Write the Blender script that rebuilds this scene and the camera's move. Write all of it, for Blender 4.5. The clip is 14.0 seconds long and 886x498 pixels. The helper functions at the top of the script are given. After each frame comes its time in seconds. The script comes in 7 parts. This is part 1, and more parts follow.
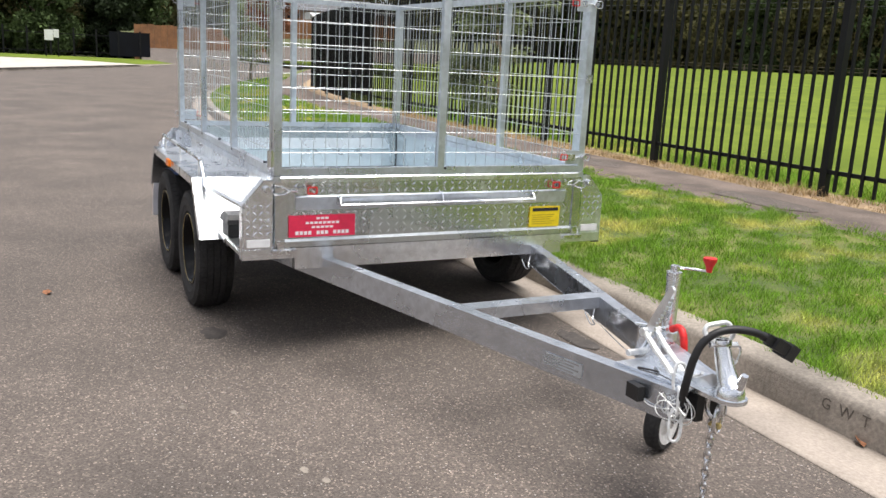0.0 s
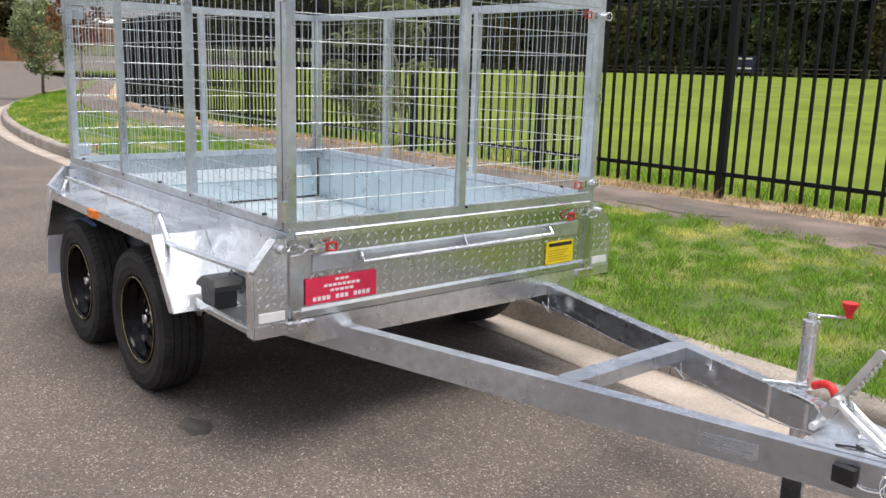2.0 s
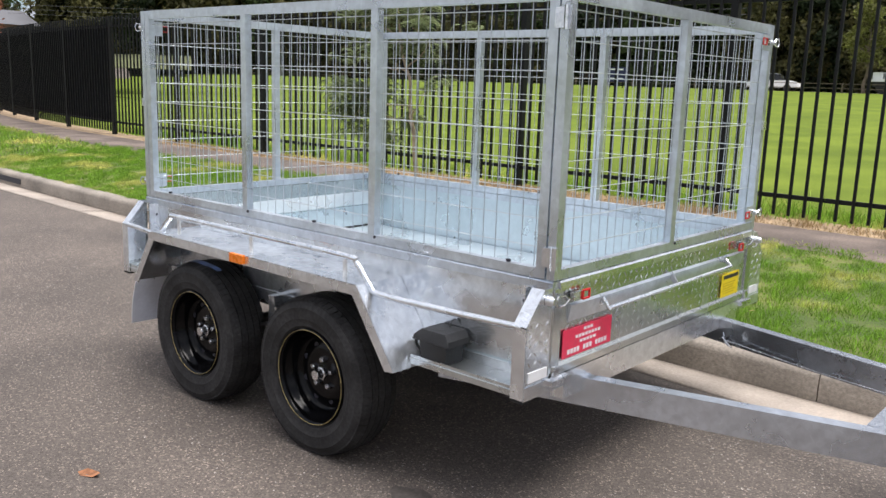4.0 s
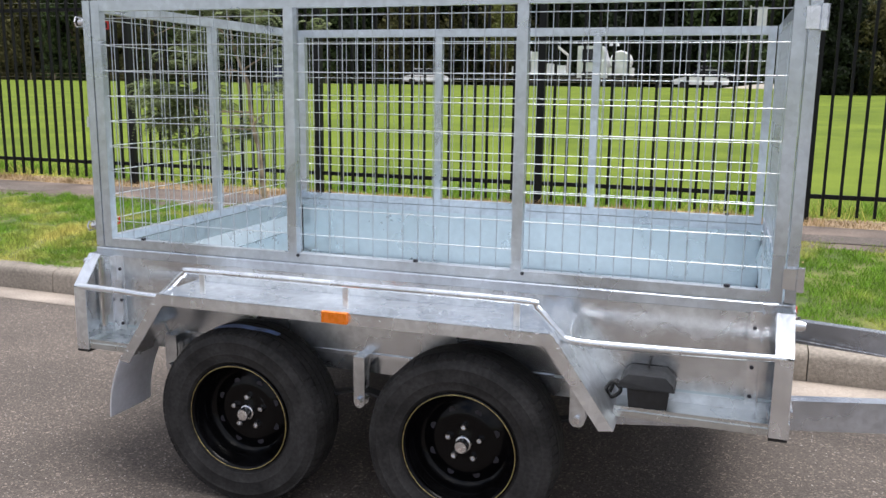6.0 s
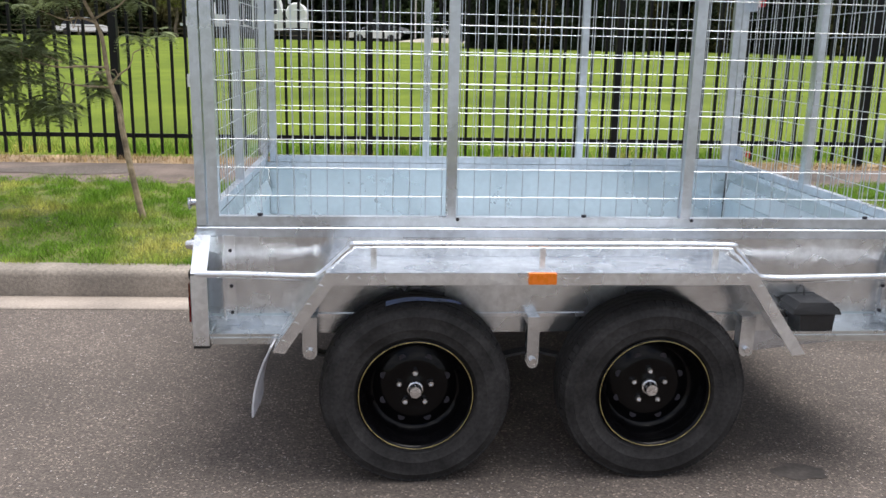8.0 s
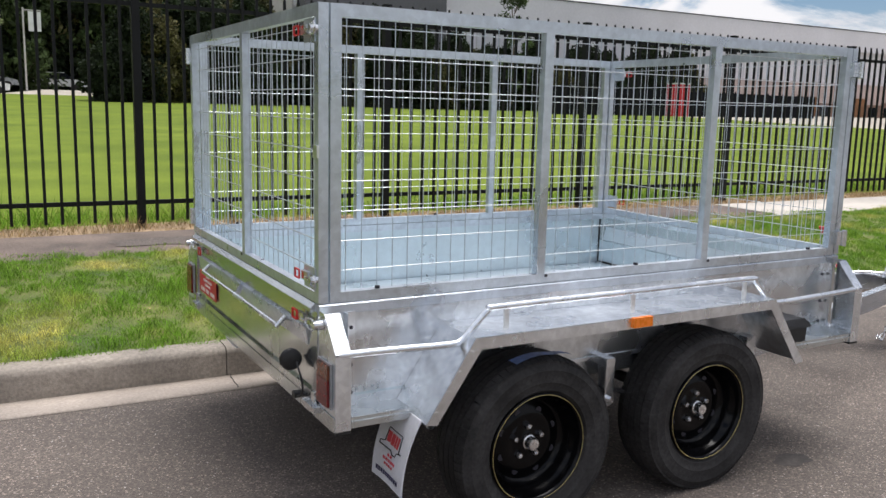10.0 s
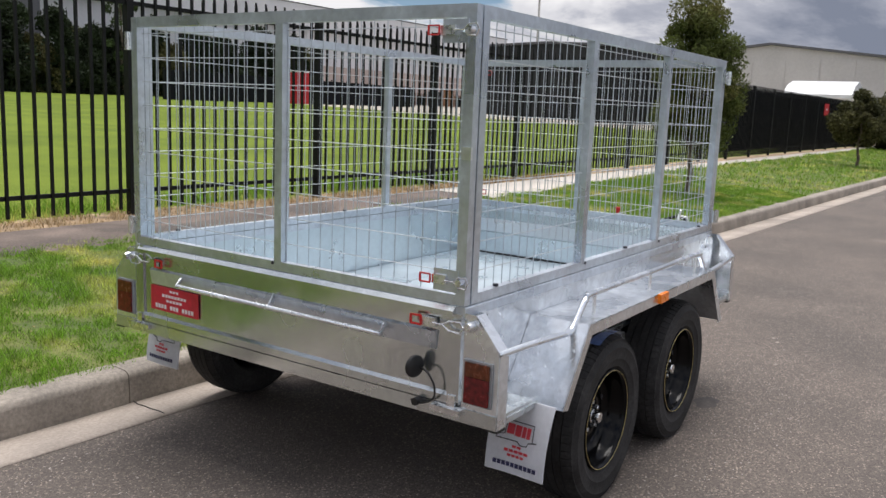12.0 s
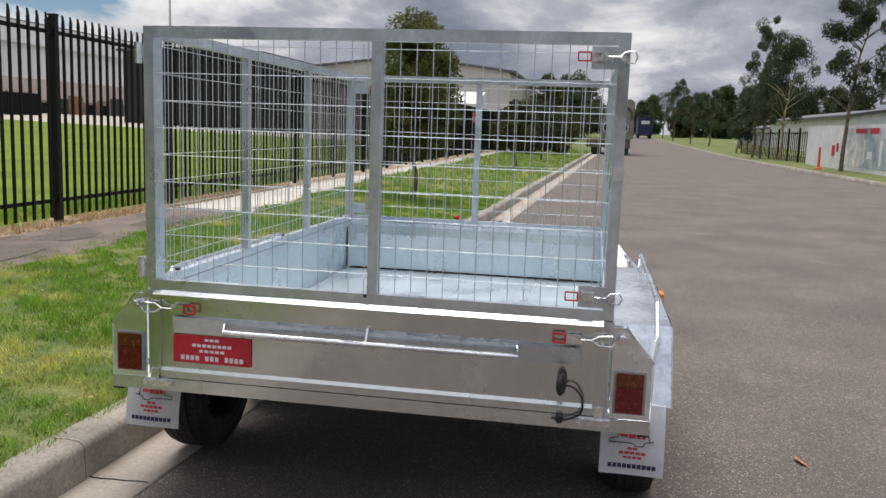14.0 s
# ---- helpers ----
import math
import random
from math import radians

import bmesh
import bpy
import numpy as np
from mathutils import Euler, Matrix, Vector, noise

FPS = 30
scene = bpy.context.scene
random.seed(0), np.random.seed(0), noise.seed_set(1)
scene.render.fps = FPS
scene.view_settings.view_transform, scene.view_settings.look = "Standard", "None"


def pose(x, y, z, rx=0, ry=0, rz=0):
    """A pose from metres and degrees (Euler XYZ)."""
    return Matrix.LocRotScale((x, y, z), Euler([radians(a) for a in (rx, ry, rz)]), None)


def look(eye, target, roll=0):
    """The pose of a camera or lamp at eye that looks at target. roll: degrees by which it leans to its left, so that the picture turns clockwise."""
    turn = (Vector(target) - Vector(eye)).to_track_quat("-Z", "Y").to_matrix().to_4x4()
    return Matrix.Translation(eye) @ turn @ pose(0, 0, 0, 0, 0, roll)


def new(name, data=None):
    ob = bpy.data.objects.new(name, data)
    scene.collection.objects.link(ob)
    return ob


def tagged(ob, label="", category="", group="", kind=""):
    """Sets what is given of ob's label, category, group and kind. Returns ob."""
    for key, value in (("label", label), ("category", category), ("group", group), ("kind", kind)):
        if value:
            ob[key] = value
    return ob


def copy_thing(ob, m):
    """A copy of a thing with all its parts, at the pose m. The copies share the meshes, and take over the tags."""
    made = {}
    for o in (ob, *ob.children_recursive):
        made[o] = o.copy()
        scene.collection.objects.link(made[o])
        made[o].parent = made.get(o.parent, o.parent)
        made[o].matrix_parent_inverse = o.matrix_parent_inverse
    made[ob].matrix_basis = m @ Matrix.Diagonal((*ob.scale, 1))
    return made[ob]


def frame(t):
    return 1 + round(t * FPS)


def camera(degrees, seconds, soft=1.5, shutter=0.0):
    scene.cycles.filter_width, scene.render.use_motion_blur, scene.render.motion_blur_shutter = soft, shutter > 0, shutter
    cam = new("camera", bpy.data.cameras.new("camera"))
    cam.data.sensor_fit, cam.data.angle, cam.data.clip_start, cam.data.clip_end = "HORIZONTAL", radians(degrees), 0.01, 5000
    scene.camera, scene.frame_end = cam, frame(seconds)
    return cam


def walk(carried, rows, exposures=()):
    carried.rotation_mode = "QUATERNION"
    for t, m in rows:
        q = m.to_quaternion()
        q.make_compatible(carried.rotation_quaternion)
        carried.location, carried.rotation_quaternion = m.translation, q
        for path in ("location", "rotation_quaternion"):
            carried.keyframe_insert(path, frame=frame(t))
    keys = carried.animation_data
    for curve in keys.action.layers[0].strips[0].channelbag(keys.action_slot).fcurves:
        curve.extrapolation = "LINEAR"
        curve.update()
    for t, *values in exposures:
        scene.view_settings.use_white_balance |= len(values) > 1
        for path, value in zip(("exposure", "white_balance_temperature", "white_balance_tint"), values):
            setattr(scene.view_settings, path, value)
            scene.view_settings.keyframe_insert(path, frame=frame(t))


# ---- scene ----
cam = camera(55.3, 14.0)
PATH = [
    (0, (5.964, -1.704, 1.34), (4.219, -0.829, 0.903), 2.9),
    (0.5, (5.732, -1.834, 1.322), (4.079, -0.815, 0.843), 1.5),
    (1, (5.517, -1.949, 1.302), (3.927, -0.858, 0.771), 1.5),
    (1.5, (5.182, -1.988, 1.324), (3.634, -0.828, 0.817), 1.8),
    (2, (4.972, -2.181, 1.38), (3.471, -0.925, 0.968), 1.7),
    (2.5, (4.778, -2.407, 1.411), (3.315, -1.094, 1.043), 1.2),
    (3, (4.477, -2.496, 1.418), (3.035, -1.157, 1.059), 1.9),
    (3.5, (4.17, -2.734, 1.425), (2.798, -1.326, 1.057), 2.1),
    (4, (3.874, -2.933, 1.417), (2.582, -1.455, 1.033), 1.9),
    (4.2, (3.72, -2.981, 1.409), (2.477, -1.464, 1.018), 2.1),
    (6.3, (1.985, -3.339, 1.419), (1.473, -1.437, 1.075), 0.3),
    (6.5, (1.841, -3.327, 1.398), (1.39, -1.406, 1.074), 0.1),
    (7, (1.437, -3.414, 1.391), (1.201, -1.459, 1.041), 1.0),
    (7.5, (1.031, -3.51, 1.381), (1.03, -1.561, 0.931), 1.5),
    (7.7, (0.858, -3.502, 1.387), (0.912, -1.558, 0.921), 1.4),
    (9.8, (-0.818, -3.201, 1.423), (0.095, -1.46, 1.054), 1.2),
    (10, (-0.908, -3.12, 1.416), (0.064, -1.403, 1.088), 1.4),
    (10.5, (-1.171, -2.864, 1.437), (-0.02, -1.253, 1.153), 2.5),
    (11, (-1.536, -2.679, 1.437), (-0.16, -1.261, 1.126), 2.4),
    (11.5, (-1.749, -2.378, 1.415), (-0.267, -1.069, 1.118), 2.8),
    (12, (-2.105, -2.097, 1.412), (-0.471, -0.992, 1.082), 2.3),
    (12.5, (-2.252, -1.735, 1.414), (-0.509, -0.806, 1.095), 1.3),
    (13, (-2.508, -1.383, 1.394), (-0.676, -0.655, 1.062), 1.7),
    (13.5, (-2.568, -1.029, 1.382), (-0.677, -0.466, 1.057), 2.2),
    (14, (-2.67, -0.672, 1.404), (-0.719, -0.331, 1.122), 2.0),
]
walk(cam, [(t, look(e, a, r)) for t, e, a, r in PATH],
     [(0, -0.22, 6450, 11), (2, -0.24, 6450, 12), (4.2, -0.2, 6300, 12), (6.3, -0.27, 6200, 12), (7.7, -0.29, 6250, 12), (9.9, -0.42, 6250, 12), (10.6, -0.52, 6250, 12), (12, -0.52, 6300, 12), (14, -0.57, 6350, 11)])

# ---- light ----
world = bpy.data.worlds.new("sky")
scene.world = world
world.use_nodes = True
wn, wl = world.node_tree.nodes, world.node_tree.links
wn.clear()


def wnode(kind, **values):
    n = wn.new(kind)
    for key, value in values.items():
        n.inputs[key].default_value = value
    return n


sky = wn.new("ShaderNodeTexSky")
sky.sky_type = "NISHITA"
sky.sun_disc = False
sky.sun_elevation, sky.sun_rotation = radians(77), radians(66)
sky.air_density, sky.dust_density, sky.ozone_density = 1.0, 0.2, 4.0
wco = wn.new("ShaderNodeTexCoord")
wsep = wn.new("ShaderNodeSeparateXYZ")
wl.new(wco.outputs["Generated"], wsep.inputs[0])
wup = wn.new("ShaderNodeMath")
wup.operation = "MAXIMUM"
wup.inputs[1].default_value = 0.0
wl.new(wsep.outputs["Z"], wup.inputs[0])
wadd = wn.new("ShaderNodeMath")
wadd.operation = "ADD"
wadd.inputs[1].default_value = 0.30
wl.new(wup.outputs[0], wadd.inputs[0])
wflat = []
for axis in "XY":
    d = wn.new("ShaderNodeMath")
    d.operation = "DIVIDE"
    wl.new(wsep.outputs[axis], d.inputs[0])
    wl.new(wadd.outputs[0], d.inputs[1])
    wflat.append(d)
wcomb = wn.new("ShaderNodeCombineXYZ")
wl.new(wflat[0].outputs[0], wcomb.inputs[0])
wl.new(wflat[1].outputs[0], wcomb.inputs[1])
wcover = wnode("ShaderNodeTexNoise", Scale=1.5, Detail=9.0, Roughness=0.62, Distortion=0.3)
wshade = wnode("ShaderNodeTexNoise", Scale=2.3, Detail=10.0, Roughness=0.60, Distortion=0.3)
wl.new(wcomb.outputs[0], wcover.inputs["Vector"])
wshift = wn.new("ShaderNodeVectorMath")
wshift.operation = "ADD"
wshift.inputs[1].default_value = (3.4, 7.7, 1.2)
wl.new(wcomb.outputs[0], wshift.inputs[0])
wl.new(wshift.outputs[0], wshade.inputs["Vector"])
wramp = wn.new("ShaderNodeValToRGB")
wramp.color_ramp.elements[0].position, wramp.color_ramp.elements[1].position = 0.38, 0.47


def wlobe(az, el, narrow, amount):
    """A soft bulge of the sky about one bearing."""
    d = wn.new("ShaderNodeVectorMath")
    d.operation = "DOT_PRODUCT"
    d.inputs[1].default_value = (math.cos(radians(el)) * math.cos(radians(az)), math.cos(radians(el)) * math.sin(radians(az)), math.sin(radians(el)))
    wl.new(wco.outputs["Generated"], d.inputs[0])
    r = wn.new("ShaderNodeMapRange")
    r.interpolation_type = "SMOOTHSTEP"
    r.inputs["From Min"].default_value, r.inputs["From Max"].default_value = math.cos(radians(narrow)), 1.0
    r.inputs["To Min"].default_value, r.inputs["To Max"].default_value = 0.0, amount
    wl.new(d.outputs["Value"], r.inputs["Value"])
    return r.outputs[0]


def wsum(a, b):
    s = wn.new("ShaderNodeMath")
    s.operation = "ADD"
    wl.new(a, s.inputs[0])
    wl.new(b, s.inputs[1])
    return s.outputs[0]


# a gap of blue over the oval's end, white heaps round it, a grey bank down the street
wl.new(wsum(wsum(wcover.outputs["Fac"], wlobe(36, 9.5, 8, -0.24)), wlobe(0, 12, 60, 0.10)), wramp.inputs[0])
wcloud = wn.new("ShaderNodeValToRGB")
ce = wcloud.color_ramp.elements
ce[0].position, ce[0].color = 0.26, (0.36, 0.40, 0.50, 1)
ce[1].position, ce[1].color = 0.62, (1.50, 1.47, 1.44, 1)
cm = ce.new(0.46)
cm.color = (0.74, 0.76, 0.84, 1)
wl.new(wsum(wsum(wshade.outputs["Fac"], wlobe(-8, 15, 44, -0.135)), wsum(wlobe(48, 9, 36, 0.13), wlobe(-3, 2.0, 8, 0.11))), wcloud.inputs[0])
wgain = wn.new("ShaderNodeVectorMath")
wgain.operation = "SCALE"
wgain.inputs["Scale"].default_value = 8.2
wl.new(wcloud.outputs[0], wgain.inputs[0])
wmix = wn.new("ShaderNodeMixRGB")
wl.new(wramp.outputs[0], wmix.inputs["Fac"])
wl.new(sky.outputs[0], wmix.inputs["Color1"])
wl.new(wgain.outputs[0], wmix.inputs["Color2"])
wback = wnode("ShaderNodeBackground", Strength=0.105)
wrise = wn.new("ShaderNodeMapRange")  # an overcast sky is brightest overhead
wrise.inputs["From Min"].default_value, wrise.inputs["From Max"].default_value = 0.15, 0.90
wrise.inputs["To Min"].default_value, wrise.inputs["To Max"].default_value = 1.02, 1.7
wl.new(wsep.outputs["Z"], wrise.inputs["Value"])
wdome = wn.new("ShaderNodeVectorMath")
wdome.operation = "SCALE"
wl.new(wmix.outputs[0], wdome.inputs[0])
wl.new(wrise.outputs[0], wdome.inputs["Scale"])
wl.new(wdome.outputs[0], wback.inputs["Color"])
wout = wn.new("ShaderNodeOutputWorld")
wl.new(wback.outputs[0], wout.inputs["Surface"])

sun = new("sun", bpy.data.lights.new("sun", "SUN"))
sun.data.energy, sun.data.angle, sun.data.color = 5.4, radians(42), (1.0, 0.95, 0.88)
sun.matrix_world = look((0, 0, 0), (-0.20, -0.09, -0.975))


# ---- materials ----
def material(name, base, rough=0.5, metal=0.0, vary=0.15, scale=6.0, fine=60.0, bump=0.0, bscale=150.0, rvary=0.1,
             other=None, spread=(0.35, 0.65), island=0.0, each=0.0, coat=0.0, spec=0.5, thin=0.0):
    """A surface with colour that varies at two scales, uneven gloss and fine relief."""
    m = bpy.data.materials.new(name)
    m.use_nodes = True
    n, l = m.node_tree.nodes, m.node_tree.links
    b = n["Principled BSDF"]
    co = n.new("ShaderNodeTexCoord")
    big, small = n.new("ShaderNodeTexNoise"), n.new("ShaderNodeTexNoise")
    for node, s in ((big, scale), (small, fine)):
        node.inputs["Scale"].default_value, node.inputs["Detail"].default_value = s, 5.0
        l.new(co.outputs["Object"], node.inputs["Vector"])
    ramp = n.new("ShaderNodeValToRGB")
    e = ramp.color_ramp.elements
    e[0].position, e[1].position = spread
    other = other or tuple(min(1.0, c * (1 + vary)) for c in base)
    e[0].color, e[1].color = (*[c * (1 - vary) for c in base], 1), (*other, 1)
    l.new(big.outputs["Fac"], ramp.inputs[0])
    grain = n.new("ShaderNodeMapRange")
    grain.inputs["From Min"].default_value, grain.inputs["From Max"].default_value = 0.3, 0.7
    grain.inputs["To Min"].default_value, grain.inputs["To Max"].default_value = 1 - vary * 0.8, 1 + vary * 0.8
    l.new(small.outputs["Fac"], grain.inputs["Value"])
    mul = n.new("ShaderNodeVectorMath")
    mul.operation = "SCALE"
    l.new(ramp.outputs[0], mul.inputs[0])
    l.new(grain.outputs[0], mul.inputs["Scale"])
    last = mul.outputs[0]
    for amount, node, out in ((island, "ShaderNodeNewGeometry", "Random Per Island"), (each, "ShaderNodeObjectInfo", "Random")):
        if amount:
            src, rng, again = n.new(node), n.new("ShaderNodeMapRange"), n.new("ShaderNodeVectorMath")
            rng.inputs["To Min"].default_value, rng.inputs["To Max"].default_value = 1 - amount, 1 + amount
            again.operation = "SCALE"
            l.new(src.outputs[out], rng.inputs["Value"])
            l.new(last, again.inputs[0])
            l.new(rng.outputs[0], again.inputs["Scale"])
            last = again.outputs[0]
    l.new(last, b.inputs["Base Color"])
    rr = n.new("ShaderNodeMapRange")
    rr.inputs["From Min"].default_value, rr.inputs["From Max"].default_value = 0.3, 0.7
    rr.inputs["To Min"].default_value, rr.inputs["To Max"].default_value = max(0.02, rough - rvary), min(1.0, rough + rvary)
    l.new(big.outputs["Fac"], rr.inputs["Value"])
    l.new(rr.outputs[0], b.inputs["Roughness"])
    b.inputs["Metallic"].default_value = metal
    b.inputs["Coat Weight"].default_value = coat
    b.inputs["Specular IOR Level"].default_value = spec
    if bump:
        bn, bt = n.new("ShaderNodeBump"), n.new("ShaderNodeTexNoise")
        bt.inputs["Scale"].default_value, bt.inputs["Detail"].default_value = bscale, 3.0
        l.new(co.outputs["Object"], bt.inputs["Vector"])
        bn.inputs["Strength"].default_value, bn.inputs["Distance"].default_value = bump, 0.01
        l.new(bt.outputs["Fac"], bn.inputs["Height"])
        l.new(bn.outputs[0], b.inputs["Normal"])
    if thin:  # light passes through, as through a leaf or a sheet of soft plastic
        glow, mix = n.new("ShaderNodeBsdfTranslucent"), n.new("ShaderNodeMixShader")
        l.new(last, glow.inputs["Color"])
        mix.inputs["Fac"].default_value = thin
        l.new(b.outputs[0], mix.inputs[1])
        l.new(glow.outputs[0], mix.inputs[2])
        l.new(mix.outputs[0], n["Material Output"].inputs["Surface"])
    return m


def galvanised(name, base, rough, metal=0.85, spangle=0.12, patch=0.2, relief=0.05):
    """Hot-dip zinc: soft spangle cells, cloudy patches, runs."""
    m = material(name, base, rough, metal, vary=patch, scale=3.5, fine=28, rvary=0.12, bump=relief, bscale=45)
    n, l = m.node_tree.nodes, m.node_tree.links
    b = n["Principled BSDF"]
    src = b.inputs["Base Color"].links[0].from_socket
    co = n.new("ShaderNodeTexCoord")
    v = n.new("ShaderNodeTexVoronoi")
    v.inputs["Scale"].default_value = 55
    l.new(co.outputs["Object"], v.inputs["Vector"])
    sep = n.new("ShaderNodeSeparateColor")
    l.new(v.outputs["Color"], sep.inputs[0])
    rng = n.new("ShaderNodeMapRange")
    rng.inputs["To Min"].default_value, rng.inputs["To Max"].default_value = 1 - spangle, 1 + spangle
    l.new(sep.outputs[0], rng.inputs["Value"])
    mul = n.new("ShaderNodeVectorMath")
    mul.operation = "SCALE"
    l.new(src, mul.inputs[0])
    l.new(rng.outputs[0], mul.inputs["Scale"])
    l.new(mul.outputs[0], b.inputs["Base Color"])
    return m


ZINC = galvanised("galvanised_steel", (0.81, 0.84, 0.875), 0.27, metal=0.95, patch=0.08, spangle=0.06, relief=0.05)
ZINC_SHEET = galvanised("galvanised_sheet", (0.60, 0.63, 0.635), 0.23, metal=0.95, patch=0.06, spangle=0.03, relief=0.03)
ZINC_DULL = galvanised("galvanised_tube", (0.61, 0.66, 0.72), 0.33, metal=0.8, patch=0.09, spangle=0.05)
ZINC_SIDE = galvanised("galvanised_side", (0.69, 0.72, 0.75), 0.25, metal=0.93, patch=0.12, spangle=0.05, relief=0.08)
ZINC_BAR = galvanised("galvanised_box_section", (0.57, 0.61, 0.67), 0.27, metal=0.90, patch=0.10, spangle=0.05)
# paler copy of the wire zinc: the sky's gleam on level wires, as colour
ZINC_GLEAM_WIRE = galvanised("galvanised_gleam_wire", (0.70, 0.73, 0.75), 0.42, metal=0.85, patch=0.06, spangle=0.0, relief=0.0)
ZINC_FLOOR = galvanised("galvanised_tray", (0.65, 0.735, 0.78), 0.32, metal=0.66, patch=0.04, spangle=0.015, relief=0.0)
# zinc whitened and less metallic, with the bright sky reflection put into its colour
SKY_PALE_ZINC = material("sky_pale_zinc", (0.78, 0.79, 0.79), 0.38, 0.45, vary=0.10, scale=30)
BRIGHT = material("zinc_plated", (0.75, 0.76, 0.78), 0.25, 1.0, vary=0.12, scale=30)
RUBBER = material("tyre_rubber", (0.033, 0.032, 0.032), 0.74, spec=0.2, vary=0.35, scale=9, fine=80, bump=0.15, bscale=120)
BLACK_PAINT = material("black_rim_paint", (0.0025, 0.0025, 0.003), 0.14, vary=0.3, scale=12, spec=0.18, rvary=0.05)
BLACK_PLASTIC = material("black_plastic", (0.012, 0.012, 0.013), 0.5, vary=0.3, scale=25, bump=0.1)
GREY_PLASTIC = material("grey_plastic", (0.30, 0.31, 0.32), 0.45, vary=0.12, scale=25)
BLACK_STEEL = material("dark_axle_steel", (0.02, 0.02, 0.022), 0.6, vary=0.4, scale=15)
SEAL = material("black_rubber_seal", (0.018, 0.019, 0.021), 0.7, vary=0.3, scale=20)
YELLOW_LINE = material("yellow_pinstripe", (0.44, 0.34, 0.13), 0.5, vary=0.3, scale=30)
RED_STICKER = material("red_sign", (0.72, 0.028, 0.085), 0.4, vary=0.06, scale=15)
RED_DULL = material("dark_red_sign", (0.55, 0.02, 0.045), 0.45, vary=0.1, scale=15)
RED_GRIP = material("red_rubber", (0.62, 0.02, 0.02), 0.45, vary=0.12, scale=40)
WHITE_PRINT = material("white_print", (0.80, 0.74, 0.76), 0.5, vary=0.06, scale=40)
YELLOW_STICKER = material("yellow_label", (0.80, 0.62, 0.02), 0.4, vary=0.05, scale=30)
# black of print and bolts; also paints the shade inside holes and the drain
DARK_FILL = material("black_fill", (0.02, 0.02, 0.03), 0.5, vary=0.2, scale=40)
BLUE_PRINT = material("navy_print", (0.03, 0.03, 0.09), 0.5, vary=0.2, scale=40)
RED_PRINT = material("red_print", (0.55, 0.04, 0.06), 0.5, vary=0.1, scale=40)
WHITE_FLAP = material("white_mudflap", (0.76, 0.77, 0.81), 0.45, vary=0.06, scale=6, bump=0.05, bscale=30, thin=0.35)
ORANGE = material("orange_lens", (0.90, 0.22, 0.01), 0.3, vary=0.03, scale=60)
AMBER = material("amber_lens", (0.12, 0.030, 0.010), 0.22, vary=0.2, scale=60)
RED_LENS = material("red_lens", (0.125, 0.009, 0.010), 0.2, vary=0.25, scale=60)
BLUE_FILM = material("blue_protective_film", (0.13, 0.21, 0.46), 0.35, vary=0.3, scale=20)

ASPHALT = material("road_asphalt", (0.131, 0.109, 0.094), 0.85, vary=0.22, scale=0.9, fine=90, bump=0.6, bscale=140, rvary=0.08)


def aggregate(m, cell, low, high):
    """Chips of stone in a binder: every cell has its own brightness."""
    n, l = m.node_tree.nodes, m.node_tree.links
    b = n["Principled BSDF"]
    src = b.inputs["Base Color"].links[0].from_socket
    co, v = n.new("ShaderNodeTexCoord"), n.new("ShaderNodeTexVoronoi")
    v.inputs["Scale"].default_value = 1 / cell
    l.new(co.outputs["Object"], v.inputs["Vector"])
    sep, rmp, mul = n.new("ShaderNodeSeparateColor"), n.new("ShaderNodeValToRGB"), n.new("ShaderNodeMixRGB")
    l.new(v.outputs["Color"], sep.inputs[0])
    l.new(sep.outputs[0], rmp.inputs[0])
    e = rmp.color_ramp.elements
    e[0].position, e[0].color = 0.0, (low, low, low, 1)
    e[1].position, e[1].color = 1.0, (high, high * 0.98, high * 0.95, 1)
    for p, c in ((0.60, 0.92), (0.90, 1.10)):
        e.new(p).color = (c, c, c, 1)
    mul.blend_type = "MULTIPLY"
    mul.inputs["Fac"].default_value = 1.0
    l.new(src, mul.inputs["Color1"])
    l.new(rmp.outputs[0], mul.inputs["Color2"])
    l.new(mul.outputs[0], b.inputs["Base Color"])


def dusty(m, size, low, high, gain):
    """Worn, paler patches of dust with a shape of their own."""
    n, l = m.node_tree.nodes, m.node_tree.links
    b = n["Principled BSDF"]
    src = b.inputs["Base Color"].links[0].from_socket
    co, t, r, mul = n.new("ShaderNodeTexCoord"), n.new("ShaderNodeTexNoise"), n.new("ShaderNodeMapRange"), n.new("ShaderNodeVectorMath")
    t.inputs["Scale"].default_value, t.inputs["Detail"].default_value, t.inputs["Roughness"].default_value = 1 / size, 7.0, 0.68
    l.new(co.outputs["Object"], t.inputs["Vector"])
    r.inputs["From Min"].default_value, r.inputs["From Max"].default_value = low, high
    r.inputs["To Min"].default_value, r.inputs["To Max"].default_value = 1.0, gain
    l.new(t.outputs["Fac"], r.inputs["Value"])
    mul.operation = "SCALE"
    l.new(src, mul.inputs[0])
    l.new(r.outputs[0], mul.inputs["Scale"])
    l.new(mul.outputs[0], b.inputs["Base Color"])


aggregate(ASPHALT, 0.0062, 0.55, 2.5)
dusty(ASPHALT, 0.9, 0.58, 0.74, 1.5)
PATH_ASPHALT = material("old_path_asphalt", (0.158, 0.124, 0.104), 0.9, vary=0.38, scale=2.2, fine=60, bump=0.4, bscale=90)
CONCRETE = material("weathered_concrete", (0.262, 0.230, 0.194), 0.85, vary=0.28, scale=2.2, fine=60, bump=0.3, bscale=110)
GUTTER = material("pale_gutter_concrete", (0.36, 0.31, 0.265), 0.9, vary=0.2, scale=2.0, fine=70, bump=0.2, bscale=110)
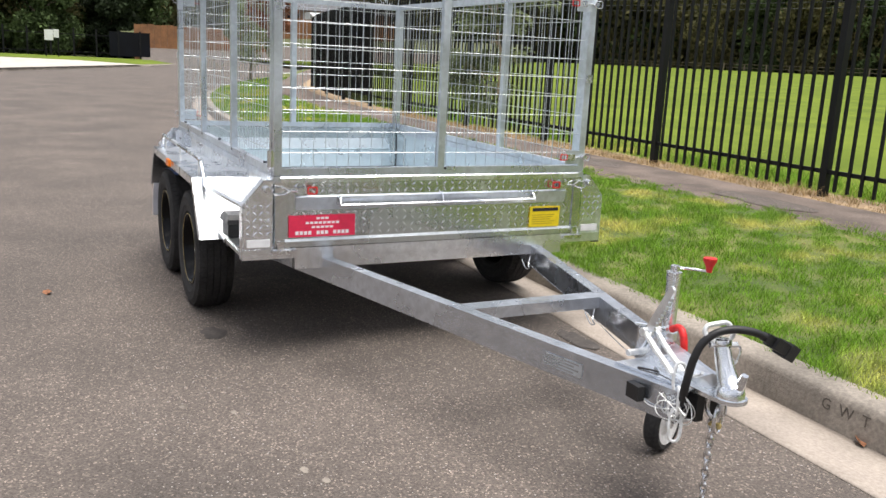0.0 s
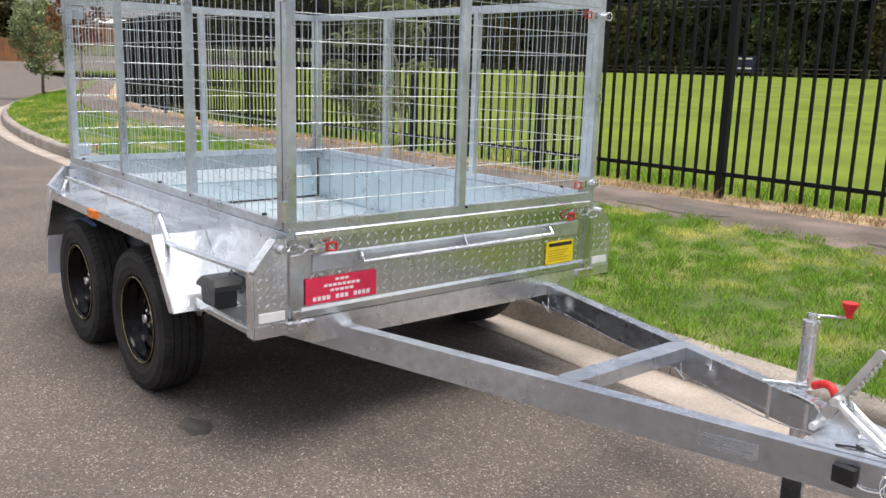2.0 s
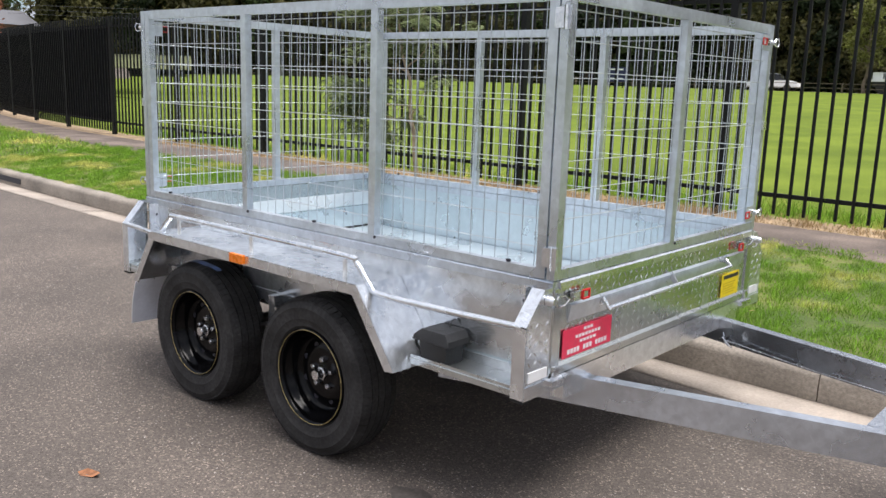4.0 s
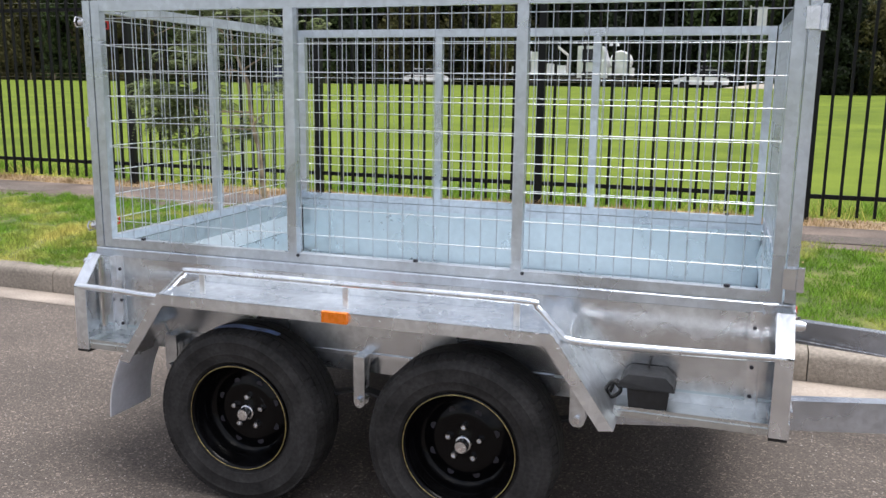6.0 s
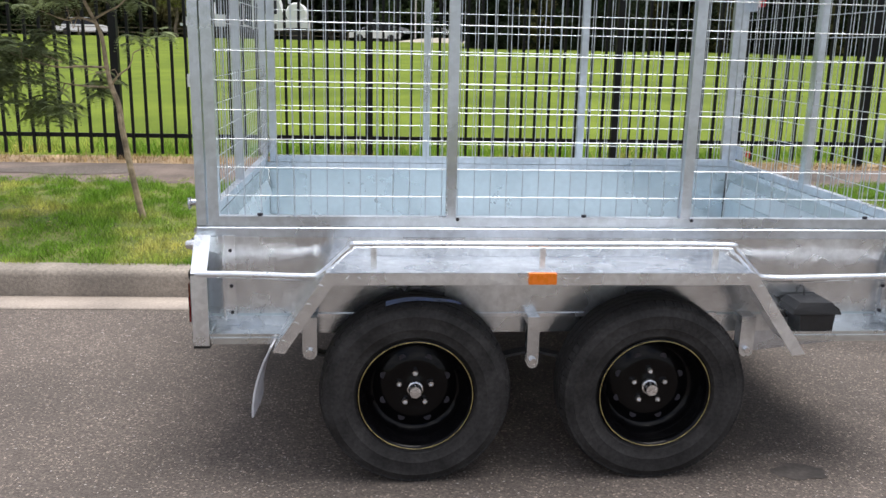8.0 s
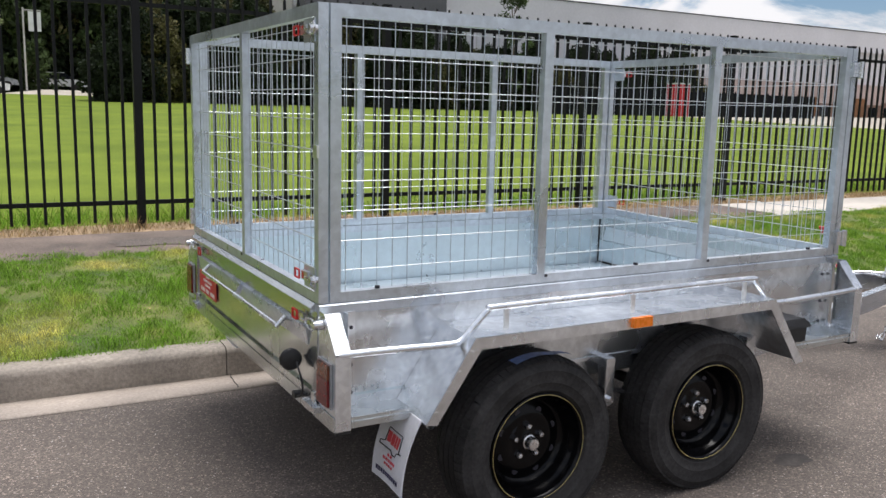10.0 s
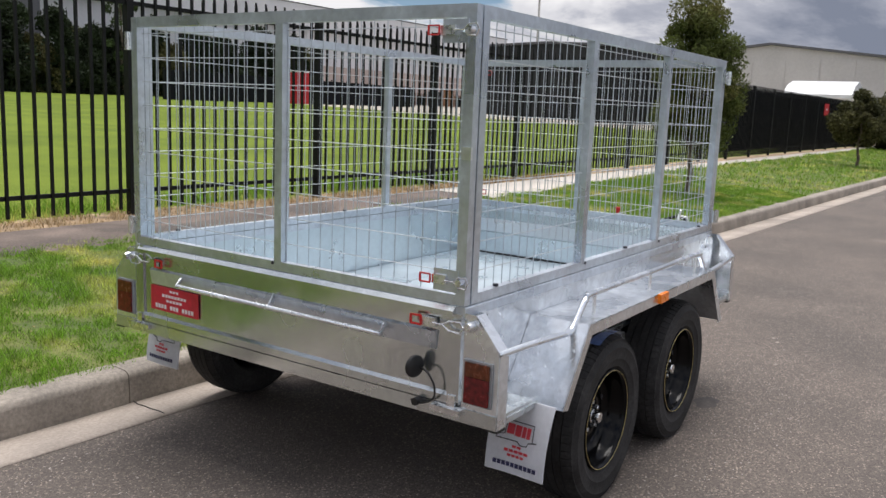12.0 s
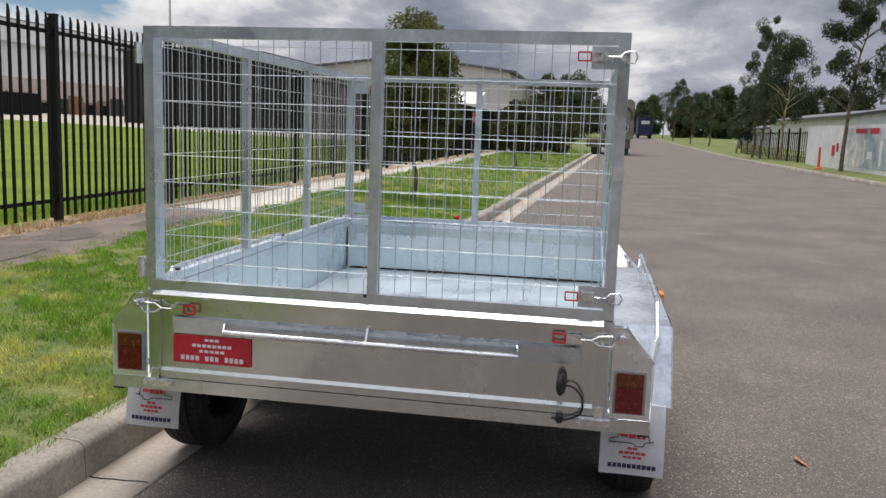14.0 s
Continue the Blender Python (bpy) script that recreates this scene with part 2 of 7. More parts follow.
PALE_CONCRETE = material("new_path_concrete", (0.50, 0.46, 0.41), 0.85, vary=0.12, scale=1.5, fine=50, bump=0.2)
GROOVE = material("dark_groove", (0.095, 0.082, 0.07), 0.9, vary=0.3, scale=40)
SOIL = material("verge_soil", (0.085, 0.135, 0.022), 0.95, vary=0.3, scale=3, fine=40, other=(0.17, 0.18, 0.05), bump=0.6, bscale=60)
LAWN = material("oval_lawn", (0.115, 0.163, 0.021), 0.9, vary=0.12, scale=0.6, fine=22, other=(0.160, 0.211, 0.031), bump=0.6, bscale=50, spec=0.08)
BLADE = material("grass_blades", (0.275, 0.505, 0.047), 0.7, vary=0.34, scale=1.5, fine=9, other=(0.68, 0.61, 0.19), spread=(0.51, 0.70), island=0.55, spec=0.25, thin=0.3)
STRAW = material("dry_grass", (0.42, 0.30, 0.15), 0.9, vary=0.3, scale=3, fine=30, island=0.35)
STRAW_BED = material("dry_litter", (0.36, 0.26, 0.16), 0.95, vary=0.35, scale=4, fine=40, bump=0.6, bscale=70)
FAR_GROUND = material("far_ground", (0.085, 0.095, 0.042), 0.95, vary=0.4, scale=0.05, fine=0.6)
FENCE = material("black_powder_coat", (0.006, 0.0065, 0.0075), 0.55, vary=0.25, scale=6, fine=60, spec=0.25)
CLOTH = material("black_shade_cloth", (0.006, 0.007, 0.010), 0.9, spec=0.2, vary=0.35, scale=1.2, fine=25, bump=0.3, bscale=8)
BARK = material("grey_bark", (0.15, 0.12, 0.09), 0.9, vary=0.4, scale=6, fine=40, bump=0.6, bscale=40)
PALE_BARK = material("pale_bark", (0.36, 0.28, 0.19), 0.8, vary=0.4, scale=5, fine=30, bump=0.4, bscale=40)
LEAF_DARK = material("dark_leaves", (0.022, 0.033, 0.015), 0.75, vary=0.35, scale=0.6, fine=5, island=0.45, each=0.25, spec=0.2, thin=0.3)
LEAF_GREEN = material("green_leaves", (0.060, 0.090, 0.032), 0.75, vary=0.35, scale=1.0, fine=6, island=0.5, each=0.2, spec=0.2, thin=0.3)
LEAF_GREY = material("grey_green_leaves", (0.23, 0.27, 0.14), 0.75, vary=0.3, scale=2.0, fine=8, island=0.45, spec=0.2, thin=0.3)
LEAF_FAR = material("far_leaves", (0.095, 0.115, 0.06), 0.75, vary=0.4, scale=0.5, fine=3, island=0.45, each=0.25, spec=0.2, thin=0.3)
LEAF_GUM = material("gum_leaves", (0.070, 0.095, 0.050), 0.75, vary=0.3, scale=0.8, fine=5, island=0.4, each=0.2, spec=0.2, thin=0.3)
LEAF_STREET = material("olive_russet_leaves", (0.15, 0.185, 0.05), 0.7, vary=0.3, scale=1.2, fine=6, other=(0.18, 0.155, 0.055), spread=(0.48, 0.72), island=0.4, spec=0.2, thin=0.3)
LEAF_OLIVE = material("olive_leaves", (0.090, 0.096, 0.040), 0.75, vary=0.4, scale=0.8, fine=6, other=(0.125, 0.115, 0.045), island=0.45, each=0.2, spec=0.2, thin=0.3)
LEAF_RED = material("russet_leaves", (0.20, 0.085, 0.045), 0.6, vary=0.35, scale=2.0, fine=8, island=0.45, spec=0.2, thin=0.3)
LEAF_YELLOW = material("pale_olive_leaves", (0.15, 0.16, 0.045), 0.6, vary=0.35, scale=1.0, fine=6, island=0.4, spec=0.2, thin=0.3)
SHED_GREY = material("grey_cladding", (0.55, 0.53, 0.51), 0.6, vary=0.06, scale=0.3, fine=6)
SHED_CREAM = material("cream_cladding", (0.56, 0.53, 0.42), 0.6, vary=0.06, scale=0.3, fine=6)
SHED_PALE = material("pale_grey_panel", (0.70, 0.695, 0.72), 0.6, vary=0.05, scale=0.2, fine=5)
SHED_DARK = material("charcoal_cladding", (0.022, 0.023, 0.026), 0.6, vary=0.2, scale=0.4, fine=6)
SHED_ROOF = material("roof_sheet", (0.12, 0.12, 0.13), 0.5, vary=0.1, scale=0.3, fine=6)
WHITE_PAINT = material("white_paint", (0.74, 0.75, 0.76), 0.45, vary=0.08, scale=1.5, fine=20)
SILVER = material("silver_car_paint", (0.42, 0.43, 0.45), 0.3, 0.4, vary=0.06, scale=2)
GLASS_DARK = material("dark_window", (0.012, 0.014, 0.018), 0.08, vary=0.2, scale=1)
BROWN_WALL = material("brown_timber", (0.24, 0.115, 0.05), 0.8, vary=0.2, scale=1.0, fine=10)
PINK_PANEL = material("faded_pink_panel", (0.52, 0.42, 0.385), 0.8, vary=0.12, scale=0.4, fine=6)
BRICK_WALL = material("brown_brick", (0.24, 0.15, 0.11), 0.85, vary=0.2, scale=2.0, fine=14)
RED_PAINT = material("red_paint", (0.55, 0.02, 0.03), 0.45, vary=0.08, scale=2)
BLUE_PAINT = material("blue_paint", (0.015, 0.02, 0.08), 0.5, vary=0.1, scale=2)
MURAL = material("mural_paint", (0.42, 0.55, 0.64), 0.7, vary=0.35, scale=0.55, fine=3, other=(0.74, 0.74, 0.70))
TRUCK_GREY = material("truck_grey", (0.10, 0.10, 0.09), 0.6, vary=0.2, scale=1.5)
TRUCK_GREEN = material("truck_olive", (0.25, 0.25, 0.20), 0.5, vary=0.15, scale=1.5)
RUST = material("rusty_tray", (0.15, 0.105, 0.08), 0.85, vary=0.3, scale=3)
ORANGE_PLASTIC = material("orange_plastic", (0.80, 0.10, 0.02), 0.5, vary=0.1, scale=3)
GRAVEL = material("pale_gravel", (0.38, 0.345, 0.29), 0.95, vary=0.15, scale=0.5, fine=8)
DRY_LEAF = material("dead_leaf", (0.30, 0.13, 0.06), 0.8, vary=0.3, scale=30)
CHIP = material("pale_stone_chip", (0.36, 0.33, 0.31), 0.8, vary=0.3, scale=30)
OIL = material("oil_stain", (0.058, 0.050, 0.045), 0.75, vary=0.35, scale=14, fine=60)


# ---- building helpers ----
def part(name, bm, mat, parent=None, label="", smooth=False, bevel=0.0, angle=35):
    """One mesh object out of a bmesh, under a thing or under a part."""
    if bevel:
        bmesh.ops.bevel(bm, geom=[e for e in bm.edges if len(e.link_faces) == 2 and e.calc_face_angle(0) > 0.5],
                        offset=bevel, segments=1, affect="EDGES", clamp_overlap=True)
    bmesh.ops.recalc_face_normals(bm, faces=bm.faces)
    me = bpy.data.meshes.new(name)
    bm.to_mesh(me)
    bm.free()
    me.materials.append(mat)
    if smooth:
        me.polygons.foreach_set("use_smooth", [True] * len(me.polygons))
        me.set_sharp_from_angle(angle=radians(angle))
    ob = new(name, me)
    ob.parent = parent
    if label:
        ob["label"] = label
    return ob


def piece(name, me, parent, at):
    """A repeat that shares its mesh."""
    ob = new(name, me)
    ob.parent = parent
    ob.matrix_basis = at
    return ob


def thing(name, at, label, category, group="", kind=""):
    e = new(name)
    e.empty_display_size = 0.1
    e.location = at
    return tagged(e, label, category, group, kind)


def box(bm, x0, x1, y0, y1, z0, z1):
    v = [bm.verts.new((x, y, z)) for x in (x0, x1) for y in (y0, y1) for z in (z0, z1)]
    for f in ((0, 1, 3, 2), (4, 6, 7, 5), (0, 4, 5, 1), (2, 3, 7, 6), (0, 2, 6, 4), (1, 5, 7, 3)):
        bm.faces.new([v[i] for i in f])
    return bm


def prism(bm, points, way):
    """A flat polygon pushed along a way."""
    a = [bm.verts.new(p) for p in points]
    b = [bm.verts.new(Vector(p) + Vector(way)) for p in points]
    n = len(a)
    bm.faces.new(a)
    bm.faces.new(b[::-1])
    for i in range(n):
        bm.faces.new((a[i], a[(i + 1) % n], b[(i + 1) % n], b[i]))
    return bm


def bar(bm, a, b, w, h, up=(0, 0, 1)):
    """A straight bar from a to b; w across, h along up."""
    a, b = Vector(a), Vector(b)
    d = (b - a).normalized()
    s = d.cross(Vector(up)).normalized() * w / 2
    u = s.cross(d).normalized() * h / 2
    p = [a - s - u, a + s - u, a + s + u, a - s + u]
    return prism(bm, p, b - a)


def tube(bm, points, r, n=8, closed=False):
    """A round rod along points."""
    pts = [Vector(p) for p in points]
    rings, side = [], None
    count = len(pts)
    for i, p in enumerate(pts):
        if closed:
            d = (pts[(i + 1) % count] - pts[i - 1]).normalized()
        else:
            d = (pts[min(i + 1, count - 1)] - pts[max(i - 1, 0)]).normalized()
        if side is None:
            side = d.orthogonal().normalized()
        side = (side - d * side.dot(d)).normalized()
        u = d.cross(side)
        rr = r[i] if isinstance(r, (list, tuple)) else r
        rings.append([bm.verts.new(p + (side * math.cos(k * 2 * math.pi / n) + u * math.sin(k * 2 * math.pi / n)) * rr) for k in range(n)])
    for i in range(count if closed else count - 1):
        a, b = rings[i], rings[(i + 1) % count]
        for k in range(n):
            bm.faces.new((a[k], a[(k + 1) % n], b[(k + 1) % n], b[k]))
    if not closed:
        bm.faces.new(rings[0][::-1])
        bm.faces.new(rings[-1])
    return bm


def arc(points, steps=5):
    """Rounds a polyline with a curve through its points."""
    pts = [Vector(p) for p in points]
    out = []
    for i in range(len(pts) - 1):
        p0, p1, p2, p3 = pts[max(i - 1, 0)], pts[i], pts[i + 1], pts[min(i + 2, len(pts) - 1)]
        for k in range(steps):
            t = k / steps
            out.append(0.5 * ((2 * p1) + (p2 - p0) * t + (2 * p0 - 5 * p1 + 4 * p2 - p3) * t * t + (3 * p1 - p0 - 3 * p2 + p3) * t ** 3))
    out.append(pts[-1])
    return out


def lathe(bm, profile, at, axis="y", n=48, closed=False, caps=True):
    """A profile of (radius, height) turned about an axis through at."""
    rings = []
    for r, h in profile:
        ring = []
        for k in range(n):
            c, s = math.cos(2 * math.pi * k / n) * r, math.sin(2 * math.pi * k / n) * r
            p = {"y": (c, h, s), "x": (h, c, s), "z": (c, s, h)}[axis]
            ring.append(bm.verts.new(Vector(p) + Vector(at)))
        rings.append(ring)
    pairs = list(zip(rings, rings[1:])) + ([(rings[-1], rings[0])] if closed else [])
    for a, b in pairs:
        for k in range(n):
            bm.faces.new((a[k], a[(k + 1) % n], b[(k + 1) % n], b[k]))
    if caps and not closed:
        for ring in (rings[0], rings[-1]):
            if len(set(tuple(v.co) for v in ring)) > 2:
                bm.faces.new(ring)
    return bm


def loose_mesh(name, verts, faces, mat, parent=None, smooth=False):
    """One mesh out of computed arrays, for what nobody could count."""
    me = bpy.data.meshes.new(name)
    me.from_pydata([tuple(v) for v in verts], [], [tuple(f) for f in faces])
    me.materials.append(mat)
    if smooth:
        me.polygons.foreach_set("use_smooth", [True] * len(me.polygons))
    ob = new(name, me)
    ob.parent = parent
    return ob


def quad_mesh(name, quads, mat, parent=None):
    """Many loose quads, as an array of n x 4 x 3."""
    q = np.asarray(quads, dtype=np.float32)
    n = len(q)
    me = bpy.data.meshes.new(name)
    me.vertices.add(n * 4)
    me.vertices.foreach_set("co", q.reshape(-1))
    me.loops.add(n * 4)
    me.loops.foreach_set("vertex_index", np.arange(n * 4, dtype=np.int32))
    me.polygons.add(n)
    me.polygons.foreach_set("loop_start", np.arange(0, n * 4, 4, dtype=np.int32))
    me.update(calc_edges=True)
    me.materials.append(mat)
    ob = new(name, me)
    ob.parent = parent
    return ob


# ---- the ground: road, kerb, verge, path, oval ----
def bend(x):
    """How far the street swings aside behind the trailer."""
    if x > -8:
        return 0.0
    return 0.0105 * (x + 8) ** 2 if x > -25 else 3.035 - 0.357 * (x + 25)


def kerb_back(x):
    return 1.38 - 0.03 * x + bend(x)


def rise(x):
    """The street climbs gently far ahead of the trailer."""
    return 0.0 if x < 60 else min(1.6, 0.010 * (x - 60))


def gutter_edge(x):
    """Offset of the road's edge from the back of the kerb."""
    return 0.402 + 0.055 * max(0.0, min(1.0, (x - 1.7) / 1.2))


def path_front(x):
    return 3.72 + bend(x) + 0.05 * math.sin(x * 1.3) + (min(0.5, 0.07 * (x - 8.5)) if x > 8.5 else 0)


def fence_y(x):
    return 5.0 + bend(x)


def far_edge(x):
    if x > -4:
        return -10.2
    return -10.2 + 0.0088 * (x + 4) ** 2 if x > -30 else -4.25 - 0.4576 * (x + 30)


def steps(*parts):
    """Samples along the street: (from, to, step) one after another."""
    out = []
    for a, b, s in parts:
        out += list(np.arange(a, b, s))
    return [float(v) for v in out] + [float(parts[-1][1])]


XS = steps((-64, -16, 1.5), (-16, 20, 0.5), (20, 60, 4), (60, 420, 30))


def strip(name, xs, lines, mat, smooth=True):
    """A sheet along the street. lines: functions of x that give y and z."""
    verts, faces, k = [], [], len(lines)
    for x in xs:
        verts += [(x, line(x)[0], line(x)[1] + rise(x)) for line in lines]
    for i in range(len(xs) - 1):
        for j in range(k - 1):
            a = i * k + j
            faces.append((a, a + k, a + k + 1, a + 1))
    return loose_mesh(name, verts, faces, mat, smooth=smooth)


ground = loose_mesh("ground", [(-900, -900, -0.3), (900, -900, -0.3), (900, 900, -0.3), (-900, 900, -0.3)], [(0, 1, 2, 3)], FAR_GROUND)
tagged(ground, "rough dry grass and dirt that reaches the horizon", "ground", kind="structure")

road = strip("road", XS, [lambda x: (far_edge(x), -0.03), lambda x: (far_edge(x) * 0.55 + kerb_back(x) * 0.45, 0.02),
                          lambda x: (kerb_back(x) - 2.6, 0.004), lambda x: (kerb_back(x) - 1.2, 0.0), lambda x: (kerb_back(x) - gutter_edge(x), -0.02)], ASPHALT)
tagged(road, "grey-brown coarse asphalt road with pale chips", "road", kind="structure")

gutter = strip("gutter", XS, [lambda x: (kerb_back(x) - gutter_edge(x) - 0.005, -0.018), lambda x: (kerb_back(x) - gutter_edge(x), -0.008), lambda x: (kerb_back(x) - 0.12, -0.030), lambda x: (kerb_back(x) - 0.115, -0.06)], GUTTER)
tagged(gutter, "pale smooth concrete gutter along the road edge", "gutter", kind="structure")
kerb = thing("kerb", (0, 0, 0), "weathered grey concrete kerb with joints beside the verge", "kerb", kind="structure")


def kerb_block(x0, x1):
    """One cast length of kerb with a rounded nose."""
    bm = bmesh.new()
    n = max(2, int((x1 - x0) / 0.8))
    prof = [(-0.125, -0.06), (-0.117, 0.085), (-0.109, 0.108), (-0.092, 0.121), (-0.05, 0.127), (0.0, 0.129), (0.03, 0.128), (0.03, -0.1)]
    rings = []
    for i in range(n + 1):
        x = x0 + (x1 - x0) * i / n
        w = [noise.noise((x * 2.1, k * 1.7, 3)) * 0.006 for k in range(len(prof))]
        rings.append([bm.verts.new((x, kerb_back(x) + p + w[k], z + rise(x) + w[-k - 1] * (0.6 if 0 < k < 7 else 0))) for k, (p, z) in enumerate(prof)])
    for a, b in zip(rings, rings[1:]):
        for k in range(len(prof)):
            j = (k + 1) % len(prof)
            bm.faces.new((a[k], b[k], b[j], a[j]))
    bm.faces.new(rings[0])
    bm.faces.new(rings[-1][::-1])
    return bm


joint = 0.25
edges = [joint + 2.45 * k for k in range(-16, 18)]
for a, b in zip(edges, edges[1:]):
    part("kerb_block", kerb_block(a + 0.003, b - 0.003), CONCRETE, kerb, smooth=True, angle=50)
for a, b in ((-63, edges[0]), (edges[-1], 100), (100, 400)):
    part("kerb_run", kerb_block(a, b), CONCRETE, kerb, smooth=True, angle=50)

bm = bmesh.new()
for x0, wander in ((joint + 0.02, -0.042), (joint + 4.9, 0.03), (joint - 4.9, -0.04)):
    pts = [(x0 + wander * (k / 5) + 0.012 * noise.noise((k * 1.3, x0, 0)), kerb_back(x0) - 0.40 + 0.28 * (1 - k / 5), -0.0265 + 0.02 * k / 5) for k in range(6)]
    for p, q in zip(pts, pts[1:]):
        bar(bm, p, q, 0.004, 0.004)
crack = part("gutter_crack", bm, OIL)
tagged(crack, "dark cracked joints across the pale gutter", "crack", kind="structure")


def verge_z(x, s):
    """Height of the lawn between kerb and path, s from 0 to 1."""
    return 0.12 + 0.13 * s + 0.02 * math.sin(s * 3.1) + 0.012 * noise.noise((x * 0.7, s * 3, 1.5))


def verge_line(s):
    return lambda x: (kerb_back(x) + 0.02 + (path_front(x) - kerb_back(x) - 0.02) * s, verge_z(x, s))


verge = strip("verge", XS, [verge_line(s / 8) for s in range(9)], SOIL)
tagged(verge, "grass verge soil between kerb and footpath", "lawn", kind="structure")
path_old = strip("footpath", [x for x in XS if x <= 7.5], [lambda x: (path_front(x) - 0.06, 0.235), lambda x: (path_front(x), 0.262), lambda x: (fence_y(x) - 0.55, 0.268), lambda x: (fence_y(x) - 0.28, 0.262)], PATH_ASPHALT)
tagged(path_old, "worn patched grey asphalt footpath along the fence", "footpath", kind="structure")
path_new = strip("concrete_path", [x for x in XS if x >= 7.5], [lambda x: (path_front(x) - 0.05, 0.235), lambda x: (path_front(x), 0.27), lambda x: (fence_y(x) - 0.35, 0.275), lambda x: (fence_y(x) - 0.30, 0.262)], PALE_CONCRETE)
tagged(path_new, "pale new concrete footpath along the fence", "footpath", kind="structure")
litter = strip("fence_edging", XS, [lambda x: (fence_y(x) - 0.34, 0.255), lambda x: (fence_y(x) - 0.1, 0.262), lambda x: (fence_y(x) + 0.25, 0.266), lambda x: (fence_y(x) + 0.32, 0.24)], STRAW_BED)
tagged(litter, "strip of dry straw and soil under the fence", "edging", kind="structure")


def oval_z(y):
    return 0.262 + 1.45 * ((y - 5.2) / 62) ** 1.15 if y > 5.2 else 0.262


ys = [5.22, 6, 8, 11, 16, 24, 36, 50, 67]
verts = [(x, y + (bend(x) if y < 12 else 0), oval_z(y)) for x in range(-95, 51, 5) for y in ys]
k = len(ys)
faces = [(i * k + j, i * k + k + j, i * k + k + j + 1, i * k + j + 1) for i in range(29) for j in range(k - 1)]
oval = loose_mesh("sports_field", verts, faces, LAWN, smooth=True)
tagged(oval, "wide bright green mown sports oval", "field", kind="structure")
verts = [(x, y, oval_z(67) - 0.05 + 0.01 * (y - 67) + (0.42 if x > 2 and y > 70 else 0.0)) for x in (-130, 1.5, 5, 110) for y in (66.9, 71, 110)]
yard_verts = [(x, y, oval_z(y) - 0.02) for x in (49.9, 75, 125) for y in ys]
yard_faces = [(i * k + j, i * k + k + j, i * k + k + j + 1, i * k + j + 1) for i in range(2) for j in range(k - 1)]
yard_ground = loose_mesh("gravel_yard", yard_verts, yard_faces, GRAVEL, smooth=True)
tagged(yard_ground, "gravel yard beyond the end of the oval", "yard", kind="structure")
drive = loose_mesh("gravel_drive", verts, [(i * 3 + j, i * 3 + j + 3, i * 3 + j + 4, i * 3 + j + 1) for i in range(3) for j in range(2)], GRAVEL)
tagged(drive, "pale gravel track behind the oval", "track", kind="structure")

# the side street climbs away behind the bend
verts = []
for d, z in ((52, -0.01), (66, 0.25), (80, 1.0), (92, 1.9)):
    verts += [(d * math.cos(radians(a)), d * math.sin(radians(a)), z) for a in (152, 160, 168, 174)]
faces = [(i * 4 + j, i * 4 + j + 1, i * 4 + j + 5, i * 4 + j + 4) for i in range(3) for j in range(3)]
side_street = loose_mesh("side_street", verts, faces, ASPHALT, smooth=True)
tagged(side_street, "grey asphalt side street climbing away behind the bend", "road", kind="structure")
verts = []
for d, z in ((91.8, 1.93), (92.2, 2.1), (93, 2.1), (98, 3.0), (125, 4.2)):
    verts += [(d * math.cos(radians(a)), d * math.sin(radians(a)), z) for a in (148, 160, 168, 175)]
faces = [(i * 4 + j, i * 4 + j + 1, i * 4 + j + 5, i * 4 + j + 4) for i in range(4) for j in range(3)]
bank = loose_mesh("grass_bank", verts, faces, FAR_GROUND, smooth=True)
tagged(bank, "dry grassy bank above the side street", "bank", kind="structure")

# far side of the street
far_kerb = strip("far_kerb", XS, [lambda x: (far_edge(x) + 0.02, -0.05), lambda x: (far_edge(x), 0.1), lambda x: (far_edge(x) - 0.16, 0.11), lambda x: (far_edge(x) - 0.18, -0.05)], CONCRETE)
tagged(far_kerb, "pale concrete kerb on the far side of the road", "kerb", kind="structure")
far_strip = strip("far_nature_strip", [x for x in XS if x >= -10], [lambda x: (far_edge(x) - 0.15, 0.10), lambda x: (far_edge(x) - 3.5, 0.2), lambda x: (far_edge(x) - 60, 0.4)], SOIL)
tagged(far_strip, "dry trampled nature strip across the road", "verge", kind="structure")
far_verge = strip("far_verge", [x for x in XS if x <= -10], [lambda x: (far_edge(x) - 0.15, 0.10), lambda x: (far_edge(x) - 3.5, 0.2), lambda x: (far_edge(x) - 60, 0.4)], LAWN)
tagged(far_verge, "green nature strip across the road", "lawn", kind="structure")
crossing = strip("driveway", [-29.0 - 1.5 * k for k in range(15)], [lambda x: (far_edge(x) + 0.05, 0.118), lambda x: (far_edge(x) - 3.5, 0.225), lambda x: (far_edge(x) - 8.2, 0.245)], PALE_CONCRETE)
tagged(crossing, "pale concrete driveway across the bend", "driveway", kind="structure")
# a black slab on the kerb face paints the shade inside the drain slot
drain = part("drain_opening", prism(bmesh.new(), [(-7.9, kerb_back(-7.9) - 0.118, 0.01), (-7.0, kerb_back(-7.0) - 0.118, 0.01), (-7.0, kerb_back(-7.0) - 0.108, 0.075), (-7.9, kerb_back(-7.9) - 0.108, 0.075)], (0, -0.012, 0)), DARK_FILL)
tagged(drain, "dark side-entry drain slot in the kerb", "drain", kind="structure")


